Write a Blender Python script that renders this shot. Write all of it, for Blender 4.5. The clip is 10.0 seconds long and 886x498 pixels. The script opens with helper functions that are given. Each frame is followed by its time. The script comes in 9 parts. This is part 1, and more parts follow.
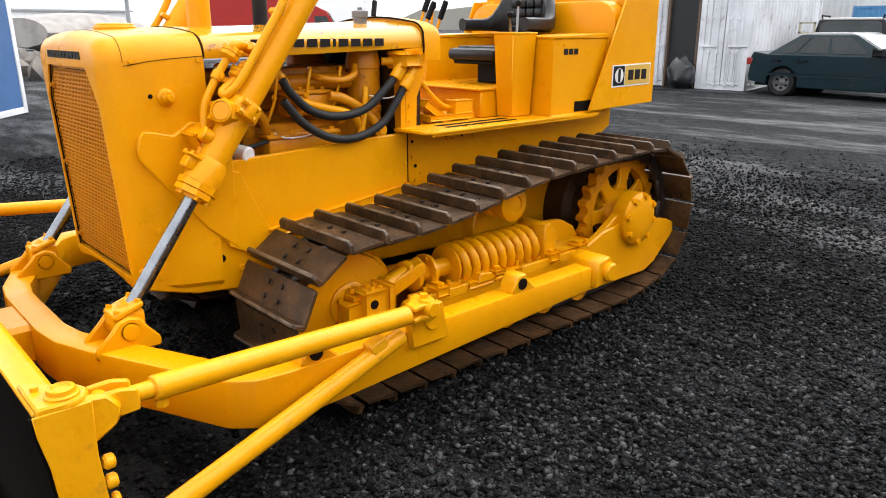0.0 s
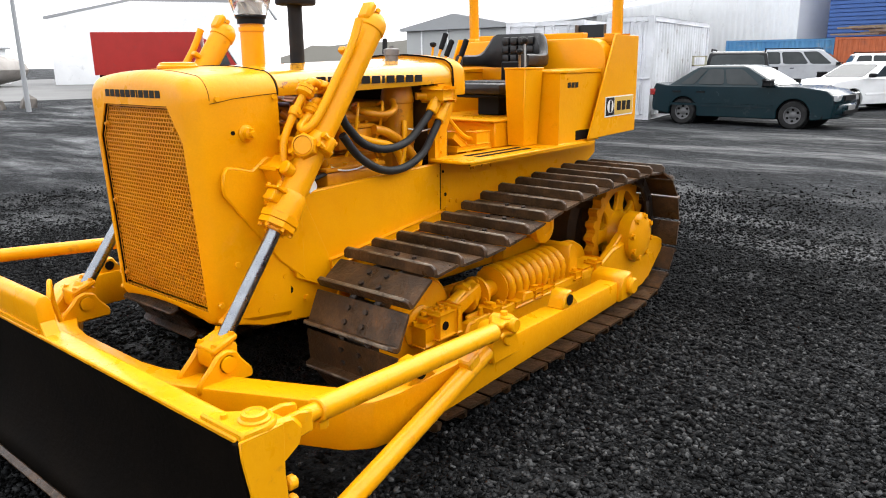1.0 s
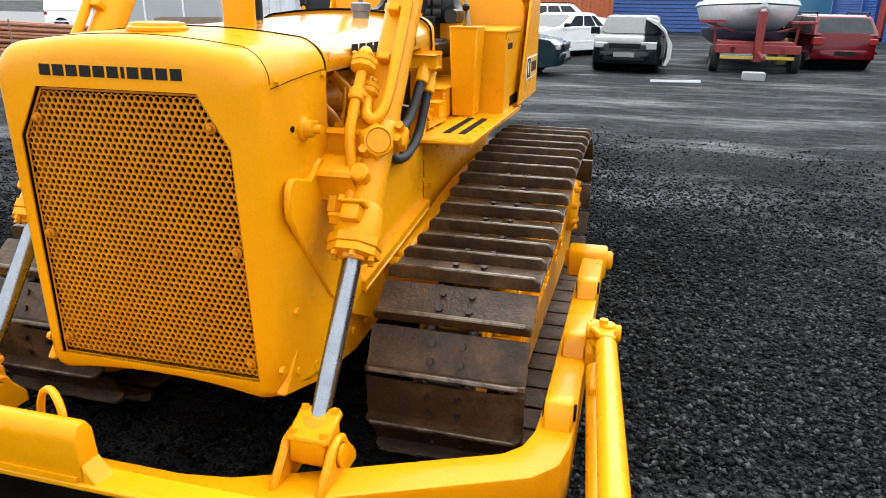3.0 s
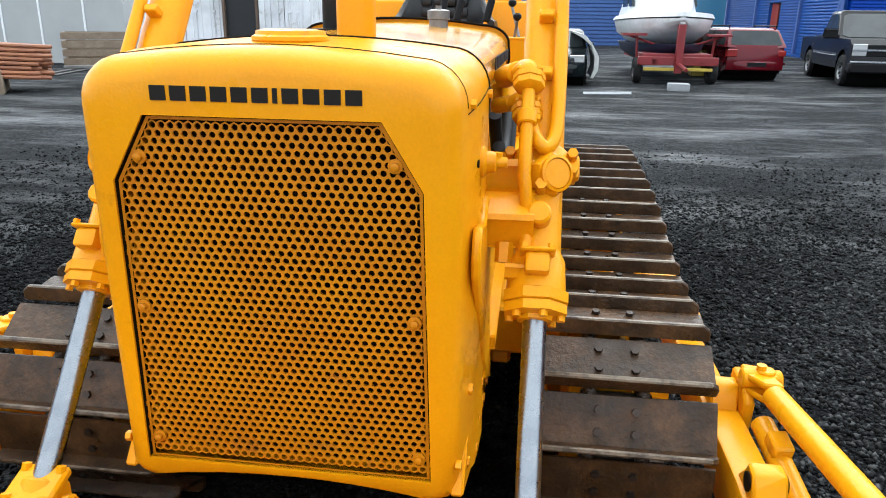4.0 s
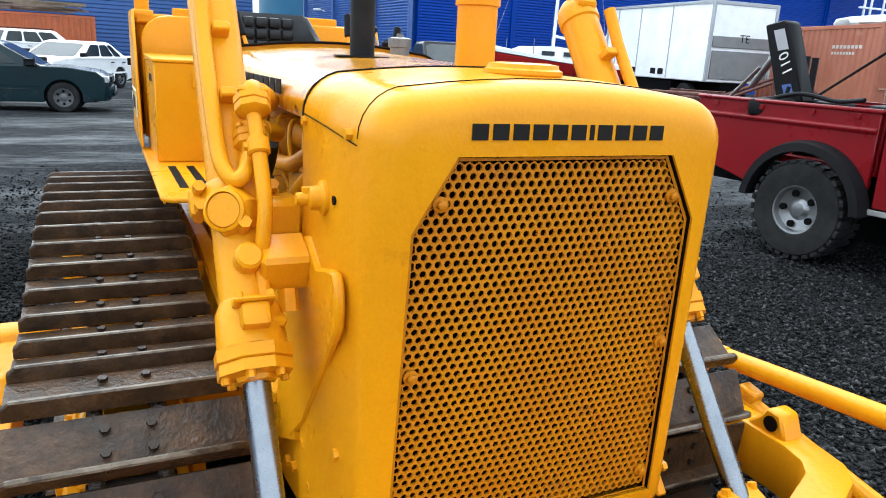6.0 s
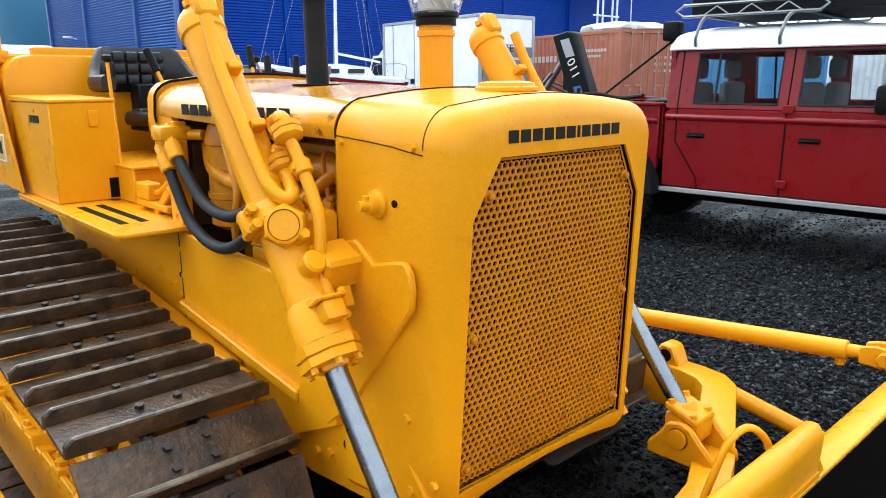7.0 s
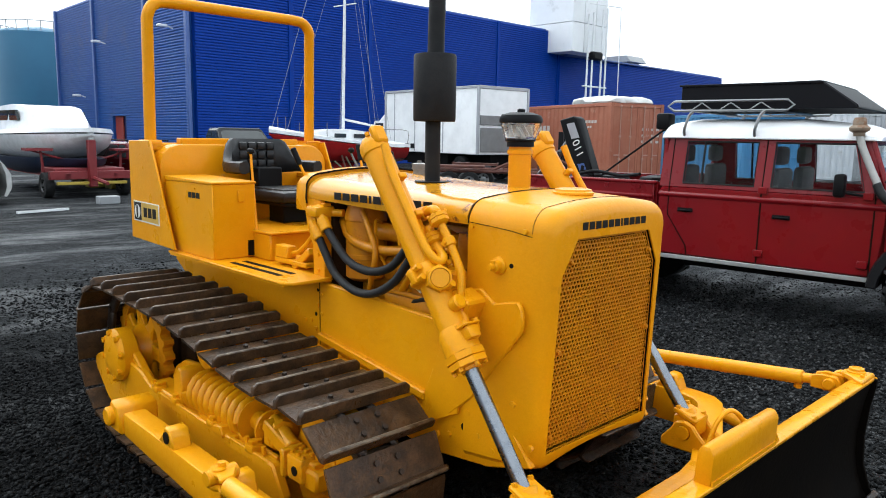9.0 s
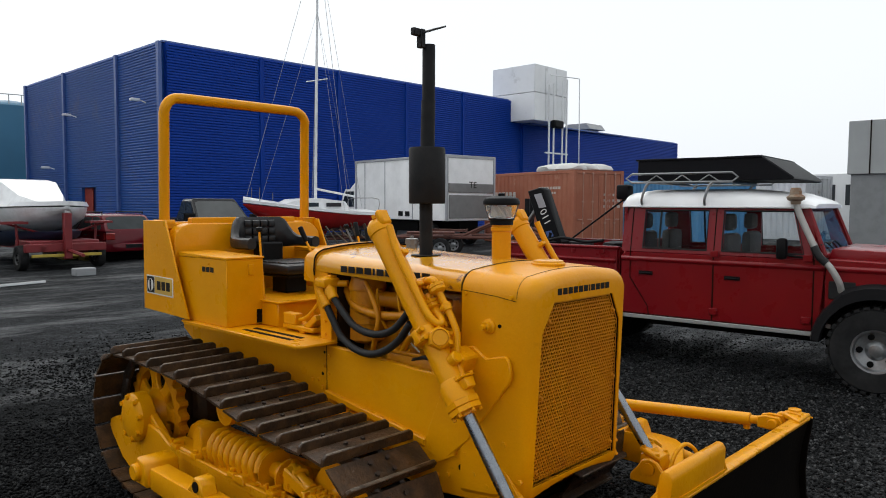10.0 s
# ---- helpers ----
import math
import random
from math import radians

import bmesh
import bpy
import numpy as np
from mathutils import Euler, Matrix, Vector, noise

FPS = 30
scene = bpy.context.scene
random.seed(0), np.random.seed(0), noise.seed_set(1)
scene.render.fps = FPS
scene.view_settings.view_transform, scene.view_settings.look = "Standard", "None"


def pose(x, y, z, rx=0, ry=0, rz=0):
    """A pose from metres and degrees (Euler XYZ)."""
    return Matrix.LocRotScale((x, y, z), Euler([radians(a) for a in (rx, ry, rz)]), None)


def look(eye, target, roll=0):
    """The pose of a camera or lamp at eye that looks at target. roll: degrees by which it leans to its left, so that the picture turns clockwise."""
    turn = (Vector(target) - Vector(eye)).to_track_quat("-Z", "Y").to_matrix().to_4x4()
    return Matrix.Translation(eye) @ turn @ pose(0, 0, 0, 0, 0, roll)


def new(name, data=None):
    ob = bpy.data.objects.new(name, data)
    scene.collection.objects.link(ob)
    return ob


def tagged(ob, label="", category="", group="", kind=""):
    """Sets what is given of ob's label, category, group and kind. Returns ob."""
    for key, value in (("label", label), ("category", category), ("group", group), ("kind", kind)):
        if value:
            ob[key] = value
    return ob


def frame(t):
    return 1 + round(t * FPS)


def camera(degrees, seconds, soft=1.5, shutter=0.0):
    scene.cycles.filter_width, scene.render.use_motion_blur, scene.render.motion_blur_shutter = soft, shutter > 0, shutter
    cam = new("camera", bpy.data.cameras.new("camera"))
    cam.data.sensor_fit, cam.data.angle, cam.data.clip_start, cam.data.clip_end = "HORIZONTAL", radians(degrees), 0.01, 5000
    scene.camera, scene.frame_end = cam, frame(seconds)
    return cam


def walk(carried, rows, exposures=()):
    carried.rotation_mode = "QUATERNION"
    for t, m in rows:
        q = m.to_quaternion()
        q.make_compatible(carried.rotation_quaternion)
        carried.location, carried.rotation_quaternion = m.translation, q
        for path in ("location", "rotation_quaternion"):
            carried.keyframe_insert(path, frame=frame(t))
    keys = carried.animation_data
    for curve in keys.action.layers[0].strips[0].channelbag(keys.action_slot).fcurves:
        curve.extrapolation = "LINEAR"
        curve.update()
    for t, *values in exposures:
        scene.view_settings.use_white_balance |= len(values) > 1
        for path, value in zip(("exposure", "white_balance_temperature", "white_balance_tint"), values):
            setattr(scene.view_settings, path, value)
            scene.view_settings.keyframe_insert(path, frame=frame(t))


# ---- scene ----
cam = camera(63.12, 10.0, soft=1.0)
ROWS = [
    (0, (-3.322, 0.892, 1.575), (-1.902, -0.387, 0.986), -0.3),
    (0.5, (-3.168, 1.268, 1.544), (-1.779, -0.033, 0.93), -2.8),
    (1, (-2.93, 1.523, 1.59), (-1.693, 0.035, 1.085), -0.7),
    (1.5, (-2.541, 1.737, 1.63), (-1.548, 0.115, 1.01), 0.6),
    (2, (-2.132, 1.726, 1.614), (-1.185, 0.066, 1.025), -0.2),
    (2.2, (-1.997, 1.72, 1.636), (-1.142, 0.01, 1.05), 1.6),
    (3.3, (-1.119, 1.569, 1.66), (-0.685, -0.267, 0.995), 0.4),
    (3.5, (-0.968, 1.493, 1.646), (-0.553, -0.345, 0.974), 1.1),
    (4, (-0.56, 1.394, 1.624), (-0.314, -0.496, 1.016), 0.8),
    (4.5, (-0.128, 1.31, 1.638), (-0.195, -0.595, 1.032), 2.2),
    (5, (0.204, 1.173, 1.625), (-0.052, -0.729, 1.062), 3.9),
    (5.2, (0.325, 1.147, 1.625), (-0.013, -0.742, 1.061), 3.5),
    (6.3, (1.013, 1.163, 1.602), (0.048, -0.501, 1.054), 1.6),
    (6.5, (1.128, 1.132, 1.618), (0.118, -0.489, 1.026), -0.2),
    (7, (1.48, 1.131, 1.61), (0.164, -0.302, 1.146), -0.2),
    (7.5, (1.764, 1.21, 1.635), (0.262, -0.058, 1.263), 1.1),
    (8, (1.985, 1.366, 1.683), (0.548, 0.061, 1.203), 3.1),
    (8.5, (2.257, 1.456, 1.738), (0.841, 0.096, 1.361), 2.1),
    (9, (2.482, 1.59, 1.795), (1.117, 0.161, 1.491), 1.1),
    (9.5, (2.687, 1.733, 1.864), (1.31, 0.303, 1.621), 2.4),
    (10, (2.953, 1.879, 1.875), (1.512, 0.498, 1.749), 0.3),
]
EXPOSURES = [(0.0, 1.12, 6500, 10), (2.0, 1.24, 6450, 9), (4.0, 1.20, 6000, 4), (5.0, 1.33, 5700, 2), (6.5, 1.09, 5700, 2), (7.5, 1.09, 5750, 3), (8.0, 1.01, 5850, 4), (8.5, 0.91, 5850, 4),
             (9.0, 0.72, 6000, 4), (9.5, 0.36, 6150, 5), (10.0, -0.08, 6400, 7)]
walk(cam, [(t, look(*p)) for t, *p in ROWS], EXPOSURES)

# ---- world and light ----
world = bpy.data.worlds.new("overcast_sky")
scene.world = world
world.use_nodes = True
wn, wl = world.node_tree.nodes, world.node_tree.links
wn.clear()
sky = wn.new("ShaderNodeTexSky")
sky.sky_type, sky.sun_disc = "NISHITA", False
sky.sun_elevation, sky.sun_rotation = radians(56), radians(187)
sky.air_density, sky.dust_density, sky.ozone_density = 1.0, 4.0, 1.0
pale = wn.new("ShaderNodeHueSaturation")
pale.inputs["Saturation"].default_value = 0.12
cloud = wn.new("ShaderNodeMixRGB")
cloud.inputs["Fac"].default_value = 0.75
cloud.inputs["Color2"].default_value = (9.6, 9.8, 10.2, 1)
bg = wn.new("ShaderNodeBackground")
bg.inputs["Strength"].default_value = 0.125
wout = wn.new("ShaderNodeOutputWorld")
wl.new(sky.outputs[0], pale.inputs["Color"])
wl.new(pale.outputs[0], cloud.inputs["Color1"])
wl.new(cloud.outputs[0], bg.inputs["Color"])
wl.new(bg.outputs[0], wout.inputs["Surface"])
sun = new("sun", bpy.data.lights.new("sun", "SUN"))
sun.data.energy, sun.data.angle, sun.data.color = 1.5, radians(85), (1.0, 0.97, 0.92)
sun.matrix_world = look((0, 0, 20), (1.5, 12.0, 2))


# ---- materials ----
def mat(name, col, rough=0.5, metal=0.0, col2=None, vscale=3.0, vlo=0.4, vhi=0.65, grain=0.0, gscale=60.0,
        bump=0.0, bscale=60.0, coat=0.0, rvar=0.0, island=0.0, rand=0.0, dirt=None, dscale=1.2, dlo=0.55, dhi=0.75, spec=0.5, edge=None):
    """Paint, metal, rubber and stone: two tones at a large scale, grain, patches of dirt, fine relief."""
    m = bpy.data.materials.new(name)
    m.use_nodes = True
    n, l = m.node_tree.nodes, m.node_tree.links
    p = n["Principled BSDF"]
    p.inputs["Roughness"].default_value, p.inputs["Metallic"].default_value = rough, metal
    p.inputs["Specular IOR Level"].default_value = spec
    p.inputs["Coat Weight"].default_value, p.inputs["Coat Roughness"].default_value = coat, 0.12
    geo = n.new("ShaderNodeNewGeometry")

    def tex(scale, detail=4.0, rough_=0.6):
        t = n.new("ShaderNodeTexNoise")
        t.inputs["Scale"].default_value, t.inputs["Detail"].default_value, t.inputs["Roughness"].default_value = scale, detail, rough_
        l.new(geo.outputs["Position"], t.inputs["Vector"])
        return t

    def ramp(src, lo, hi):
        r = n.new("ShaderNodeMapRange")
        r.inputs["From Min"].default_value, r.inputs["From Max"].default_value = lo, hi
        l.new(src, r.inputs["Value"])
        return r.outputs[0]

    def mix(fac, a, b, mode="MIX"):
        x = n.new("ShaderNodeMixRGB")
        x.blend_type = mode
        for sock, v in zip(x.inputs, (fac, a, b)):
            if isinstance(v, (tuple, list)):
                sock.default_value = (*v[:3], 1)
            elif isinstance(v, (int, float)):
                sock.default_value = v
            else:
                l.new(v, sock)
        return x.outputs[0]

    c = None
    big = tex(vscale)
    base = tuple(col)
    c = mix(ramp(big.outputs[0], vlo, vhi), base, col2 if col2 else tuple(v * 0.86 for v in base))
    if grain:
        g = tex(gscale, 3.0)
        k = ramp(g.outputs[0], 0.3, 0.7)
        lo = mix(grain, (1, 1, 1), (0.25, 0.25, 0.25))
        c = mix(1.0, c, mix(k, lo, (1.0, 1.0, 1.0)), "MULTIPLY")
    if dirt:
        d = tex(dscale, 6.0, 0.7)
        c = mix(ramp(d.outputs[0], dlo, dhi), c, dirt)
    if edge:
        c = mix(ramp(geo.outputs["Pointiness"], 0.52, 0.60), c, edge)
    if island or rand:
        src = geo.outputs["Random Per Island"]
        if rand:
            src = n.new("ShaderNodeObjectInfo").outputs["Random"]
        a = island or rand
        v = n.new("ShaderNodeMapRange")
        v.inputs["To Min"].default_value, v.inputs["To Max"].default_value = 1 - a, 1 + a
        l.new(src, v.inputs["Value"])
        h = n.new("ShaderNodeHueSaturation")
        l.new(v.outputs[0], h.inputs["Value"])
        l.new(c, h.inputs["Color"])
        c = h.outputs[0]
    l.new(c, p.inputs["Base Color"])
    if rvar:
        r = n.new("ShaderNodeMapRange")
        r.inputs["From Min"].default_value, r.inputs["From Max"].default_value = 0.3, 0.7
        r.inputs["To Min"].default_value, r.inputs["To Max"].default_value = max(0.02, rough - rvar), min(1, rough + rvar)
        l.new(tex(vscale * 2.3, 5.0).outputs[0], r.inputs["Value"])
        l.new(r.outputs[0], p.inputs["Roughness"])
    if bump:
        b = n.new("ShaderNodeBump")
        b.inputs["Strength"].default_value, b.inputs["Distance"].default_value = bump, 0.01
        l.new(tex(bscale, 3.0).outputs[0], b.inputs["Height"])
        l.new(b.outputs[0], p.inputs["Normal"])
    return m


def glass_mat(name, tint=(0.8, 0.85, 0.85), rough=0.02, alpha=0.25):
    m = bpy.data.materials.new(name)
    m.use_nodes = True
    n, l = m.node_tree.nodes, m.node_tree.links
    p = n["Principled BSDF"]
    p.inputs["Base Color"].default_value = (*tint, 1)
    p.inputs["Roughness"].default_value = rough
    p.inputs["Transmission Weight"].default_value = 1.0
    p.inputs["IOR"].default_value = 1.1
    return m


YELLOW = mat("yellow_enamel", (0.720, 0.300, 0.0008), 0.33, col2=(0.680, 0.268, 0.0006), vscale=2.2, bump=0.18, bscale=38, coat=0.10, rvar=0.10, spec=0.14,
             grain=0.10, gscale=140, dirt=(0.333, 0.1184, 0.00592), dscale=7.0, dlo=0.66, dhi=0.86)
YELLOW_PALE = mat("yellow_worn_enamel", (0.700, 0.305, 0.0030), 0.32, col2=(0.670, 0.275, 0.0015), vscale=5.0, bump=0.2, bscale=35, coat=0.15, rvar=0.12, spec=0.15,
                  dirt=(0.3552, 0.1628, 0.0222), dscale=11.0, dlo=0.60, dhi=0.78)
YELLOW_HOOD = mat("yellow_hood_enamel", (0.6068, 0.2738, 0.00444), 0.22, col2=(0.5846, 0.2405, 0.00296), vscale=2.0, bump=0.04, bscale=40, coat=0.45, rvar=0.08, spec=0.25,
                  dirt=(0.1924, 0.074, 0.0148), dscale=5.5, dlo=0.60, dhi=0.63)
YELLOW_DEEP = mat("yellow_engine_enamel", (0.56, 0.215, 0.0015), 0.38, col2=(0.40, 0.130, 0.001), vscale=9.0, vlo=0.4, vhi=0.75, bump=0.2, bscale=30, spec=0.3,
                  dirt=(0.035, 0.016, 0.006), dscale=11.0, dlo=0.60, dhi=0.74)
# Shade behind the sprockets and in the engine bay is put into this brown.
SHADE_BROWN = mat("shade_brown", (0.030, 0.014, 0.004), 0.6, col2=(0.075, 0.030, 0.004), vscale=8.0, vlo=0.5, vhi=0.75, spec=0.2, bump=0.2, bscale=40)
SHOE = mat("rusted_track_steel", (0.036, 0.019, 0.0085), 0.40, 0.0, spec=0.26, col2=(0.090, 0.046, 0.020), vscale=9.0, bump=0.45, bscale=55, grain=0.5, gscale=90,
           rvar=0.15, rand=0.12, dirt=(0.01628, 0.0111, 0.0074), dscale=12.0, dlo=0.50, dhi=0.70)
WORN = mat("rubbed_grouser_steel", (0.14, 0.108, 0.074), 0.36, 0.3, col2=(0.040, 0.024, 0.013), vscale=14, vlo=0.45, vhi=0.60, grain=0.3, gscale=90, bump=0.3, bscale=60)
SHOE_BOLT = mat("dark_bolt_steel", (0.037, 0.02664, 0.02072), 0.45, 0.5, bump=0.2, bscale=150)
CHROME = mat("chromed_rod", (0.27, 0.285, 0.305), 0.28, 1.0, col2=(0.21, 0.225, 0.25), vscale=12, rvar=0.04, grain=0.16, gscale=260)
STEEL = mat("worn_steel", (0.222, 0.2146, 0.2072), 0.42, 0.8, grain=0.3, gscale=90, rvar=0.15)
BLADE_DARK = mat("blackened_blade_steel", (0.00259, 0.001776, 0.001184), 0.75, 0.0, spec=0.04, col2=(0.00444, 0.00296, 0.00185), vscale=4, bump=0.2, bscale=40, grain=0.3, gscale=60,
                 dirt=(0.00518, 0.00333, 0.00185), dscale=6, dlo=0.62, dhi=0.85)
BLACK = mat("black_paint", (0.00444, 0.00444, 0.00518), 0.5, spec=0.12, bump=0.05, bscale=60, grain=0.2)
MATT_BLACK = mat("sooty_exhaust_steel", (0.0074, 0.0074, 0.00814), 0.6, 0.0, spec=0.2, col2=(0.01258, 0.01184, 0.01184), vscale=12, bump=0.12, bscale=90)
RUBBER = mat("black_rubber", (0.00888, 0.00888, 0.00962), 0.62, spec=0.3, col2=(0.0148, 0.0148, 0.0148), vscale=14, bump=0.15, bscale=120, grain=0.2)
VINYL = mat("black_seat_vinyl", (0.00666, 0.00666, 0.0074), 0.40, spec=0.35, col2=(0.01036, 0.01036, 0.01184), vscale=20, bump=0.12, bscale=220, rvar=0.08)
INK = mat("black_letter_paint", (0.00888, 0.00666, 0.00518), 0.6, spec=0.2, grain=0.2)
SEAM = mat("dark_seam", (0.0074, 0.00444, 0.00222), 0.9, spec=0.1, grain=0.1)
CORE = mat("dusty_radiator_core", (0.0222, 0.00962, 0.00444), 0.9, spec=0.1, col2=(0.0074, 0.00444, 0.00296), vscale=25, bump=0.4, bscale=160)
WHITE_PLATE = mat("white_plate", (0.74, 0.73, 0.70), 0.4, grain=0.08)
# Recess shade is put into this darker enamel, along with dust patches.
GRILLE_PAINT = mat("dusty_shaded_grille_enamel", (0.50, 0.185, 0.0026), 0.45, spec=0.2, col2=(0.444, 0.148, 0.00296), vscale=4.0, bump=0.08, bscale=60, dirt=(0.2664, 0.0888, 0.0148), dscale=9.0, dlo=0.58, dhi=0.78)
OCHRE = mat("ochre_plate", (0.58, 0.36, 0.06), 0.45, grain=0.08)


# ---- geometry helpers ----
def add(bm, t, m=None):
    if m is not None:
        t.transform(m)
    me = bpy.data.meshes.new("piece")
    t.to_mesh(me)
    t.free()
    bm.from_mesh(me)
    bpy.data.meshes.remove(me)


def bevelled(t, bev, seg=1):
    if bev > 0:
        bmesh.ops.bevel(t, geom=t.edges[:], offset=bev, segments=seg, profile=0.5, affect="EDGES", clamp_overlap=True)


def box(bm, x0, x1, y0, y1, z0, z1, bev=0.004, m=None, seg=1):
    t = bmesh.new()
    bmesh.ops.create_cube(t, size=1)
    for v in t.verts:
        v.co = ((x0 + x1) / 2 + v.co.x * (x1 - x0), (y0 + y1) / 2 + v.co.y * (y1 - y0), (z0 + z1) / 2 + v.co.z * (z1 - z0))
    bevelled(t, min(bev, 0.45 * min(abs(x1 - x0), abs(y1 - y0), abs(z1 - z0))), seg)
    add(bm, t, m)


def prism(bm, axis, poly, a0, a1, bev=0.0, m=None, seg=1):
    """A flat outline drawn out along an axis: (y, z) along x, (x, z) along y, (x, y) along z."""
    t = bmesh.new()
    put3 = {"x": lambda a, u, w: (a, u, w), "y": lambda a, u, w: (u, a, w), "z": lambda a, u, w: (u, w, a)}[axis]
    lo = [t.verts.new(put3(a0, u, w)) for u, w in poly]
    hi = [t.verts.new(put3(a1, u, w)) for u, w in poly]
    n = len(poly)
    t.faces.new(lo)
    t.faces.new(hi[::-1])
    for i in range(n):
        t.faces.new((lo[i], lo[(i + 1) % n], hi[(i + 1) % n], hi[i]))
    bmesh.ops.recalc_face_normals(t, faces=t.faces[:])
    bevelled(t, bev, seg)
    add(bm, t, m)


def along(a, b):
    """A pose at a whose z points to b."""
    a, b = Vector(a), Vector(b)
    return Matrix.Translation(a) @ (b - a).to_track_quat("Z", "Y").to_matrix().to_4x4()


def lathe(bm, prof, m, n=20, cap=True):
    """Radius and height pairs turned about the z of the pose m, closed at both ends, at the last alone, or joined end to end."""
    t = bmesh.new()
    rings = []
    for r, h in prof:
        rings.append([t.verts.new((r * math.cos(2 * math.pi * i / n), r * math.sin(2 * math.pi * i / n), h)) for i in range(n)])
    for a, b in zip(rings, rings[1:] + ([] if cap else rings[:1])):
        for i in range(n):
            t.faces.new((a[i], a[(i + 1) % n], b[(i + 1) % n], b[i]))
    if cap is True:
        t.faces.new(rings[0][::-1])
    if cap:
        t.faces.new(rings[-1])
    bmesh.ops.recalc_face_normals(t, faces=t.faces[:])
    add(bm, t, m)


def rod(bm, a, b, r, r2=None, n=16, rim=0.0):
    length = (Vector(b) - Vector(a)).length
    r2 = r if r2 is None else r2
    if rim:
        prof = [(r - rim, 0), (r, rim), (r2, length - rim), (r2 - rim, length)]
    else:
        prof = [(r, 0), (r2, length)]
    lathe(bm, prof, along(a, b), n)


def curve_points(pts, step=6):
    p = [Vector(q) for q in pts]
    p = [2 * p[0] - p[1]] + p + [2 * p[-1] - p[-2]]
    out = []
    for i in range(1, len(p) - 2):
        for k in range(step):
            t = k / step
            out.append(0.5 * ((2 * p[i]) + (p[i + 1] - p[i - 1]) * t + (2 * p[i - 1] - 5 * p[i] + 4 * p[i + 1] - p[i + 2]) * t * t
                              + (3 * p[i] - p[i - 1] - 3 * p[i + 1] + p[i + 2]) * t ** 3))
    out.append(p[-2])
    return out


def pipe(bm, pts, r, n=10, step=6, smooth=True, closed=False):
    """A round bar or hose along points."""
    path = curve_points(pts, step) if smooth else [Vector(q) for q in pts]
    t = bmesh.new()
    rings, up = [], None
    for i, q in enumerate(path):
        d = (path[min(i + 1, len(path) - 1)] - path[max(i - 1, 0)]).normalized()
        if up is None:
            up = d.orthogonal().normalized()
        up = (up - d * up.dot(d)).normalized()
        side = d.cross(up)
        rings.append([t.verts.new(q + r * (math.cos(2 * math.pi * k / n) * up + math.sin(2 * math.pi * k / n) * side)) for k in range(n)])
    for a, b in zip(rings, rings[1:]):
        for k in range(n):
            t.faces.new((a[k], a[(k + 1) % n], b[(k + 1) % n], b[k]))
    t.faces.new(rings[0][::-1])
    t.faces.new(rings[-1])
    add(bm, t)


def loft(bm, rings, cap0=True, cap1=True, close=True):
    """Skin between outlines of the same number of points."""
    t = bmesh.new()
    vs = [[t.verts.new(q) for q in ring] for ring in rings]
    n = len(vs[0])
    for a, b in zip(vs, vs[1:]):
        for i in range(n if close else n - 1):
            t.faces.new((a[i], a[(i + 1) % n], b[(i + 1) % n], b[i]))
    if cap0:
        t.faces.new(vs[0][::-1])
    if cap1:
        t.faces.new(vs[-1])
    bmesh.ops.recalc_face_normals(t, faces=t.faces[:])
    add(bm, t)


def bolt(bm, at, way, r=0.012, h=0.012):
    a = Vector(at)
    rod(bm, a, a + Vector(way).normalized() * h, r, n=6)


def finish(bm, name, sharp=40):
    bmesh.ops.recalc_face_normals(bm, faces=bm.faces[:])
    me = bpy.data.meshes.new(name)
    bm.to_mesh(me)
    bm.free()
    me.polygons.foreach_set("use_smooth", [True] * len(me.polygons))
    me.set_sharp_from_angle(angle=radians(sharp))
    return me


def part(name, bm, material, parent=None, label="", sharp=40):
    """Links a bmesh as one mesh object under a thing or a part."""
    me = finish(bm, name, sharp)
    for m in (material if isinstance(material, (list, tuple)) else [material]):
        me.materials.append(m)
    ob = new(name, me)
    if parent is not None:
        ob.parent = parent
    if label:
        ob["label"] = label
    return ob


def part_each(name, bm, material, parent=None, label="", sharp=40):
    """Links every loose piece of a bmesh as a mesh object of its own."""
    bm.verts.index_update()
    seen, made = set(), []
    for v in bm.verts:
        if v in seen:
            continue
        todo, island = [v], []
        seen.add(v)
        while todo:
            q = todo.pop()
            island.append(q)
            for e in q.link_edges:
                o = e.other_vert(q)
                if o not in seen:
                    seen.add(o)
                    todo.append(o)
        t = bmesh.new()
        twin = {q: t.verts.new(q.co) for q in island}
        for f in {f for q in island for f in q.link_faces}:
            t.faces.new([twin[q] for q in f.verts])
        made.append(part(name, t, material, parent, label, sharp))
    bm.free()
    return made


def thing(name, label, category, at=None, group="", kind=""):
    ob = new(name)
    ob.empty_display_size = 0.1
    if at is not None:
        ob.matrix_world = at
    return tagged(ob, label, category, group, kind)


def bars(bm, axis, at, u0, u1, w0, w1, count, depth=0.002, gap=0.22, skip=()):
    """A row of plain blocks in place of a word: along u from u0 to u1, between the heights w0 and w1, at a depth on the axis."""
    share = [0.45 if count == 11 and i == 6 else 1.0 for i in range(count)]
    total = sum(share)
    a = u0
    for i in range(count):
        full = (u1 - u0) * share[i] / total
        if i not in skip:
            b_ = a + full - (u1 - u0) / total * gap
            prism(bm, axis, [(a, w0), (b_, w0), (b_, w1), (a, w1)], at, at + depth)
        a += full


B = bmesh.new

# ---- the bulldozer ----
dozer = thing("bulldozer", "yellow crawler bulldozer with rusty tracks and straight blade", "bulldozer", pose(0, -0.014, 0, 0.4, 0, 0))


def dz(name, bm, material=YELLOW, parent=None, label="", sharp=40):
    return part(name, bm, material, parent or dozer, label, sharp)


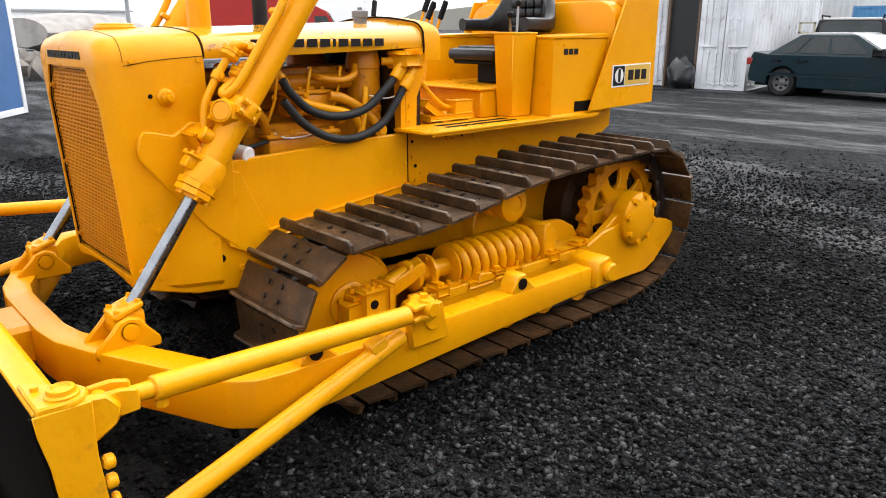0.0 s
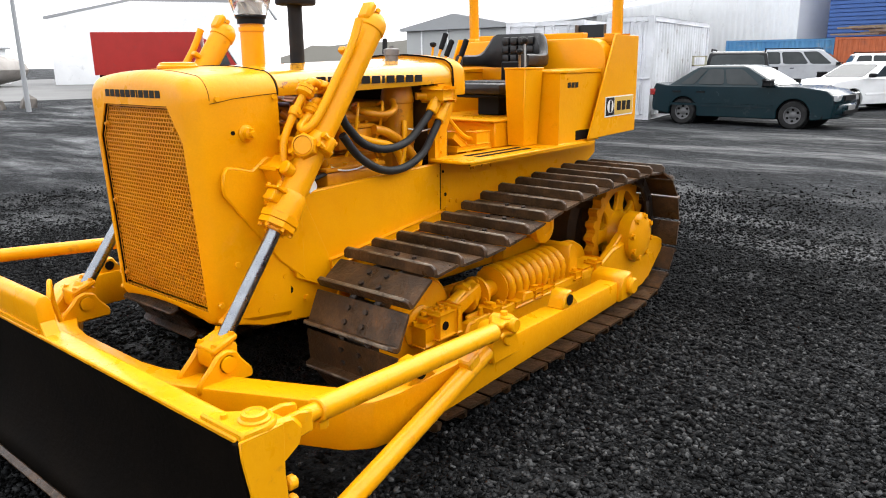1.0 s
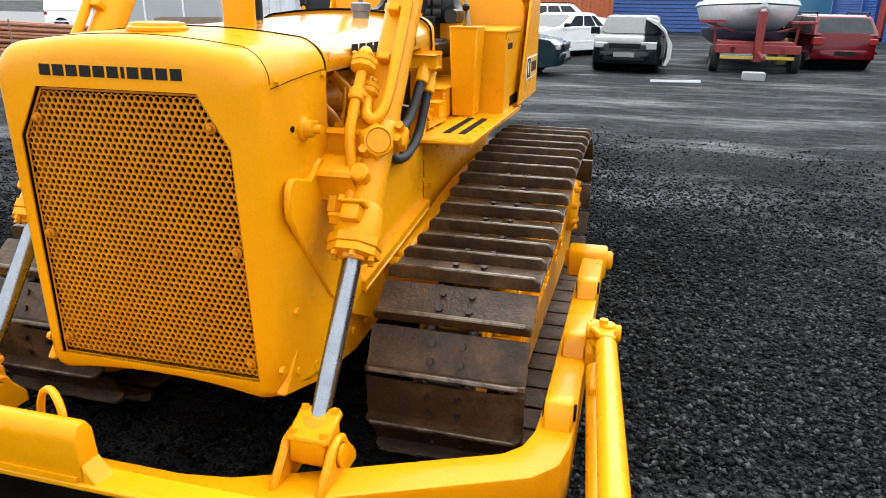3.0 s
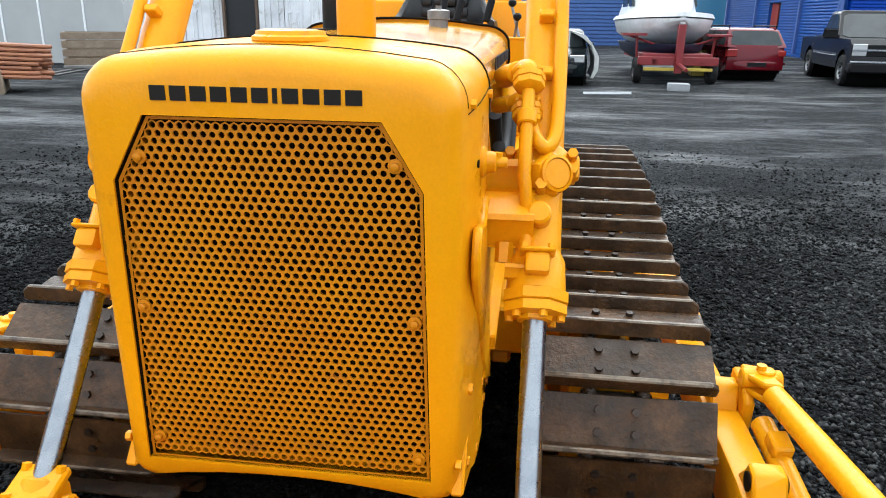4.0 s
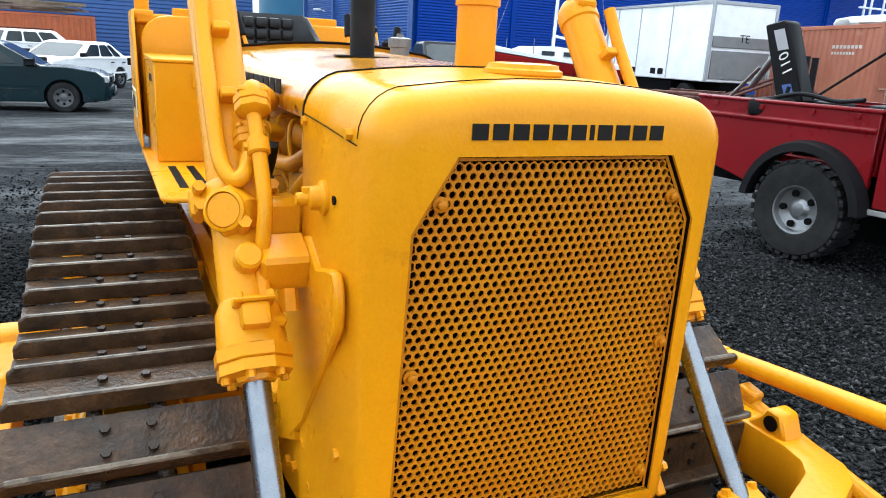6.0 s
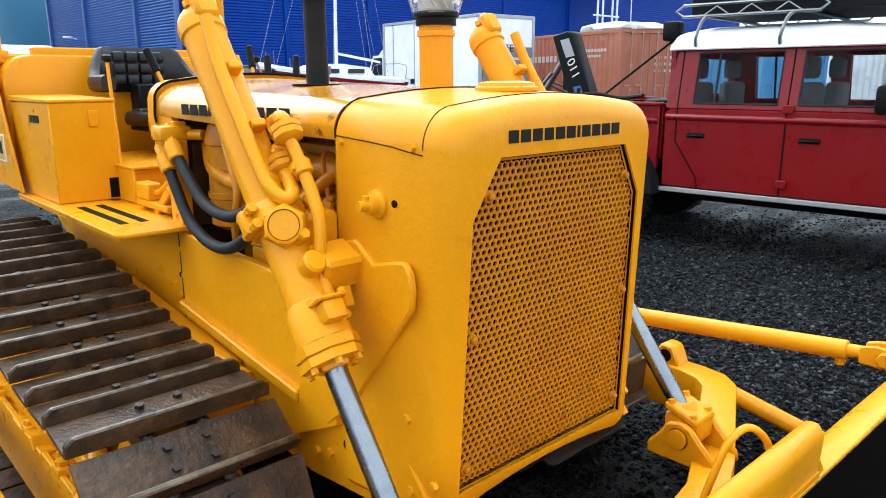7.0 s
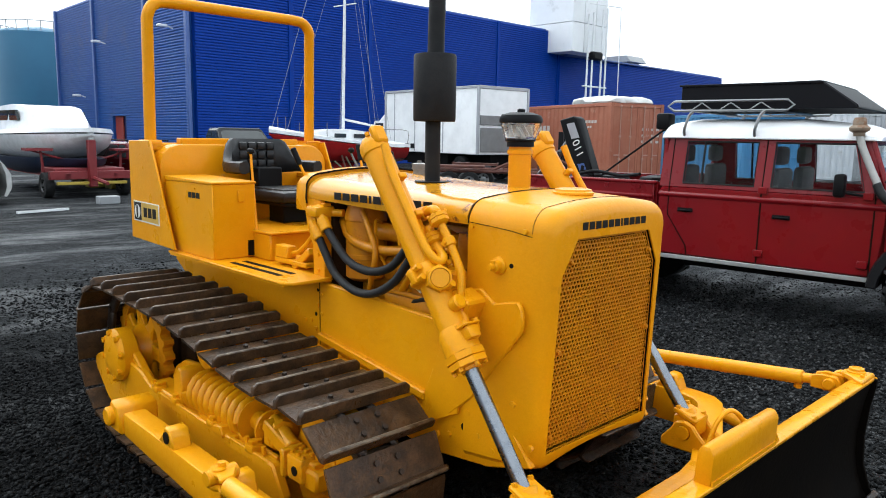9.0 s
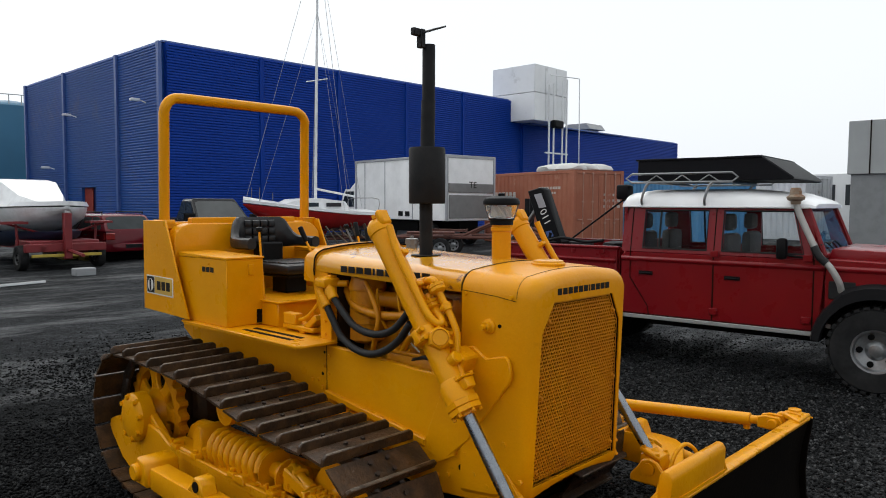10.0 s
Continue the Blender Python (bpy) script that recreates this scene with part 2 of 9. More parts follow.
# nose: front panel with the grille opening, rounded into the sides and the top
GRILLE = [(-0.352, 0.582), (-0.336, 1.286), (-0.252, 1.428), (0.252, 1.428), (0.336, 1.286), (0.352, 0.582)]


def nose_outline(hx, zt, zb, rc, y):
    pts = []
    pts += [(-hx + 0.030, y, zb), (-hx + 0.004, y, zb + 0.010)]
    for k in range(6):
        pts.append((-hx - 0.010 * (1 - k / 5), y, zb + 0.03 + (zt - rc - zb - 0.03) * k / 5))
    for k in range(1, 7):
        a = math.pi / 2 * k / 7
        pts.append((-hx + rc * (1 - math.cos(a)), y, zt - rc + rc * math.sin(a)))
    for k in range(9):
        u = -1 + 2 * k / 8
        pts.append(((hx - rc) * u, y, zt + 0.022 * (1 - u * u)))
    left = pts[:14]
    pts += [(-x, yy, z) for x, yy, z in left[::-1]]
    for k in range(1, 8):
        u = 1 - 2 * k / 8
        pts.append(((hx - 0.030) * u, y, zb + 0.028 * (1 - u * u)))
    return pts


NOSE = [(-0.05, 0.410, 1.546), (-0.16, 0.431, 1.553), (-0.25, 0.434, 1.557), (-0.39, 0.434, 1.561)]


def nose_size(y):
    for (ya, ha, za), (yb, hb, zb) in zip(NOSE, NOSE[1:]):
        if y >= yb:
            k = min(1, (ya - y) / (ya - yb))
            return ha + (hb - ha) * k, za + (zb - za) * k
    return NOSE[-1][1:]


def rake(x, y, z):
    """The front of the nose leans back towards its foot."""
    k = min(1.0, max(0.0, (y + 0.385) / 0.33))
    return x, y - 0.048 * max(0.0, 1.43 - z) * k, z


def raked(bm):
    for v in bm.verts:
        v.co = rake(*v.co)
    return bm


b = B()
loops = []
for k in range(7):
    a = math.pi / 2 * k / 6
    s, c = math.sin(a), math.cos(a)
    loops.append(nose_outline(0.352 + 0.058 * s, 1.486 + 0.060 * s, 0.540 - 0.022 * s, 0.050 + 0.045 * s, 0.018 - 0.068 * (1 - c)))
for y in (-0.09, -0.12, -0.16, -0.25, -0.385):
    loops.append(nose_outline(*nose_size(y), 0.518 - 0.10 * (-0.05 - y), 0.098, y))
loft(b, loops, cap0=False, cap1=True)
t = bmesh.new()
outer = [t.verts.new(q) for q in loops[0]]
inner = [t.verts.new((x, 0.018, z)) for x, z in GRILLE]
edges = [t.edges.new((L[i], L[(i + 1) % len(L)])) for L in (outer, inner) for i in range(len(L))]
bmesh.ops.triangle_fill(t, use_beauty=True, use_dissolve=False, edges=edges)
add(b, t)
loft(b, [[(x, 0.018, z) for x, z in GRILLE], [(x, -0.06, z) for x, z in GRILLE]], False, False)
bmesh.ops.remove_doubles(b, verts=b.verts[:], dist=1e-5)
raked(b)
dz("radiator_guard", b, YELLOW, label="tall yellow radiator guard with rounded corners", sharp=32)

b = B()
comb = [(-0.35, -0.075)]
for k in range(24):
    x = -0.33 + 0.66 * k / 23
    comb += [(x - 0.006, -0.062), (x - 0.003, -0.045), (x + 0.003, -0.045), (x + 0.006, -0.062)]
prism(b, "z", comb + [(0.35, -0.075)], 0.58, 1.45)
dz("radiator_core", raked(b), CORE)

# grille plate with staggered round holes
b = B()
PX, PZ, HR = 0.0200, 0.0170, 0.0073


def inside_grille(x, z, grow):
    hw = 0.352 + (0.336 - 0.352) * (z - 0.582) / (1.286 - 0.582) if z < 1.286 else 0.336 + (0.252 - 0.336) * (z - 1.286) / 0.142
    return abs(x) < hw - grow and 0.582 + grow < z < 1.428 - grow * 0.6


verts, faces = [], []
for j in range(0, 50):
    z = 0.590 + j * PZ
    for i in range(-18, 19):
        x = (i + 0.5 * (j % 2)) * PX
        if not inside_grille(x, z, 0.0085):
            continue
        o = len(verts)
        ring = [(PX / 2, 0), (PX / 2, PZ / 3), (0, PZ * 2 / 3), (-PX / 2, PZ / 3), (-PX / 2, 0), (-PX / 2, -PZ / 3), (0, -PZ * 2 / 3), (PX / 2, -PZ / 3)]
        for k, (u, w) in enumerate(ring):
            verts.append(rake(x + u, 0.002, z + w))
        for yy in (0.002, -0.004):
            for k in range(8):
                a = math.pi / 4 * k
                verts.append(rake(x + HR * math.cos(a), yy, z + HR * math.sin(a)))
        for k in range(8):
            q = (k + 1) % 8
            faces.append((o + k, o + q, o + 8 + q, o + 8 + k))
            faces.append((o + 8 + k, o + 8 + q, o + 16 + q, o + 16 + k))
me = bpy.data.meshes.new("grille")
me.from_pydata(verts, [], faces)
me.materials.append(GRILLE_PAINT)
grille = new("grille", me)
grille.parent = dozer
grille["label"] = "yellow perforated steel grille with staggered round holes"
b = B()
inset = [(x * 0.968, 0.582 + (z - 0.582) * 0.982 + 0.006) for x, z in GRILLE]
t = bmesh.new()
LO = [t.verts.new((x * 0.988, 0.005, 0.582 + (z - 0.582) * 0.994 + 0.002)) for x, z in GRILLE]
LI = [t.verts.new((x, 0.005, z)) for x, z in inset]
for i in range(6):
    t.faces.new((LO[i], LO[(i + 1) % 6], LI[(i + 1) % 6], LI[i]))
add(b, t)
for s in (-1, 1):
    for x, z in ((0.276, 1.338), (0.314, 0.99), (0.322, 0.64)):
        lathe(b, [(0.016, 0), (0.016, 0.004), (0.009, 0.005), (0.009, 0.014), (0.006, 0.016)], along((s * x, 0.004, z), (s * x, 1, z)), 12)
dz("grille_rim", raked(b), GRILLE_PAINT, grille)
# The shaded gap round the grille is put in as a dark lining.
b = B()
ring = [[(x * k, y, z) for x, z in GRILLE] for k, y in ((0.999, 0.012), (0.999, -0.02), (0.983, -0.02), (0.983, 0.0035))]
loft(b, ring, False, False)
dz("gasket", raked(b), SEAM, grille)

b = B()
bars(b, "y", 0.0185, 0.228, -0.224, 1.459, 1.489, 11)
part_each("name_block", b, INK, dozer)

# radiator filler cap and the seams of the top cover
b = B()
lathe(b, [(0.082, 0), (0.086, 0.004), (0.086, 0.012), (0.078, 0.016), (0.076, 0.024), (0.055, 0.028)], along((0.0, -0.2, 1.572), (0, -0.2, 2)), 28)
dz("filler_cap", b, YELLOW_PALE)
for y, rr in ((-0.072, 0.0013), (-0.3855, 0.003)):
    b = B()
    hx, zt = nose_size(y)
    ring = [q for q in nose_outline(hx + 0.0005, zt + 0.0008, 0.50, 0.098, y) if q[2] > 1.42]
    pipe(b, ring, rr, 6, 1, smooth=False)
    dz("cover_seam", b, SEAM)
for s in (-1, 1):
    b = B()
    pipe(b, [(s * (nose_size(y)[0] + 0.0008), y, 1.438 + 0.008 * k) for k, y in enumerate((-0.072, -0.12, -0.16, -0.25, -0.383))], 0.0013, 6, 1, smooth=False)
    dz("cover_seam", b, SEAM)
b = B()
for s in (-1, 1):
    for y in (-0.10, -0.36):
        bolt(b, (s * (nose_size(y)[0] - 0.004), y, 1.456), (s, 0, 0), 0.011, 0.014)
    for y, z in ((-0.05, 0.62), (-0.12, 0.585), (-0.22, 0.56), (-0.13, 0.78), (-0.30, 0.60), (-0.36, 0.68)):
        bolt(b, (s * (nose_size(y)[0] - 0.003), y, z), (s, 0, 0), 0.013, 0.014)
part_each("bolt", b, YELLOW_PALE, dozer)
b = B()
for s in (-1, 1):
    for y, z, r in ((-0.156, 1.321, 0.009), (-0.385, 0.610, 0.018), (-0.26, 1.10, 0.006)):
        rod(b, (s * (nose_size(y)[0] - 0.006), y, z), (s * (nose_size(y)[0] + 0.0035), y, z), r, n=14)
part_each("drilled_hole", b, SEAM, dozer)

# lamp studs on the nose
for s in (-1, 1):
    b = B()
    lathe(b, [(0.036, 0), (0.036, 0.010), (0.026, 0.016), (0.024, 0.036), (0.014, 0.040), (0.012, 0.062)], along((s * 0.431, -0.215, 1.315), (s * 1, -0.215, 1.315)), 16)
    rod(b, (s * 0.470, -0.215, 1.312), (s * 0.472, -0.215, 1.338), 0.010, n=8)
    dz("lamp_stud", b, YELLOW)

# hood, with a slightly rising crown
def hood_outline(hx, zt, zb, rc, y):
    pts = [(-hx, y, zb), (-hx - 0.004, y, zb + 0.03)]
    for k in range(1, 8):
        a = math.pi / 2 * k / 8
        pts.append((-hx + rc * (1 - math.cos(a)), y, zt - rc * 0.7 + rc * 0.7 * math.sin(a)))
    for k in range(9):
        u = -1 + 2 * k / 8
        pts.append(((hx - rc) * u, y, zt + 0.024 * (1 - u * u)))
    return pts + [(-x, yy, z) for x, yy, z in pts[:9][::-1]]


b = B()
loft(b, [hood_outline(0.430, 1.560, 1.458, 0.10, -0.392), hood_outline(0.428, 1.565, 1.462, 0.10, -0.7), hood_outline(0.420, 1.582, 1.475, 0.10, -1.2),
         hood_outline(0.416, 1.596, 1.487, 0.10, -1.56)])
dz("hood", b, YELLOW_HOOD, label="glossy yellow hood with worn brown patches on top", sharp=30)
b = B()
for s in (-1, 1):
    bars(b, "x", s * 0.4335 - (0.002 if s < 0 else 0), -0.60, -1.32, 1.497, 1.532, 11, 0.0025)
part_each("name_block", b, INK, dozer)

# cowl behind the hood, with its side legs down to the platform
b = B()
rings = []
for y, dzv, sc in ((-1.575, 0.0, 1.0), (-1.65, 0.004, 0.99), (-1.70, -0.012, 0.955), (-1.725, -0.05, 0.90)):
    rings.append([(x * sc, y, (z if z > 1.5 else z) + (dzv if z > 1.5 else 0)) for x, _, z in hood_outline(0.420, 1.612, 1.42, 0.10, y)])
loft(b, rings)
leg = [(-1.455, 1.48), (-1.57, 1.49), (-1.60, 1.42), (-1.575, 1.33), (-1.53, 1.24), (-1.525, 1.07), (-1.425, 1.07), (-1.43, 1.30)]
for s in (-1, 1):
    prism(b, "x", leg, s * 0.415, s * 0.385, 0.004)
    box(b, s * 0.38, s * 0.425, -1.445, -1.41, 1.06, 1.47, 0.003)
    for z in (1.12, 1.20, 1.28):
        bolt(b, (s * 0.415, -1.475, z), (s, 0, 0), 0.008, 0.008)
dz("cowl", b, YELLOW, sharp=30)
b = B()
ring = hood_outline(0.424, 1.613, 1.46, 0.10, -1.567)
pipe(b, ring, 0.005, 6, 1, smooth=False)
dz("cowl_seam", b, SEAM)
b = B()
box(b, -0.36, 0.36, -1.60, -1.42, 1.08, 1.50, 0.004)
dz("firewall", b, SHADE_BROWN)
b = B()
lathe(b, [(0.035, 0), (0.035, 0.03), (0.042, 0.032), (0.042, 0.062), (0.03, 0.066), (0.012, 0.068), (0.012, 0.08)], along((-0.17, -1.36, 1.60), (-0.17, -1.36, 2)), 18)
dz("fuel_cap", b, STEEL, label="dull metal fuel filler cap")

# side frames, reinforcement plates and cylinder brackets
SIDE = [(-0.03, 0.545), (-0.26, 0.475), (-0.60, 0.435), (-1.45, 0.50), (-1.45, 1.066), (-0.50, 1.032), (-0.385, 1.02), (-0.36, 0.95)]
GUSSET = [(-0.086, 1.165), (-0.105, 1.190), (-0.145, 1.185), (-0.225, 1.165), (-0.30, 1.215), (-0.345, 1.205), (-0.47, 1.05), (-0.47, 0.64), (-0.335, 0.755), (-0.085, 1.075), (-0.078, 1.12)]
for s in (-1, 1):
    b = B()
    prism(b, "x", SIDE, s * 0.395, s * 0.428, 0.006)
    prism(b, "x", GUSSET, s * 0.428, s * 0.449, 0.006)
    prism(b, "x", [(-0.42, 1.0), (-0.42, 0.66), (-0.75, 0.50), (-0.70, 0.53), (-0.50, 0.98)], s * 0.42, s * 0.446, 0.008)
    box(b, s * 0.44, s * 0.55, -0.38, -0.28, 1.11, 1.20, 0.01, Matrix.Translation((0, -0.33, 1.15)) @ Matrix.Rotation(radians(-25), 4, "X") @ Matrix.Translation((0, 0.33, -1.15)))
    bolt(b, (s * 0.49, -0.30, 1.10), (0, 0.4, -1), 0.022, 0.05)
    box(b, s * 0.42, s * 0.455, -1.45, -0.62, 0.66, 0.70, 0.006, Matrix.Translation((0, -0.6, 0.68)) @ Matrix.Rotation(radians(-7), 4, "X") @ Matrix.Translation((0, 0.6, -0.68)))
    for y, z in ((-0.55, 0.53), (-0.68, 0.52), (-0.48, 0.55)):
        bolt(b, (s * 0.428, y, z), (s, 0, 0), 0.014, 0.012)
    dz("side_frame", b, YELLOW, sharp=35)
    b = B()
    box(b, s * 0.4285, s * 0.4300, -1.452, -1.446, 0.52, 1.06, 0)
    dz("frame_seam", b, SEAM)
    b = B()
    for k in range(5):
        bolt(b, (s * 0.428, -1.43, 0.60 + 0.10 * k), (s, 0, 0), 0.010, 0.008)
    part_each("bolt", b, YELLOW_PALE, dozer)
    # tank side behind the engine
    b = B()
    prism(b, "x", [(-1.462, 0.60), (-1.462, 1.068), (-3.25, 1.085), (-3.25, 0.95), (-2.6, 0.60)], s * 0.33, s * 0.405, 0.006)
    for y, z, r in ((-1.50, 0.93, 0.012), (-1.56, 0.84, 0.012), (-1.52, 0.80, 0.012), (-1.75, 1.0, 0.008), (-1.78, 1.0, 0.008), (-1.95, 1.0, 0.014), (-2.3, 1.02, 0.01), (-1.62, 0.83, 0.012)):
        bolt(b, (s * 0.405, y, z), (s, 0, 0), r, 0.01)
    dz("tank_side", b, YELLOW)
    b = B()
    for y, z, r in ((-1.52, 0.88, 0.011), (-1.74, 1.02, 0.008), (-1.86, 1.01, 0.008), (-2.05, 1.03, 0.014), (-1.50, 1.01, 0.009)):
        rod(b, (s * 0.40, y, z), (s * 0.4065, y, z), r, n=10)
    part_each("drilled_hole", b, SEAM, dozer)
    # platform with two slots
    b = B()
    prism(b, "z", [(s * 0.405, -1.375), (s * 0.63, -1.385), (s * 0.665, -1.43), (s * 0.655, -2.78), (s * 0.405, -2.78)], 1.076, 1.092, 0.004)
    prism(b, "x", [(-1.43, 1.066), (-1.43, 1.08), (-2.75, 1.08), (-2.75, 1.068)], s * 0.655, s * 0.648)
    plat = dz("platform", b, YELLOW)
    b = B()
    for x in (0.495, 0.57):
        box(b, s * (x - 0.016), s * (x + 0.016), -2.11, -1.59, 1.0915, 1.0940, 0.001)
    part_each("platform_slot", b, SEAM, plat)
    # fender plate that carries the badge
    b = B()
    prism(b, "x", [(-2.665, 1.105), (-3.34, 1.12), (-3.33, 1.765), (-2.985, 1.765)], s * 0.648, s * 0.662, 0.003)
    box(b, s * 0.60, s * 0.648, -3.34, -3.31, 1.12, 1.76, 0.004)
    fend = dz("fender_plate", b, YELLOW)
    b = B()
    a0 = s * 0.662
    sgn = s * 0.003
    prism(b, "x", [(-2.875, 1.232), (-3.285, 1.238), (-3.285, 1.372), (-2.875, 1.366)], a0, a0 + sgn)
    badge = dz("badge", b, WHITE_PLATE, fend, "white badge plate with a black square and an ochre panel")
    b = B()
    prism(b, "x", [(-2.885, 1.242), (-3.00, 1.243), (-3.00, 1.360), (-2.885, 1.359)] if s < 0 else [(-3.275, 1.246), (-3.16, 1.246), (-3.16, 1.362), (-3.275, 1.362)], a0 + sgn, a0 + 1.6 * sgn)
    dz("badge_square", b, INK, fend)
    b = B()
    cy = -2.943 if s < 0 else -3.217
    rod(b, (a0 + 1.6 * sgn, cy, 1.302), (a0 + 2.2 * sgn, cy, 1.302), 0.044, n=20)
    dz("badge_disc", b, WHITE_PLATE, fend)
    b = B()
    box(b, a0 + 2.2 * sgn, a0 + 2.8 * sgn, cy - 0.012, cy + 0.012, 1.262, 1.342, 0)
    dz("badge_bar", b, INK, fend)
    b = B()
    o0, o1 = (-3.008, -3.277) if s < 0 else (-2.885, -3.152)
    prism(b, "x", [(o0, 1.242), (o1, 1.246), (o1, 1.364), (o0, 1.360)], a0 + sgn, a0 + 1.6 * sgn)
    dz("badge_panel", b, OCHRE, fend)
    b = B()
    bars(b, "x", a0 + 1.6 * sgn, o0 + (o1 - o0) * 0.12, o1 + (o0 - o1) * 0.08, 1.272, 1.334, 3, 0.6 * sgn, 0.25)
    part_each("badge_block", b, INK, fend)

# transmission case, floor and rear tank
b = B()
box(b, -0.40, 0.40, -2.75, -1.46, 0.55, 1.07, 0.01)
box(b, -0.33, 0.33, -3.25, -2.7, 0.45, 1.08, 0.02)
dz("transmission_case", b, SHADE_BROWN)
b = B()
box(b, -0.40, 0.40, -2.80, -1.60, 1.07, 1.085, 0.003)
box(b, -0.36, 0.36, -2.80, -2.05, 1.085, 1.24, 0.008)
box(b, -0.37, 0.37, -2.80, -2.02, 1.24, 1.252, 0.003)
dz("floor_plate", b, YELLOW)
b = B()
rt = 0.14
sect = []
for k in range(7):
    a = math.pi / 2 * k / 6
    sect.append((-0.625 + rt * (1 - math.cos(a)), 1.745 - rt + rt * math.sin(a)))
sect += [(-x, z) for x, z in sect[::-1]]
sect += [(0.625, 1.12), (-0.625, 1.12)]
prism(b, "y", sect, -2.925, -3.30, 0.02, seg=2)
box(b, -0.42, -0.10, -3.05, -2.98, 1.74, 1.785, 0.006)
box(b, 0.10, 0.46, -3.05, -2.98, 1.74, 1.785, 0.006)
box(b, -0.64, 0.64, -3.30, -3.05, 1.70, 1.752, 0.01)
dz("rear_tank", b, YELLOW, label="rounded yellow rear fuel tank behind the seat", sharp=30)
# side boxes
for s in (-1, 1):
    b = B()
    y0 = -2.24 if s > 0 else -2.36
    box(b, s * 0.345, s * 0.615, -2.88, y0, 1.092, 1.525, 0.005)
    prism(b, "x", [(y0 + 0.006, 1.525), (y0 + 0.006, 1.538), (-2.88, 1.552), (-2.88, 1.525)], s * 0.34, s * 0.62, 0.003)
    box(b, s * 0.42, s * 0.46, y0, y0 + 0.01, 1.42, 1.49, 0.003)
    bolt(b, (s * 0.615, -2.46, 1.49), (s, 0, 0), 0.008, 0.006)
    sb = dz("side_box", b, YELLOW)
    b = B()
    bars(b, "x", s * 0.616, -2.40 if s > 0 else -2.46, -2.56 if s > 0 else -2.60, 1.435, 1.468, 3, s * 0.002)
    part_each("name_block", b, INK, sb)
    b = B()
    box(b, s * 0.6145, s * 0.617, -2.84, -2.58, 1.105, 1.165, 0)
    if s < 0:
        dz("box_opening", b, SEAM, sb)
    else:
        b.free()
        b = B()
        box(b, 0.352, 0.40, -2.241, -2.2385, 1.10, 1.19, 0)
        dz("box_opening", b, SEAM, sb)
# lever console on the left
b = B()
t = bmesh.new()
bmesh.ops.create_cube(t, size=1)
for v in t.verts:
    top = v.co.z > 0
    v.co = (-0.43 + v.co.x * (0.15 if top else 0.115), -2.25 + v.co.y * (0.20 if top else 0.16), 1.553 if top else 1.092)
bevelled(t, 0.005)
add(b, t)
box(b, -0.508, -0.352, -2.355, -2.145, 1.548, 1.56, 0.003)
dz("lever_console", b, YELLOW)
for x, y, z, tip in ((-0.44, -2.25, 1.56, (-0.40, -2.30, 1.70)), (-0.42, -2.22, 1.56, (-0.43, -2.20, 1.635))):
    b = B()
    rod(b, (x, y, z), tip, 0.007, n=8)
    lv = dz("console_lever", b, STEEL)
    b = B()
    q = Vector(tip)
    lathe(b, [(0.008, 0), (0.02, 0.012), (0.02, 0.026), (0.01, 0.036)], along(q, q + Vector((0, 0, 1))), 12)
    dz("lever_knob", b, BLACK, lv)
for x, tip in ((-0.10, (-0.13, -1.86, 1.74)), (-0.14, (-0.20, -1.83, 1.70)), (-0.26, (-0.33, -1.80, 1.70)), (0.24, (0.33, -1.83, 1.72))):
    b = B()
    rod(b, (x, -1.72, 1.40), tip, 0.008, n=8)
    lv = dz("steering_lever", b, YELLOW)
    b = B()
    q = Vector(tip)
    w = (q - Vector((x, -1.72, 1.40))).normalized()
    rod(b, q - w * 0.08, q + w * 0.02, 0.016, n=10, rim=0.005)
    dz("lever_grip", b, BLACK, lv)
b = B()
rod(b, (0.345, -2.22, 1.13), (0.335, -2.30, 1.70), 0.008, n=8)
lv = dz("blade_lever", b, YELLOW)
b = B()
lathe(b, [(0.010, 0), (0.024, 0.012), (0.022, 0.028), (0.01, 0.034)], along((0.335, -2.30, 1.695), (0.335, -2.30, 2)), 12)
dz("lever_knob", b, BLACK, lv)

# pedals on both sides of the floor
for s in (-1, 1):
    b = B()
    pipe(b, [(s * 0.30, -1.56, 1.42), (s * 0.32, -1.66, 1.28), (s * 0.35, -1.78, 1.17), (s * 0.36, -1.92, 1.16), (s * 0.36, -1.93, 1.09)], 0.013, 8, 4)
    box(b, s * 0.25, s * 0.39, -1.96, -1.64, 1.10, 1.13, 0.006)
    box(b, s * 0.33, s * 0.39, -1.95, -1.82, 1.13, 1.20, 0.006)
    box(b, s * 0.30, s * 0.385, -1.80, -1.60, 1.12, 1.16, 0.006, Matrix.Translation((0, -1.7, 1.14)) @ Matrix.Rotation(radians(35), 4, "X") @ Matrix.Translation((0, 1.7, -1.14)))
    dz("pedal", b, YELLOW)

# seat
b = B()
box(b, -0.25, 0.15, -2.72, -2.25, 1.39, 1.465, 0.03, seg=2)
seat = dz("seat", b, VINYL, label="black padded vinyl seat with wrap-round backrest")
b = B()
for i in range(3):
    for j in range(3):
        box(b, -0.21 + i * 0.11, -0.105 + i * 0.11, -2.68 + j * 0.125, -2.56 + j * 0.125, 1.45, 1.477, 0.012, seg=2)
part_each("seat_pad", b, VINYL, seat)
b = B()
cr = [(-0.27, -2.50), (-0.28, -2.62), (-0.25, -2.76), (-0.15, -2.85), (0, -2.872), (0.15, -2.85), (0.25, -2.76), (0.28, -2.62), (0.27, -2.50)]
rings = []
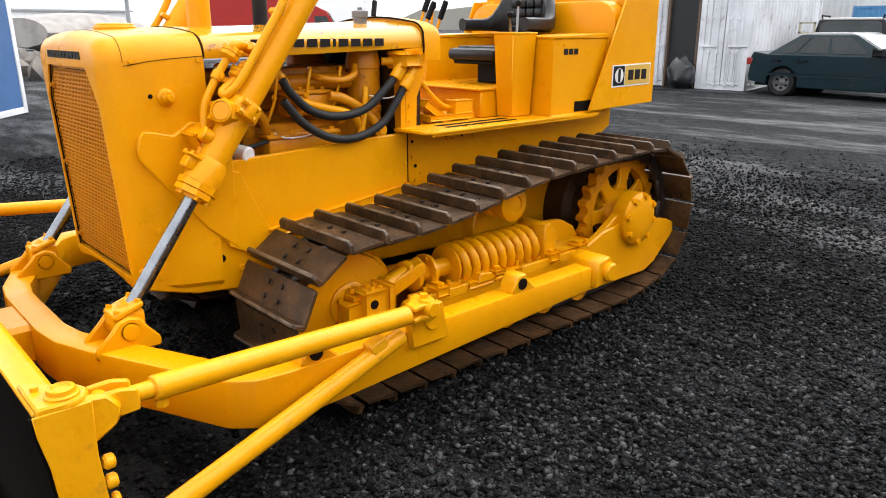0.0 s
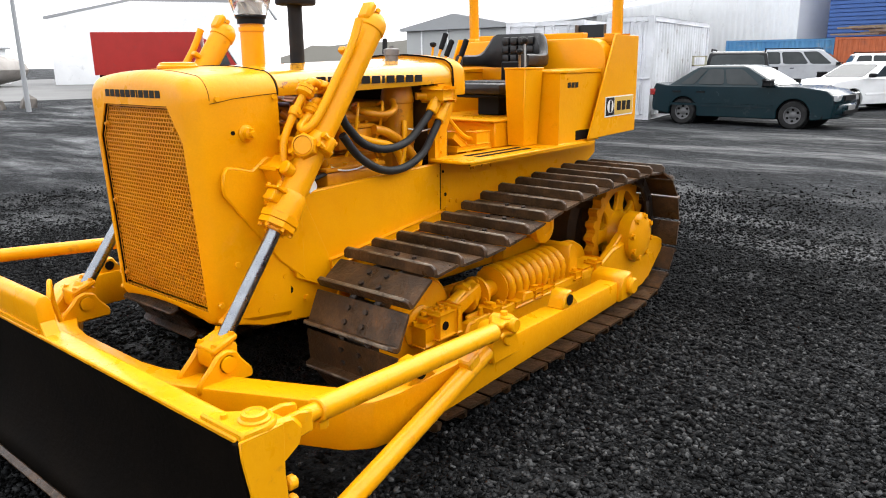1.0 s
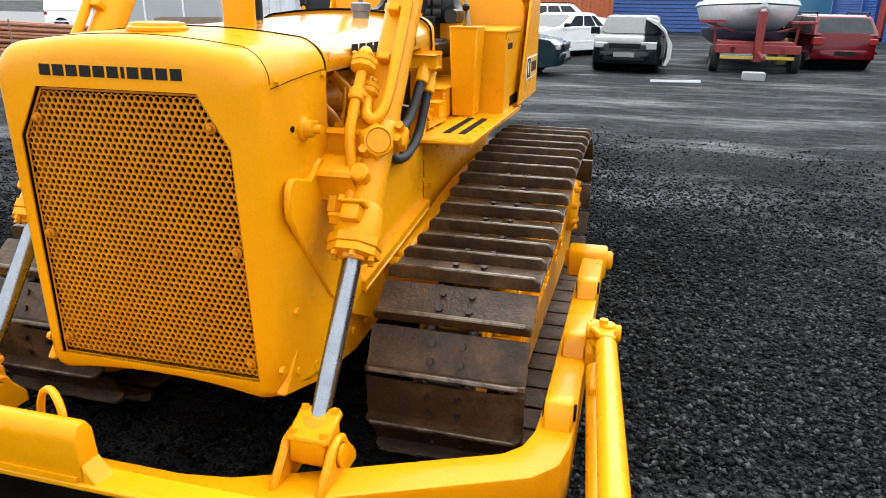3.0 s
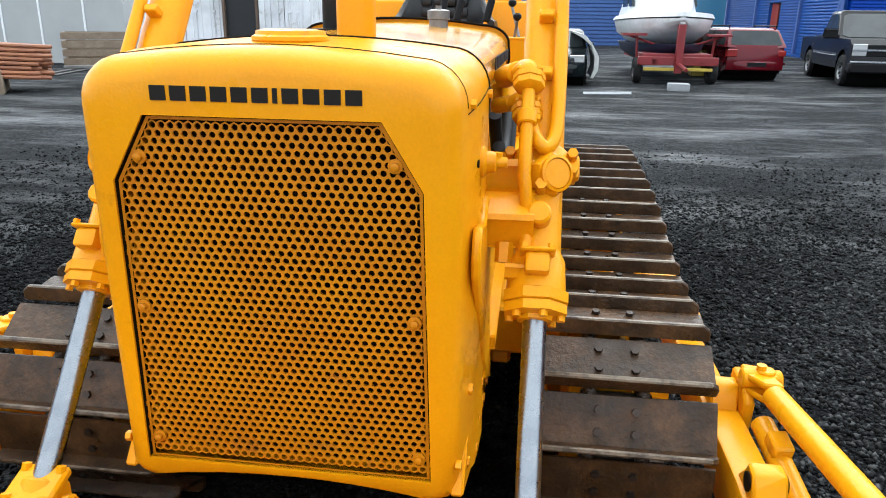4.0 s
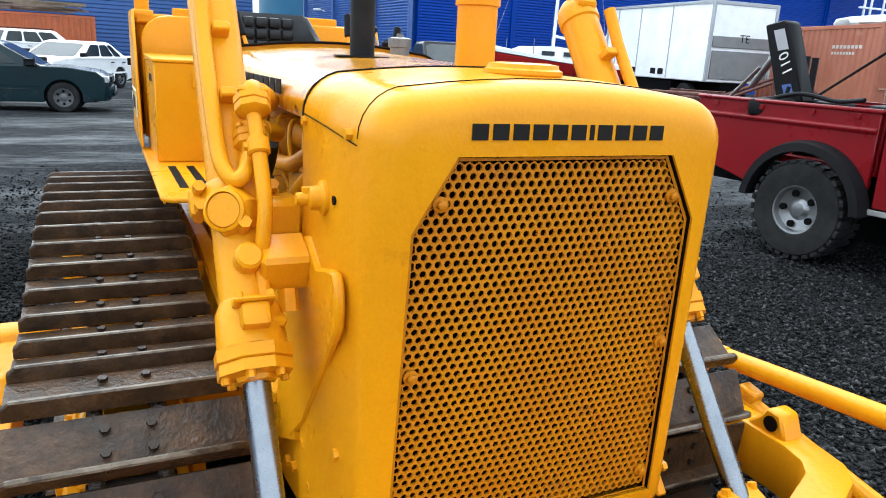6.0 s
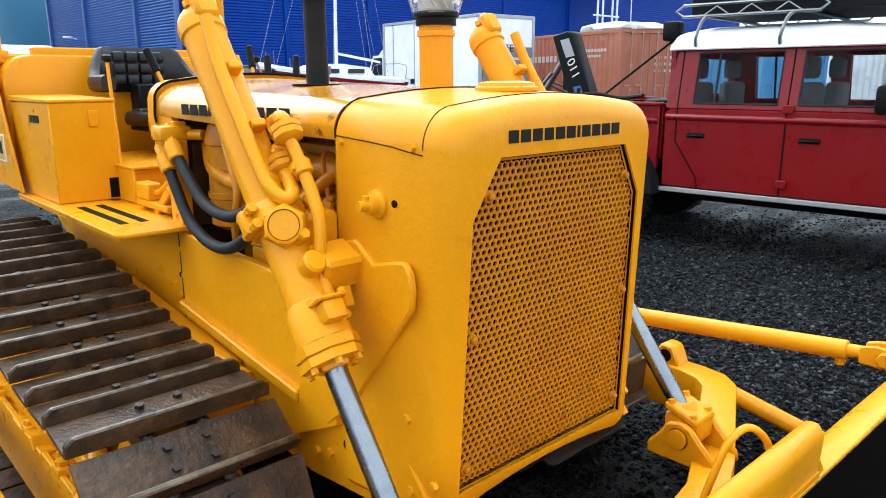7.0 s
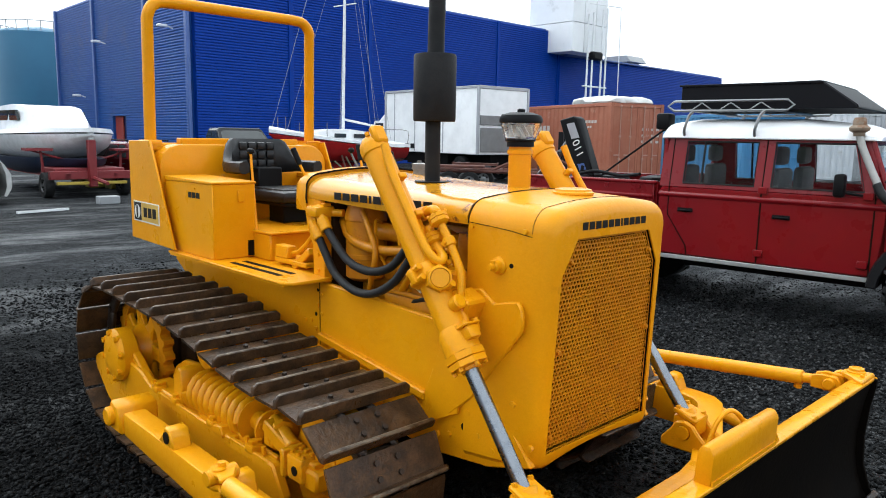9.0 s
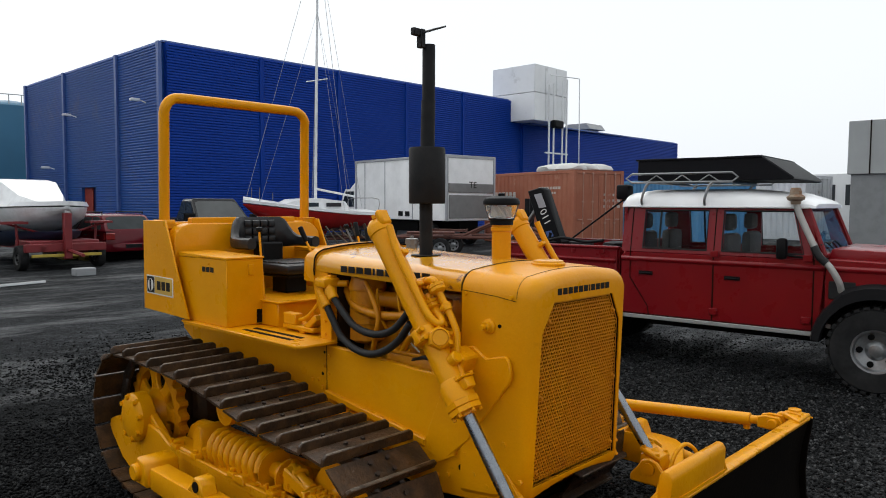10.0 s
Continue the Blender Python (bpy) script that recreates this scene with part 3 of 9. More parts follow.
for q in curve_points([(x, y, 0) for x, y in cr], 4):
    k = min(1.0, max(0.0, (0.275 - abs(q.x)) / 0.085)) if q.y < -2.66 else 0.0
    k = k * k * (3 - 2 * k)
    lo, hi = 1.565 - 0.01 * k, 1.645 + 0.145 * k
    d = Vector((q.x, q.y + 2.49, 0)).normalized()
    ring = []
    for a in range(10):
        u = 2 * math.pi * a / 10
        ring.append(q + d * (0.036 * math.cos(u)) + Vector((0, 0, (lo + hi) / 2 + (hi - lo) / 2 * math.copysign(abs(math.sin(u)) ** 0.6, math.sin(u)))))
    rings.append(ring)
loft(b, rings)
pads = B()
for i in range(4):
    for j in range(3):
        box(pads, -0.13 + i * 0.068, -0.07 + i * 0.068, -2.845, -2.812, 1.595 + j * 0.058, 1.648 + j * 0.058, 0.012, seg=2)
dz("backrest", b, VINYL, seat)
part_each("back_pad", pads, VINYL, seat)
b = B()
box(b, -0.13, 0.05, -2.60, -2.42, 1.25, 1.39, 0.01)
box(b, -0.22, 0.12, -2.70, -2.28, 1.37, 1.392, 0.006)
box(b, -0.12, 0.06, -2.83, -2.70, 1.38, 1.60, 0.01)
dz("seat_base", b, BLACK, seat)

# roll bar
b = B()
pts = [(0.603, -3.13, 1.12), (0.603, -3.11, 1.9), (0.600, -3.09, 2.53)]
for k in range(1, 6):
    a = math.pi / 2 * k / 6
    pts.append((0.600 - 0.11 * (1 - math.cos(a)), -3.08, 2.53 + 0.11 * math.sin(a)))
pts += [(0.45, -3.08, 2.641), (-0.45, -3.08, 2.641)]
pts += [(-x, y, z) for x, y, z in pts[:8][::-1]]
pipe(b, pts, 0.037, 14, 1, smooth=False)
for s in (-1, 1):
    box(b, s * 0.55, s * 0.655, -3.19, -3.05, 1.72, 1.77, 0.006)
dz("roll_bar", b, YELLOW, label="yellow tubular roll bar over the seat", sharp=50)

# exhaust stack
b = B()
rod(b, (0.112, -0.95, 1.58), (0.112, -0.95, 1.92), 0.037, n=20)
rod(b, (0.100, -0.95, 2.17), (0.092, -0.95, 2.45), 0.040, n=20)
rod(b, (0.092, -0.95, 2.20), (0.088, -0.95, 2.755), 0.036, n=20)
lathe(b, [(0.085, 0), (0.085, 0.004)], along((0.112, -0.95, 1.592), (0.112, -0.95, 2)), 20)
stack, *_ = part_each("exhaust_pipe", b, MATT_BLACK, dozer, "matt black exhaust stack with rain flap")
b = B()
lathe(b, [(0.040, 0), (0.098, 0.0), (0.102, 0.008), (0.102, 0.300), (0.097, 0.310), (0.042, 0.312)], along((0.103, -0.95, 1.880), (0.100, -0.95, 3)), 28)
dz("muffler", b, MATT_BLACK, stack)
b = B()
prism(b, "y", [(0.16, 2.80), (0.00, 2.86), (0.00, 2.87), (0.16, 2.81)], -1.0, -0.90, 0.002)
box(b, 0.13, 0.165, -0.97, -0.93, 2.73, 2.83, 0.004)
box(b, 0.165, 0.215, -0.965, -0.935, 2.79, 2.83, 0.004)
dz("rain_flap", b, MATT_BLACK, stack)

# air intake with glass bowl
b = B()
rod(b, (-0.062, -0.55, 1.56), (-0.062, -0.55, 1.766), 0.052, n=24)
lathe(b, [(0.050, 0), (0.058, 0.004), (0.058, 0.02), (0.050, 0.024)], along((-0.062, -0.55, 1.731), (-0.062, -0.55, 3)), 24)
intake = dz("air_intake", b, YELLOW)
b = B()
lathe(b, [(0.050, 0), (0.062, 0.0), (0.062, 0.022), (0.070, 0.026), (0.070, 0.034), (0.05, 0.036)], along((-0.062, -0.55, 1.766), (-0.062, -0.55, 3)), 28)
lathe(b, [(0.090, 0), (0.098, 0.004), (0.099, 0.020), (0.090, 0.036), (0.055, 0.048), (0.018, 0.050), (0.018, 0.062), (0.008, 0.066)], along((-0.062, -0.55, 1.871), (-0.062, -0.55, 3)), 28)
part_each("precleaner_lid", b, BLACK, intake)
GLASS_BOWL = glass_mat("dusty_bowl_glass", (0.97, 0.98, 0.98), 0.06)
GLASS_BOWL.node_tree.nodes["Principled BSDF"].inputs["Transmission Weight"].default_value = 0.94
b = B()
lathe(b, [(0.066, 0), (0.072, 0.006), (0.092, 0.068), (0.092, 0.076), (0.088, 0.072), (0.068, 0.008)], along((-0.062, -0.55, 1.798), (-0.062, -0.55, 3)), 28)
ob = dz("precleaner_bowl", b, GLASS_BOWL, intake, "clear glass dust bowl")
ob.visible_shadow = False
b = B()
for k in range(10):
    a = 2 * math.pi * k / 10
    m = Matrix.Translation((-0.062, -0.55, 1.836)) @ Matrix.Rotation(a, 4, "Z") @ Matrix.Rotation(radians(35), 4, "X")
    box(b, 0.02, 0.055, -0.0015, 0.0015, -0.028, 0.028, 0, m)
rod(b, (-0.062, -0.55, 1.786), (-0.062, -0.55, 1.886), 0.024, n=14)
part_each("vane", b, WHITE_PLATE, intake)

# engine
b = B()
box(b, -0.20, 0.20, -1.40, -0.42, 0.75, 1.20, 0.015)
box(b, -0.17, 0.13, -1.34, -0.46, 1.20, 1.40, 0.02, seg=2)
box(b, -0.28, -0.20, -1.30, -0.60, 0.90, 1.15, 0.01)
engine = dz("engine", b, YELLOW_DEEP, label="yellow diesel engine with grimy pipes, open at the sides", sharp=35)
for x0, x1, y0, y1, z0, z1 in ((-0.385, -0.22, -1.06, -0.68, 1.02, 1.115), (-0.32, -0.16, -1.06, -0.82, 1.18, 1.30), (0.20, 0.37, -1.00, -0.55, 0.95, 1.10), (0.16, 0.33, -0.98, -0.70, 1.18, 1.29)):
    b = B()
    box(b, x0, x1, y0, y1, z0, z1 - 0.022, 0.012, seg=2)
    box(b, x0 - 0.006, x1 + 0.006, y0 - 0.006, y1 + 0.006, z1 - 0.022, z1, 0.006)
    cover = dz("engine_cover", b, YELLOW_DEEP, engine)
    b = B()
    for k in range(4):
        for x in (x0 + 0.022, x1 - 0.022):
            bolt(b, (x, y0 + 0.03 + (y1 - y0 - 0.06) * k / 3, z1 - 0.002), (0, 0, 1), 0.011, 0.014)
    part_each("bolt", b, YELLOW_PALE, engine)
# filter housings, breather and manifolds
for x, y, r, z0, z1 in ((-0.25, -1.31, 0.085, 1.04, 1.47), (0.25, -1.29, 0.105, 1.08, 1.46), (-0.28, -0.62, 0.045, 1.10, 1.42), (0.30, -0.52, 0.04, 1.05, 1.40)):
    b = B()
    h = z1 - z0
    lathe(b, [(r * 0.7, 0), (r, 0.02), (r, h * 0.30), (r * 1.06, h * 0.31), (r * 1.06, h * 0.36), (r, h * 0.37), (r, h * 0.8), (r * 1.05, h * 0.81), (r * 1.05, h * 0.86), (r * 0.9, h)], pose(x, y, z0), 24)
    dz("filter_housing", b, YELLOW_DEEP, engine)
for x, z, y0, y1, r in ((-0.23, 1.33, -1.24, -0.50, 0.040), (0.24, 1.34, -1.20, -0.50, 0.045)):
    b = B()
    rod(b, (x, y0, z), (x, y1, z), r, n=16, rim=0.01)
    for k in range(4):
        rod(b, (x * 0.5, y0 + 0.08 + 0.19 * k, z - 0.02), (x, y0 + 0.08 + 0.19 * k, z), 0.028, n=12)
        lathe(b, [(0.03, 0), (0.04, 0.004), (0.04, 0.018), (0.03, 0.022)], along((x * 0.62, y0 + 0.08 + 0.19 * k, z - 0.015), (x, y0 + 0.08 + 0.19 * k, z)), 12)
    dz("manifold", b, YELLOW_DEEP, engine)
pipes = (((-0.30, -0.72, 1.43), (-0.33, -0.80, 1.36), (-0.345, -0.84, 1.27), (-0.35, -0.98, 1.22), (-0.37, -1.15, 1.17), (-0.37, -1.22, 1.06)),
         ((-0.34, -1.04, 1.27), (-0.35, -1.12, 1.25), (-0.36, -1.22, 1.19), (-0.37, -1.29, 1.12), (-0.37, -1.31, 1.06)),
         ((-0.30, -1.22, 1.40), (-0.35, -1.18, 1.36), (-0.36, -1.10, 1.34), (-0.33, -1.02, 1.35), (-0.25, -0.98, 1.37)),
         ((-0.36, -1.24, 1.30), (-0.38, -1.22, 1.20), (-0.385, -1.20, 1.12), (-0.38, -1.18, 1.05)),
         ((-0.30, -0.50, 1.38), (-0.36, -0.58, 1.30), (-0.37, -0.66, 1.20), (-0.34, -0.70, 1.12)),
         ((0.30, -1.42, 1.38), (0.34, -1.30, 1.30), (0.35, -1.12, 1.27), (0.34, -0.90, 1.28), (0.32, -0.75, 1.33)),
         ((0.28, -0.50, 1.40), (0.35, -0.62, 1.30), (0.37, -0.80, 1.18), (0.35, -0.9, 1.08)),
         ((0.34, -1.20, 1.44), (0.37, -1.12, 1.38), (0.38, -1.05, 1.26), (0.38, -1.08, 1.14), (0.36, -1.12, 1.06)))
for k, pts in enumerate(pipes):
    b = B()
    pipe(b, pts, (0.020, 0.024, 0.018, 0.015)[k % 4], 10)
    dz("engine_pipe", b, YELLOW_DEEP if k % 3 else YELLOW, engine)
b = B()
lathe(b, [(0.032, 0), (0.036, 0.006), (0.036, 0.018), (0.018, 0.022), (0.018, 0.03)], along((-0.375, -1.31, 1.085), (-0.8, -1.31, 1.085)), 14)
dz("pipe_flange", b, YELLOW_PALE, engine)
b = B()
rod(b, (-0.30, -0.52, 1.06), (-0.425, -0.56, 1.045), 0.036, n=16, rim=0.006)
dz("oil_filter", b, WHITE_PLATE, engine, "white spin-on oil filter")
b = B()
pipe(b, [(-0.36, -0.72, 1.12), (-0.40, -0.76, 1.10), (-0.41, -0.85, 1.10), (-0.40, -0.93, 1.115)], 0.004, 6)
pipe(b, [(-0.40, -1.40, 1.25), (-0.41, -1.32, 1.245), (-0.38, -1.25, 1.26)], 0.004, 6)
pipe(b, [(0.25, -0.8, 1.22), (0.33, -0.84, 1.24), (0.36, -0.82, 1.16), (0.33, -0.78, 1.10)], 0.005, 6)
part_each("wire", b, WHITE_PLATE, engine)

b = B()
for s in (-1, 1):
    for k in range(4):
        y = -1.15 + 0.17 * k
        pipe(b, [(s * 0.26, y, 1.385), (s * 0.315, y + 0.02, 1.40), (s * 0.335, y + 0.045, 1.35), (s * 0.325, y + 0.06, 1.25), (s * 0.30, y + 0.10, 1.16 - 0.015 * k)], 0.0075, 8)
        lathe(b, [(0.010, 0), (0.014, 0.003), (0.014, 0.018), (0.009, 0.021)], along((s * 0.325, y + 0.055, 1.285), (s * 0.323, y + 0.062, 1.23)), 6)
part_each("fuel_line", b, YELLOW_PALE, engine)
b = B()
for s in (-1, 1):
    for y, z in ((-0.70, 1.17), (-0.60, 1.25), (-1.12, 1.14), (-0.52, 1.16)):
        lathe(b, [(0.014, 0), (0.024, 0.004), (0.024, 0.020), (0.016, 0.023), (0.016, 0.04), (0.020, 0.042), (0.020, 0.056), (0.009, 0.06)], along((s * 0.28, y, z), (s * 0.5, y + 0.03, z + 0.03)), 8)
part_each("union_nut", b, YELLOW_PALE, engine)
b = B()
for s in (-1, 1):
    pipe(b, [(s * 0.33, -0.50, 1.12), (s * 0.36, -0.58, 1.07), (s * 0.37, -0.70, 1.09), (s * 0.36, -0.80, 1.06)], 0.011, 8)
part_each("rubber_line", b, RUBBER, engine)

# hydraulic hoses on both sides
for s in (-1, 1):
    for pts, fit in (([(-1.385, 1.365), (-1.30, 1.29), (-1.18, 1.205), (-1.02, 1.18), (-0.88, 1.215), (-0.78, 1.30), (-0.74, 1.36)], 0.440),
                     ([(-1.425, 1.32), (-1.36, 1.23), (-1.27, 1.13), (-1.12, 1.075), (-0.97, 1.085), (-0.83, 1.16), (-0.73, 1.27)], 0.455)):
        b = B()
        pipe(b, [(s * (fit - 0.04 * max(0, (y + 1.0))), y, z) for y, z in pts], 0.020, 12)
        hose = dz("hydraulic_hose", b, RUBBER, label="black rubber hydraulic hose")
        b = B()
        y, z = pts[0]
        q = Vector((s * fit, y, z))
        w = Vector((0, -0.045, 0.055)).normalized()
        rod(b, q - w * 0.035, q + w * 0.035, 0.031, n=14, rim=0.004)
        rod(b, q + w * 0.03, q + w * 0.075, 0.024, n=8)
        lathe(b, [(0.030, 0), (0.034, 0.006), (0.034, 0.03), (0.028, 0.036)], along(q + w * 0.085 + Vector((s * -0.03, 0, 0)), q + w * 0.085 + Vector((s * 0.2, 0, 0))), 10)
        dz("hose_fitting", b, YELLOW_PALE, hose)
    b = B()
    box(b, s * 0.36, s * 0.48, -1.50, -1.40, 1.40, 1.455, 0.015, seg=2)
    rod(b, (s * 0.42, -1.50, 1.42), (s * 0.34, -1.36, 1.42), 0.02, n=10)
    dz("hose_manifold", b, YELLOW_PALE)

# lift cylinders
for s in (-1, 1):
    X = s * 0.580
    TOP, BOT = Vector((s * 0.563, -0.840, 1.772)), Vector((X, 0.088, 0.512))
    w = (BOT - TOP).normalized()
    L = (BOT - TOP).length
    side = Vector((s, 0, 0))
    front = w.cross(side) * (1 if s > 0 else -1)
    if front.y < 0:
        front = -front
    at = lambda d, u=0.0, v=0.0: TOP + w * d + front * u + side * v
    b = B()
    lathe(b, [(0.042, -0.02), (0.058, 0.0), (0.064, 0.02), (0.064, 0.055), (0.0585, 0.06), (0.0585, 0.92)], along(TOP, BOT), 28)
    box(b, -0.035, 0.035, 0.035, 0.075, -0.035, 0.05, 0.012, Matrix.Translation(TOP) @ Matrix.Rotation(radians(34), 4, "X"))
    for k in (-1, 1):
        bolt(b, TOP + front * 0.03 + side * 0.035 * k - w * 0.015, -w, 0.011, 0.018)
    cyl = dz("lift_cylinder", b, YELLOW)
    b = B()
    rod(b, at(1.03), at(L - 0.02), 0.0290, n=28)
    dz("piston_rod", b, CHROME, cyl, "bright chromed piston rod with pitted spots")
    # gland: block and flange with bolts
    b = B()
    R3 = along(TOP, BOT)
    rot = Matrix.Translation(at(0.948)) @ R3.to_3x3().to_4x4()
    lathe(b, [(0.0585, -0.075), (0.070, -0.05), (0.074, 0.03)], rot, 24)
    lathe(b, [(0.070, 0.03), (0.084, 0.032), (0.084, 0.058), (0.076, 0.062)], rot @ Matrix.Rotation(radians(22.5), 4, "Z"), 8)
    lathe(b, [(0.079, 0.062), (0.081, 0.066), (0.081, 0.086), (0.046, 0.09), (0.044, 0.10), (0.033, 0.102)], rot @ Matrix.Rotation(radians(22.5), 4, "Z"), 8)
    studs = B()
    for k in range(6):
        a = 2 * math.pi * k / 6 + 0.3
        q = at(1.013) + (front * math.cos(a) + side * math.sin(a)) * 0.064
        bolt(studs, q, w, 0.010, 0.036)
    part_each("gland_bolt", studs, YELLOW, cyl)
    box(b, -0.030, 0.030, -0.026, 0.026, -0.022, 0.030, 0.010, Matrix.Translation(at(0.923, 0.078)) @ R3.to_3x3().to_4x4(), 2)
    box(b, -0.042, 0.042, -0.034, 0.034, -0.030, -0.020, 0.004, Matrix.Translation(at(0.923, 0.078)) @ R3.to_3x3().to_4x4())
    for k in (-1, 1):
        for j in (-1, 1):
            bolt(b, at(0.894, 0.078 + 0.024 * j, 0.032 * k), -w, 0.009, 0.012)
    dz("gland", b, YELLOW, cyl)
    # trunnion clamp and its end cap
    b = B()
    m = Matrix.Translation(at(0.600)) @ R3.to_3x3().to_4x4()
    lathe(b, [(0.0585, -0.004), (0.070, 0.0), (0.077, 0.008), (0.078, 0.062), (0.070, 0.070), (0.0585, 0.076)], m, 28)
    for k in (-1, 1):
        q = at(0.635, 0.0, 0.080 * k)
        box(b, -0.020, 0.020, -0.018, 0.018, -0.034, 0.034, 0.010, Matrix.Translation(q) @ R3.to_3x3().to_4x4(), 2)
        for j in (-1, 1):
            rod(b, q + w * 0.022 * j - front * 0.034, q + w * 0.022 * j + front * 0.034, 0.013, n=8, rim=0.004)
            bolt(b, q + w * 0.022 * j + front * 0.034, front, 0.014, 0.014)
    c = Vector((s * 0.600, -0.374, 1.262))
    nrm = Vector((s * 0.55, 0.78, 0.26)).normalized()
    mb = along(c, c + nrm)
    lathe(b, [(0.060, -0.085), (0.062, -0.06), (0.056, 0.006), (0.050, 0.012)], mb @ Matrix.Rotation(radians(30), 4, "Z"), 6)
    lathe(b, [(0.046, 0.006), (0.046, 0.022), (0.039, 0.025), (0.038, 0.016), (0.036, 0.022), (0.016, 0.023)], mb, 28)
    box(b, s * 0.43, s * 0.56, -0.48, -0.38, 1.19, 1.28, 0.015)
    for k in (-1, 1):
        q = c - w * 0.052 * k - nrm * 0.05
        rod(b, q - front * 0.02, q + front * 0.055, 0.014, n=10, rim=0.004)
        bolt(b, q + front * 0.055, front, 0.015, 0.014)
    dz("trunnion_clamp", b, YELLOW, cyl)
    # steel pipes that feed the cylinder
    b = B()
    pipe(b, [(s * 0.530, -0.462, 1.485), (s * 0.530, -0.400, 1.405), (s * 0.530, -0.345, 1.318), (s * 0.531, -0.325, 1.270), (s * 0.537, -0.318, 1.215), (s * 0.542, -0.312, 1.150), (s * 0.542, -0.268, 1.068)], 0.0165, 12)
    box(b, s * 0.504, s * 0.580, -0.305, -0.235, 1.035, 1.06, 0.008)
    pipe(b, [(s * 0.600, -0.712, 1.77), (s * 0.606, -0.655, 1.66), (s * 0.608, -0.552, 1.515), (s * 0.606, -0.462, 1.390), (s * 0.600, -0.424, 1.346), (s * 0.582, -0.396, 1.324), (s * 0.560, -0.396, 1.337), (s * 0.540, -0.448, 1.368), (s * 0.528, -0.485, 1.392)], 0.018, 12)
    # split flanges on the pipe ends, with their elbows into the hood and the valve
    for p0, p1, root, r in (((0.530, -0.448, 1.466), (0.528, -0.482, 1.512), (0.455, -0.66, 1.475), 0.030), ((0.529, -0.478, 1.384), (0.526, -0.508, 1.424), (0.44, -0.62, 1.400), 0.022)):
        f0, f1, root = (Vector((s * v[0], v[1], v[2])) for v in (p0, p1, root))
        fw = (f1 - f0).normalized()
        fm = along(f0, f1)
        lathe(b, [(0.020, -0.012), (0.036, -0.004), (0.040, 0.0), (0.040, 0.015), (0.037, 0.017), (0.041, 0.019), (0.041, 0.034), (0.030, 0.038), (0.022, 0.046)], fm, 8)
        fx, fy = fm.to_3x3().col[0], fm.to_3x3().col[1]
        for i in (-1, 1):
            for j in (-1, 1):
                q = f0 + fx * 0.025 * i + fy * 0.025 * j + fw * 0.034
                rod(b, q, q + fw * 0.012, 0.0085, n=8, rim=0.002)
        top = f0 + fw * 0.055
        pipe(b, [f0 + fw * 0.03, top, top.lerp(root, 0.18) + fw * 0.008, top.lerp(root, 0.45), root], 0.021, 12)
        rod(b, top.lerp(root, 0.42), root, r, n=18, rim=0.004)
    # clips that tie the pipes together
    for q0, q1 in (((0.530, -0.405, 1.412), (0.530, -0.384, 1.380)), ((0.531, -0.452, 1.356), (0.530, -0.474, 1.380))):
        q0, q1 = Vector((s * q0[0], q0[1], q0[2])), Vector((s * q1[0], q1[1], q1[2]))
        rod(b, q0, q1, 0.025, n=14, rim=0.004)
    box(b, s * 0.515, s * 0.535, -0.470, -0.395, 1.372, 1.388, 0.003)
    bolt(b, (s * 0.548, -0.395, 1.396), (s, 0, 0), 0.010, 0.014)
    for d in (0.22, 0.40):
        q = at(d, 0.075)
        box(b, -0.02, 0.02, -0.02, 0.02, -0.012, 0.012, 0.004, Matrix.Translation(q) @ R3.to_3x3().to_4x4())
    rod(b, at(0.80, 0.05), at(0.80, 0.10), 0.03, n=12, rim=0.006)
    part_each("hydraulic_pipe", b, YELLOW, cyl)
    # foot on the push frame
    b = B()
    mb = Matrix.Translation(BOT) @ R3.to_3x3().to_4x4()
    lathe(b, [(0.040, -0.05), (0.050, -0.045), (0.052, -0.01)], mb, 14)
    box(b, X - 0.052, X + 0.052, 0.032, 0.155, 0.462, 0.542, 0.014, seg=2)
    box(b, X - 0.062, X + 0.062, 0.032, 0.155, 0.537, 0.564, 0.008, Matrix.Translation((0, 0.092, 0.547)) @ Matrix.Rotation(radians(-20), 4, "X") @ Matrix.Translation((0, -0.092, -0.547)))
    rod(b, (X - 0.080, 0.102, 0.477), (X + 0.080, 0.102, 0.477), 0.042, n=18, rim=0.006)
    for k in (-1, 1):
        bolt(b, (X + 0.045 * k, 0.057, 0.572), (0, -0.35, 1), 0.012, 0.016)
        bolt(b, (X + 0.045 * k, 0.137, 0.542), (0, -0.35, 1), 0.012, 0.016)
    dz("cylinder_foot", b, YELLOW, cyl)
    for k in (-1, 1):
        b = B()
        prism(b, "x", [(-0.01, 0.39), (-0.01, 0.427), (0.037, 0.482), (0.057, 0.519), (0.102, 0.534), (0.142, 0.522), (0.172, 0.487), (0.235, 0.427), (0.235, 0.39)], X + k * 0.080, X + k * 0.055, 0.008)
        lathe(b, [(0.032, 0), (0.032, 0.01), (0.018, 0.012)], along((X + k * 0.080, 0.102, 0.477), (X + k * 0.5, 0.102, 0.477)), 18)
        dz("foot_bracket", b, YELLOW, cyl)

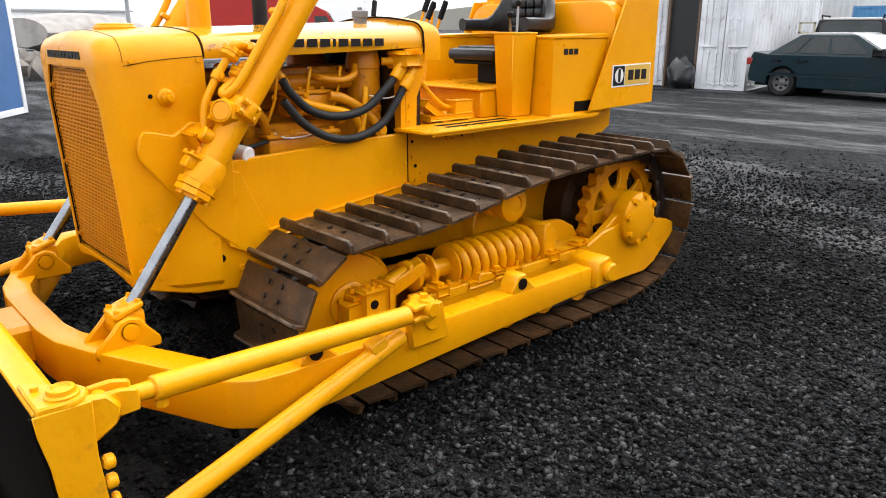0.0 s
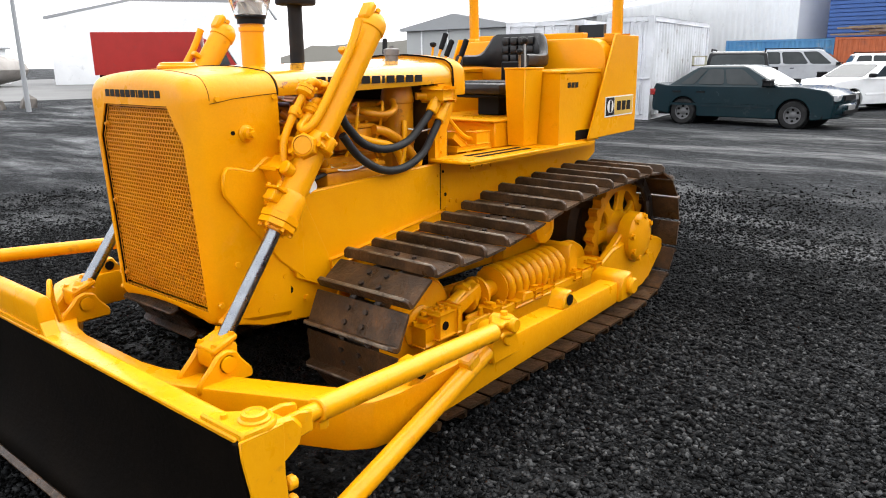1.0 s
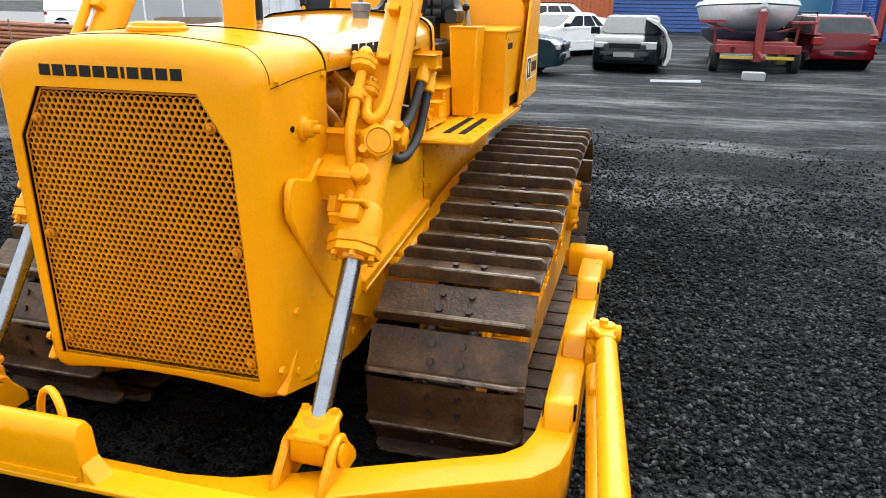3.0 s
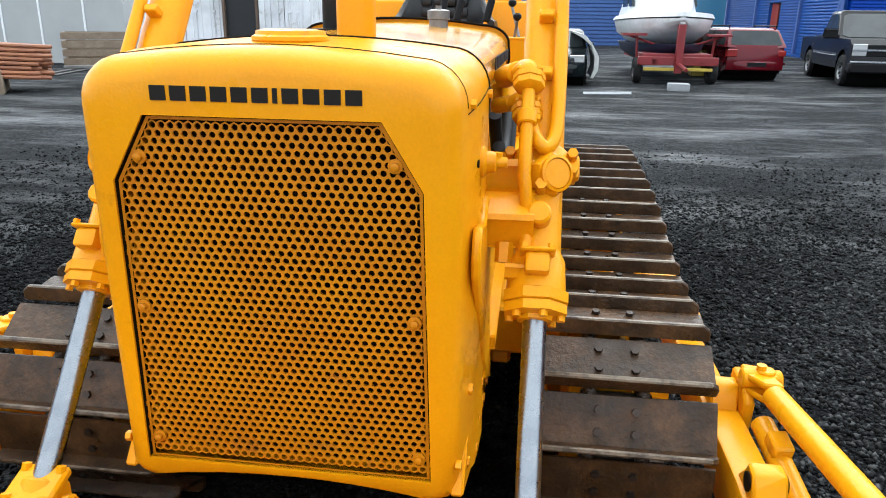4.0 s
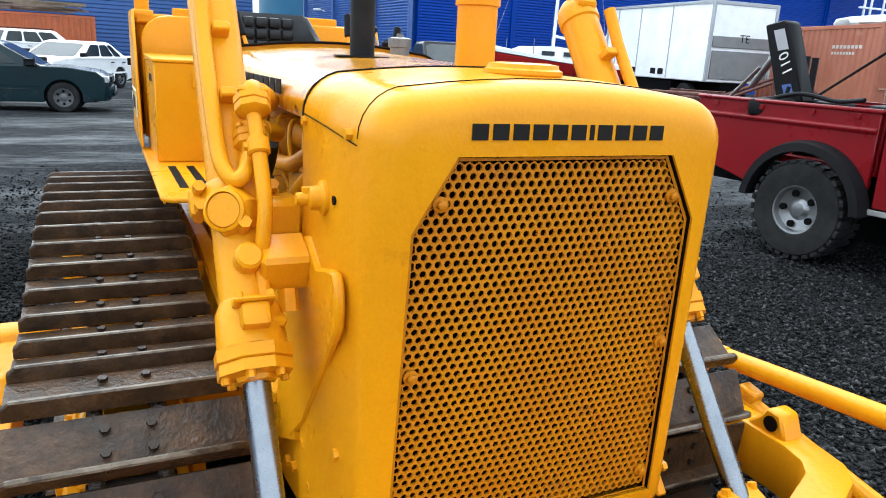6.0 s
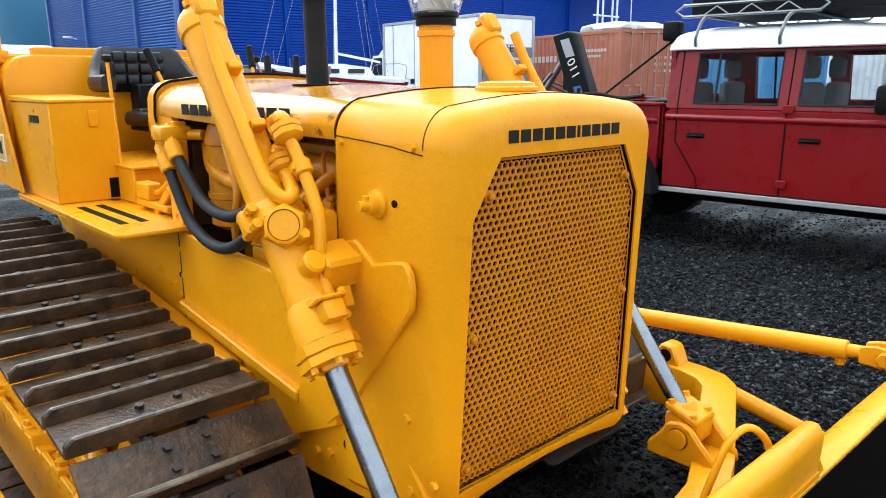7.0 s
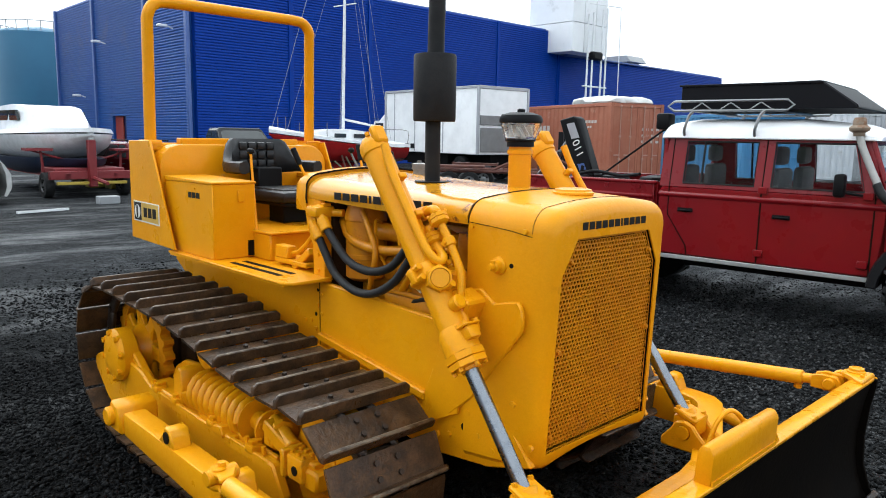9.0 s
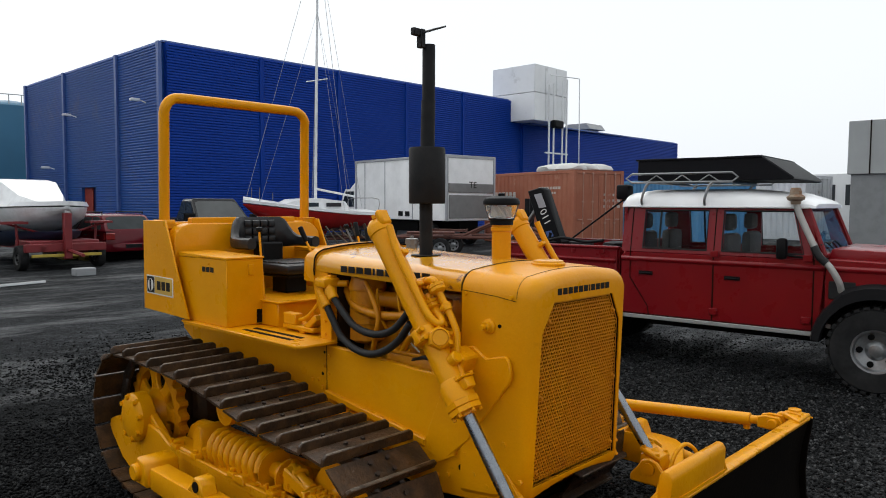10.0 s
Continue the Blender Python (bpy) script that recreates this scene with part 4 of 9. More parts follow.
# push frame round the front
b = B()
OUT = [(-1.255, -1.97), (-1.262, -0.35), (-1.262, -0.21), (-1.24, -0.10), (-1.17, -0.02), (-0.60, 0.25), (-0.42, 0.318), (-0.25, 0.338)]
INN = [(-1.145, -1.97), (-1.150, -0.40), (-1.145, -0.26), (-1.12, -0.17), (-1.07, -0.115), (-0.54, 0.135), (-0.38, 0.205), (-0.24, 0.228)]
OUT += [(-x, y) for x, y in OUT[::-1]]
INN += [(-x, y) for x, y in INN[::-1]]
t = bmesh.new()
rows = []
for (xo, yo), (xi, yi) in zip(OUT, INN):
    zt, zb = 0.422, 0.235
    if yo < -1.9:
        zt, zb = 0.42, 0.30
    rows.append([t.verts.new((xo, yo, zb)), t.verts.new((xo, yo, zt)), t.verts.new((xi, yi, zt)), t.verts.new((xi, yi, zb))])
for a, c in zip(rows, rows[1:]):
    for k in range(4):
        t.faces.new((a[k], a[(k + 1) % 4], c[(k + 1) % 4], c[k]))
t.faces.new(rows[0][::-1])
t.faces.new(rows[-1])
bmesh.ops.recalc_face_normals(t, faces=t.faces[:])
bmesh.ops.bevel(t, geom=[e for e in t.edges], offset=0.010, segments=2, profile=0.5, affect="EDGES", clamp_overlap=True)
add(b, t)
box(b, -0.16, 0.16, 0.24, 0.53, 0.24, 0.41, 0.02)
push = dz("push_frame", b, YELLOW, label="heavy curved yellow push frame with weld beads", sharp=30)
for s in (-1, 1):
    b = B()
    for y in (-0.34, -0.85, -1.445):
        prism(b, "x", [(y - 0.10, 0.415), (y + 0.07, 0.415), (y + 0.055, 0.455), (y + 0.035, 0.50), (y - 0.02, 0.505), (y - 0.04, 0.47)], s * 1.165, s * 1.255, 0.008)
    part_each("frame_lug", b, YELLOW_PALE, push)
    b = B()
    for y in (-0.34, -1.445):
        rod(b, (s * 1.16, y + 0.005, 0.458), (s * 1.262, y + 0.005, 0.458), 0.027, n=16)
    part_each("lug_hole", b, SEAM, push)
    b = B()
    prism(b, "x", [(-2.12, 0.30), (-2.16, 0.38), (-2.10, 0.46), (-2.0, 0.44), (-1.98, 0.30)], s * 1.07, s * 1.27, 0.012)
    rod(b, (s * 1.05, -2.09, 0.375), (s * 1.30, -2.09, 0.375), 0.05, n=18, rim=0.01)
    dz("frame_trunnion", b, YELLOW, push)
    # clevis for the struts
    b = B()
    yoke = [(s * 1.262, -0.775), (s * 1.262, -0.86)] + [(s * (1.325 + 0.043 * math.cos(radians(a))), -0.80 + 0.043 * math.sin(radians(a))) for a in (-90, -60, -30, 0, 30, 60)] + [(s * 1.36, -0.715), (s * 1.30, -0.715)]
    for z in (0.492, 0.538):
        prism(b, "z", yoke, z, z + 0.022, 0.006)
    rod(b, (s * 1.325, -0.80, 0.482), (s * 1.325, -0.80, 0.57), 0.030, n=16, rim=0.004)
    rod(b, (s * 1.25, -0.80, 0.535), (s * 1.375, -0.80, 0.535), 0.032, n=16, rim=0.005)
    rod(b, (s * 1.31, -0.80, 0.56), (s * 1.31, -0.80, 0.585), 0.016, n=8)
    prism(b, "x", [(-0.96, 0.35), (-0.76, 0.35), (-0.74, 0.47), (-0.79, 0.52), (-0.92, 0.52)], s * 1.255, s * 1.290, 0.008)
    rod(b, (s * 1.288, -0.865, 0.455), (s * 1.300, -0.865, 0.455), 0.045, n=20, rim=0.004)
    dz("strut_clevis", b, YELLOW, push)
    b = B()
    A1, A2 = Vector((s * 1.328, -0.70, 0.526)), Vector((s * 1.400, 0.355, 0.597))
    rod(b, A1, A1 + (A2 - A1) * 0.94, 0.038, n=20, rim=0.004)
    rod(b, A1 + (A2 - A1) * 0.93, A2, 0.026, n=14)
    strut = dz("upper_strut", b, YELLOW_PALE, push, "round yellow screw strut")
    b = B()
    for k in (-1, 1):
        prism(b, "x", [(0.34, 0.565), (0.45, 0.56), (0.48, 0.58), (0.485, 0.615), (0.465, 0.642), (0.39, 0.645), (0.34, 0.63)], s * 1.400 + k * 0.026, s * 1.400 + k * 0.044, 0.006)
    rod(b, (s * 1.335, 0.433, 0.603), (s * 1.455, 0.433, 0.603), 0.028, n=16, rim=0.004)
    lathe(b, [(0.04, 0), (0.04, 0.008), (0.02, 0.012)], along((s * 1.442, 0.433, 0.603), (s * 2, 0.433, 0.603)), 18)
    bolt(b, (s * 1.395, 0.27, 0.562), (0, 0, -1), 0.02, 0.03)
    dz("strut_end", b, YELLOW_PALE, strut)
    b = B()
    A1, A2 = Vector((s * 1.300, -0.69, 0.437)), Vector((s * 1.405, 0.40, 0.158))
    rod(b, A1, A2, 0.036, n=18, rim=0.004)
    box(b, -0.03, 0.03, -0.03, 0.03, -0.04, 0.04, 0.008, along(A1 + (A2 - A1) * 0.12 + Vector((0, 0, 0.035)), A2))
    for k in (-1, 1):
        prism(b, "x", [(0.36, 0.115), (0.49, 0.115), (0.50, 0.155), (0.47, 0.205), (0.38, 0.205)], s * 1.405 + k * 0.025, s * 1.405 + k * 0.05, 0.006)
    rod(b, (s * 1.335, 0.43, 0.16), (s * 1.468, 0.43, 0.16), 0.03, n=14, rim=0.004)
    dz("lower_strut", b, YELLOW_PALE, push)

# blade
FACE = [(0.600, 0.645), (0.578, 0.55), (0.562, 0.45), (0.553, 0.35), (0.556, 0.25), (0.572, 0.15), (0.600, 0.075), (0.645, 0.012)]
b = B()
prism(b, "x", FACE + [(y - 0.028, z) for y, z in FACE[::-1]], -1.45, 1.45, 0)
blade = dz("blade", b, BLADE_DARK, label="wide bulldozer blade with black concave face", sharp=60)
b = B()
prism(b, "x", [(0.606, 0.640), (0.606, 0.655), (0.535, 0.655), (0.515, 0.64), (0.515, 0.60), (0.545, 0.60)], -1.452, 1.452, 0.004)
prism(b, "x", [(0.50, 0.48), (0.50, 0.30), (0.525, 0.25), (0.525, 0.50)], -1.40, 1.40, 0.004)
prism(b, "x", [(0.48, 0.20), (0.48, 0.06), (0.60, 0.03), (0.54, 0.22)], -1.40, 1.40, 0.006)
for s in (-1, 1):
    prism(b, "x", [(0.612, 0.655), (0.608, 0.60), (0.590, 0.50), (0.578, 0.35), (0.585, 0.2), (0.645, 0.03), (0.46, 0.05), (0.455, 0.22), (0.475, 0.50), (0.47, 0.655)], s * 1.470, s * 1.480, 0.003)
    # rounded lug with its upright pin
    lug = [(s * 1.475, 0.60), (s * 1.478, 0.55)] + [(s * (1.425 + 0.056 * math.cos(radians(a))), 0.520 + 0.056 * math.sin(radians(a))) for a in (-10, -40, -70, -100, -130, -160)] + [(s * 1.34, 0.535), (s * 1.30, 0.57), (s * 1.28, 0.60)]
    prism(b, "z", lug, 0.642, 0.672, 0.006)
    lathe(b, [(0.043, 0), (0.043, 0.012), (0.036, 0.016), (0.034, 0.028), (0.024, 0.031), (0.020, 0.025)], along((s * 1.430, 0.528, 0.666), (s * 1.430, 0.528, 2)), 20)
    rod(b, (s * 1.360, 0.575, 0.660), (s * 1.360, 0.575, 0.684), 0.010, n=8)
    prism(b, "x", [(0.55, 0.50), (0.55, 0.65), (0.49, 0.665), (0.43, 0.655), (0.395, 0.61), (0.41, 0.56), (0.46, 0.53)], s * 1.445, s * 1.472, 0.010)
    for z in (0.46, 0.40, 0.34, 0.28):
        rod(b, (s * 1.465, 0.455 + 0.01 * (z > 0.35), z), (s * 1.465, 0.435, z), 0.022, n=10, rim=0.006)
for s in (-1, 1):
    e = B()
    prism(e, "x", [(0.618, 0.648), (0.614, 0.60), (0.598, 0.50), (0.586, 0.35), (0.594, 0.2), (0.655, 0.02), (0.47, 0.05), (0.455, 0.22), (0.485, 0.50), (0.48, 0.64)], s * 1.450, s * 1.470, 0.003)
    dz("blade_end_plate", e, BLADE_DARK, blade)
dz("blade_back", b, YELLOW_PALE, blade, "pale yellow top edge and end plates of the blade")
b = B()
prism(b, "x", [(-0.0, 0.0), (0.03, 0.0), (0.03, 0.10), (0.0, 0.10)], -1.46, 1.46, 0.003, Matrix.Translation((0, 0.60, 0.0)) @ Matrix.Rotation(radians(-32), 4, "X"))
dz("cutting_edge", b, SHOE, blade)
b = B()
prism(b, "x", [(0.535, 0.65), (0.600, 0.65), (0.606, 0.765), (0.590, 0.792), (0.560, 0.792), (0.545, 0.765)], -0.272, 0.265, 0.012, seg=2)
prism(b, "y", [(-0.272, 0.65), (-0.312, 0.65), (-0.272, 0.70)], 0.545, 0.60, 0.003)
prism(b, "x", [(0.600, 0.655), (0.606, 0.655), (0.606, 0.67), (0.600, 0.67)], -0.26, 0.26, 0)
dz("spill_plate", b, YELLOW, blade)
b = B()
pipe(b, [(-0.02, 0.43, 0.60), (-0.03, 0.45, 0.69), (-0.06, 0.465, 0.765), (-0.11, 0.485, 0.795), (-0.155, 0.51, 0.76), (-0.17, 0.53, 0.69), (-0.17, 0.53, 0.63)], 0.0095, 10)
dz("lifting_loop", b, YELLOW_PALE, blade)

# ---- tracks ----
# one shoe: plate with a grouser along its leading edge and four bolts
b = B()
prism(b, "x", [(-0.082, 0.004), (-0.070, 0.000), (0.066, 0.0), (0.078, 0.006), (0.081, 0.016), (0.066, 0.013), (-0.066, 0.013), (-0.080, 0.010)], -0.272, 0.272)
t = bmesh.new()
lo = [(-0.272, 0.058), (0.272, 0.058), (0.272, 0.083), (-0.272, 0.083)]
hi = [(-0.250, 0.064), (0.250, 0.064), (0.250, 0.080), (-0.250, 0.080)]
mid = [(-0.272, 0.060), (0.272, 0.060), (0.272, 0.082), (-0.272, 0.082)]
rings = [[t.verts.new((x, y, z)) for x, y in ring] for ring, z in ((lo, 0.008), (mid, 0.040), (hi, 0.058))]
for a, c in zip(rings, rings[1:]):
    for k in range(4):
        t.faces.new((a[k], a[(k + 1) % 4], c[(k + 1) % 4], c[k]))
t.faces.new(rings[-1])
bmesh.ops.recalc_face_normals(t, faces=t.faces[:])
bmesh.ops.bevel(t, geom=[e for e in t.edges if not e.is_boundary], offset=0.004, segments=1, profile=0.5, affect="EDGES", clamp_overlap=True)
add(b, t)
SHOE_MESH = finish(b, "track_shoe", 30)
SHOE_MESH.materials.append(SHOE)
SHOE_MESH.materials.append(WORN)
for f in SHOE_MESH.polygons:
    f.material_index = int(f.center.z > 0.050)
b = B()
bolt(b, (0, 0, 0.012), (0, 0, 1), 0.0125, 0.012)
BOLT_MESH = finish(b, "bolt", 30)
BOLT_MESH.materials.append(SHOE_BOLT)

IC, IR = (-0.73, 0.402), 0.335
SC, SR = (-2.79, 0.50), 0.400
belt = []
for k in range(40):
    a = radians(95 - 185 * k / 39)
    belt.append((IC[0] + IR * math.cos(a), IC[1] + IR * math.sin(a)))
belt += [(-0.95, 0.057), (-1.6, 0.055), (-2.3, 0.055), (-2.62, 0.06)]
for k in range(40):
    a = radians(-100 - 165 * k / 39)
    belt.append((SC[0] + SR * math.cos(a), SC[1] + SR * math.sin(a)))
belt += [(-2.62, 0.905), (-2.4, 0.896), (-2.16, 0.887), (-1.95, 0.876), (-1.75, 0.856), (-1.57, 0.828), (-1.38, 0.792), (-1.2, 0.762), (-1.04, 0.744), (-0.90, 0.738)]
belt = [Vector((0, y, z)) for y, z in belt]
belt.append(belt[0].copy())
cum = [0.0]
for a, c in zip(belt, belt[1:]):
    cum.append(cum[-1] + (c - a).length)
NSHOE = round(cum[-1] / 0.1735)
PITCH = cum[-1] / NSHOE


def on_belt(d):
    d %= cum[-1]
    i = max(k for k in range(len(cum) - 1) if cum[k] <= d)
    return belt[i].lerp(belt[i + 1], (d - cum[i]) / max(1e-9, cum[i + 1] - cum[i]))


PHASE = {-1: 0.062, 1: 0.075}
for s in (-1, 1):
    b = B()
    places = []
    for k in range(NSHOE):
        d = PHASE[s] + k * PITCH
        q, fwd = on_belt(d), (on_belt(d + PITCH / 2) - on_belt(d - PITCH / 2)).normalized()
        outw = Vector((0, -fwd.z, fwd.y))
        if (q + outw * 0.1 - Vector((0, -1.77, 0.45))).length < (q - Vector((0, -1.77, 0.45))).length:
            outw = -outw
        side = fwd.cross(outw)
        m = Matrix((side, fwd, outw)).transposed().to_4x4()
        m.translation = q + Vector((s * 0.820, 0, 0))
        places.append(m)
        for xx in (-0.075, 0.075):
            box(b, xx - 0.018, xx + 0.018, -PITCH * 0.56, PITCH * 0.56, -0.078, 0.0, 0.012, m)
        rod(b, m @ Vector((-0.10, PITCH / 2, -0.045)), m @ Vector((0.10, PITCH / 2, -0.045)), 0.022, n=10)
    chain = dz("track", b, SHOE_BOLT, label="rusty steel crawler track with single-grouser shoes")
    for m in places:
        shoe = new("track_shoe", SHOE_MESH)
        shoe.parent = chain
        shoe.matrix_local = m
        for x, y in ((-0.052, -0.040), (-0.052, 0.022), (0.052, -0.040), (0.052, 0.022)):
            bl = new("bolt", BOLT_MESH)
            bl.parent = chain
            bl.matrix_local = m @ Matrix.Translation((x, y, 0))

    # idler
    b = B()
    o = s
    m = along((s * 0.69, IC[0], IC[1]), (s * 2, IC[0], IC[1]))
    lathe(b, [(0.05, 0), (0.27, 0.0), (0.278, 0.03), (0.283, 0.05), (0.283, 0.155), (0.272, 0.165), (0.265, 0.165), (0.255, 0.185), (0.15, 0.205), (0.05, 0.21)], m, 48)
    dz("idler_wheel", b, YELLOW, sharp=30)
    b = B()
    box(b, s * 0.885, s * 0.985, IC[0] - 0.13, IC[0] + 0.07, 0.385, 0.475, 0.012)
    lathe(b, [(0.10, 0), (0.10, 0.03), (0.085, 0.04)], along((s * 0.875, IC[0], 0.44), (s * 2, IC[0], 0.44)), 20)
    box(b, s * 0.90, s * 0.97, IC[0] - 0.10, IC[0] + 0.03, 0.46, 0.50, 0.008)
    prism(b, "x", [(IC[0] - 0.08, 0.40), (IC[0] - 0.08, 0.48), (-1.02, 0.545), (-1.10, 0.57), (-1.12, 0.52), (-1.02, 0.47)], s * 0.91, s * 0.965, 0.008)
    for y, z in ((-0.66, 0.475), (-0.72, 0.505), (-0.80, 0.505), (-0.86, 0.48)):
        bolt(b, (s * 0.935, y, z), (0, 0, 1), 0.013, 0.02)
    rod(b, (s * 0.98, -0.80, 0.42), (s * 0.99, -0.80, 0.42), 0.02, n=12)
    yoke = dz("idler_yoke", b, YELLOW)
    b = B()
    box(b, s * 0.915, s * 1.005, IC[0] - 0.12, IC[0] - 0.005, 0.405, 0.515, 0.014, seg=2)
    box(b, s * 0.90, s * 1.012, IC[0] - 0.16, IC[0] - 0.13, 0.40, 0.52, 0.006)
    for k in range(3):
        bolt(b, (s * 0.945, IC[0] - 0.10 + 0.04 * k, 0.513), (0, 0, 1), 0.011, 0.016)
        bolt(b, (s * 0.985, IC[0] - 0.10 + 0.04 * k, 0.513), (0, 0, 1), 0.011, 0.016)
    dz("bearing_cap", b, YELLOW_PALE, yoke)
    b = B()
    rod(b, (s * 1.004, IC[0] - 0.055, 0.455), (s * 1.009, IC[0] - 0.055, 0.455), 0.020, n=14)
    dz("cap_hole", b, SEAM, yoke)
    b = B()
    rod(b, (s * 0.935, -0.90, 0.50), (s * 0.90, -1.12, 0.545), 0.032, n=14, rim=0.006)
    lathe(b, [(0.036, 0), (0.05, 0.004), (0.05, 0.026), (0.036, 0.03)], along((s * 0.915, -1.02, 0.525), (s * 0.90, -1.12, 0.545)), 8)
    dz("adjuster", b, YELLOW_PALE, yoke)
    # recoil spring and its rod
    b = B()
    SX, SZ = s * 0.87, 0.478
    helix = []
    turns = 9
    for k in range(turns * 14 + 1):
        a = 2 * math.pi * k / 14
        helix.append((SX + 0.092 * math.cos(a), -1.34 - 0.56 * k / (turns * 14), SZ + 0.092 * math.sin(a)))
    pipe(b, helix, 0.0235, 8, 1, smooth=False)
    spring = dz("recoil_spring", b, YELLOW, label="coiled yellow recoil spring", sharp=60)
    b = B()
    rod(b, (SX, -1.94, SZ), (SX, -1.08, SZ), 0.045, n=16)
    lathe(b, [(0.05, 0), (0.085, 0.005), (0.088, 0.025), (0.05, 0.03)], along((SX, -1.205, SZ), (SX, -1.1, SZ)), 18)
    lathe(b, [(0.05, 0), (0.10, 0.005), (0.105, 0.02), (0.06, 0.024)], along((SX, -1.335, SZ), (SX, -1.2, SZ)), 18)
    lathe(b, [(0.05, 0), (0.075, 0.005), (0.078, 0.03), (0.05, 0.05)], along((SX, -1.12, SZ), (SX, -1.0, SZ)), 18)
    box(b, SX - 0.04, SX + 0.07, -1.15, -1.06, SZ - 0.05, SZ + 0.03, 0.012)
    for a in (0.4, 1.8, 3.4, 5.0):
        bolt(b, (SX + 0.07 * math.cos(a), -1.20, SZ + 0.07 * math.sin(a)), (0, 1, 0), 0.012, 0.03)
    prism(b, "x", [(-1.93, 0.36), (-2.03, 0.36), (-2.03, 0.54), (-1.97, 0.60), (-1.93, 0.59)], SX - 0.10, SX + 0.10, 0.01)
    dz("recoil_rod", b, YELLOW, spring)
    # roller frame
    b = B()
    prism(b, "x", [(-0.90, 0.28), (-0.98, 0.410), (-1.80, 0.385), (-2.20, 0.385), (-2.42, 0.47), (-2.60, 0.49), (-3.08, 0.435), (-3.17, 0.40), (-3.18, 0.33), (-2.98, 0.17), (-2.88, 0.13), (-0.98, 0.15)], s * 0.945, s * 0.995, 0.010)
    prism(b, "x", [(-0.95, 0.30), (-1.0, 0.455), (-2.9, 0.40), (-2.9, 0.15), (-0.98, 0.15)], s * 0.60, s * 0.65, 0.010)
    box(b, s * 0.62, s * 0.98, -2.5, -1.25, 0.33, 0.365, 0.006)
    prism(b, "x", [(-1.98, 0.38), (-2.46, 0.38), (-2.40, 0.47), (-2.28, 0.53), (-2.02, 0.55)], s * 0.76, s * 0.80, 0.01)
    box(b, s * 0.85, s * 0.98, -2.35, -1.95, 0.385, 0.425, 0.008)
    box(b, s * 0.93, s * 1.0, -1.72, -1.35, 0.385, 0.415, 0.006)
    prism(b, "x", [(-1.40, 0.40), (-1.52, 0.40), (-1.50, 0.44), (-1.42, 0.45)], s * 0.93, s * 1.01, 0.006)
    for y in (-1.10, -1.25, -1.45, -1.62, -1.72, -2.3):
        bolt(b, (s * 0.965, y, 0.405), (0, 0, 1), 0.012, 0.04)
    for y in (-1.12, -1.40, -1.70, -2.0, -2.3):
        rod(b, (s * 0.66, y, 0.155), (s * 0.94, y, 0.155), 0.085, n=18)
    frame_part = dz("roller_frame", b, YELLOW, sharp=30)
    for x, z in ((0.985, 0.395), (0.940, 0.402), (0.74, 0.395)):
        b = B()
        prism(b, "y", [(s * (x - 0.012), z - 0.03), (s * (x - 0.010), z + 0.018), (s * (x + 0.010), z + 0.018), (s * (x + 0.012), z - 0.03)], -2.30, -1.02, 0.004)
        dz("frame_rib", b, YELLOW_PALE, frame_part)
    for y in (-1.18, -1.56, -1.98, -2.22):
        b = B()
        box(b, s * 0.935, s * 1.0, y - 0.035, y + 0.035, 0.395, 0.435, 0.010, seg=2)
        lathe(b, [(0.020, 0), (0.022, 0.004), (0.022, 0.018), (0.012, 0.022)], along((s * 0.975, y, 0.433), (s * 0.975, y, 1)), 6)
        lathe(b, [(0.020, 0), (0.022, 0.004), (0.022, 0.018), (0.012, 0.022)], along((s * 0.948, y, 0.433), (s * 0.948, y, 1)), 6)
        dz("roller_clamp", b, YELLOW, frame_part)
    # carrier roller on its post
    b = B()
    lathe(b, [(0.05, 0), (0.085, 0.0), (0.085, 0.05), (0.075, 0.055), (0.075, 0.12), (0.09, 0.125), (0.09, 0.16), (0.07, 0.17), (0.045, 0.175), (0.04, 0.165), (0.02, 0.165)], along((s * 0.77, -1.73, 0.728), (s * 2, -1.73, 0.728)), 28)
    prism(b, "x", [(-1.62, 0.36), (-1.72, 0.36), (-1.78, 0.78), (-1.68, 0.78)], s * 0.64, s * 0.72, 0.008)
    prism(b, "x", [(-1.82, 0.60), (-2.02, 0.60), (-2.02, 0.80), (-1.82, 0.80)], s * 0.62, s * 0.66, 0.008)
    rod(b, (s * 0.5, -1.73, 0.728), (s * 0.77, -1.73, 0.728), 0.04, n=14)
    dz("carrier_roller", b, YELLOW)
    b = B()
    prism(b, "x", [(-0.95, 0.45), (-1.0, 0.69), (-2.0, 0.80), (-2.75, 0.82), (-2.75, 0.40)], s * 0.43, s * 0.50, 0.01)
    box(b, s * 0.43, s * 0.66, -1.0, -0.92, 0.52, 0.67, 0.01)
    dz("inner_guard", b, YELLOW)
    # sprocket: toothed rim, spokes and hub
    b = B()
    teeth = 25
    ring_o, ring_i = [], []
    for k in range(teeth * 4):
        a = 2 * math.pi * k / (teeth * 4)
        rr = (0.362, 0.362, 0.330, 0.330)[k % 4]
        ring_o.append((SC[0] + rr * math.cos(a), SC[1] + rr * math.sin(a)))
        ring_i.append((SC[0] + 0.275 * math.cos(a), SC[1] + 0.275 * math.sin(a)))
    x0, x1 = s * 0.785, s * 0.845
    loft(b, [[(x0, *q) for q in ring_i], [(x0, *q) for q in ring_o], [(x1, *q) for q in ring_o], [(x1, *q) for q in ring_i], [(x0, *q) for q in ring_i]], False, False)
    sprocket = dz("sprocket", b, [YELLOW_DEEP], label="large toothed drive sprocket with oval openings", sharp=30)
    b = B()
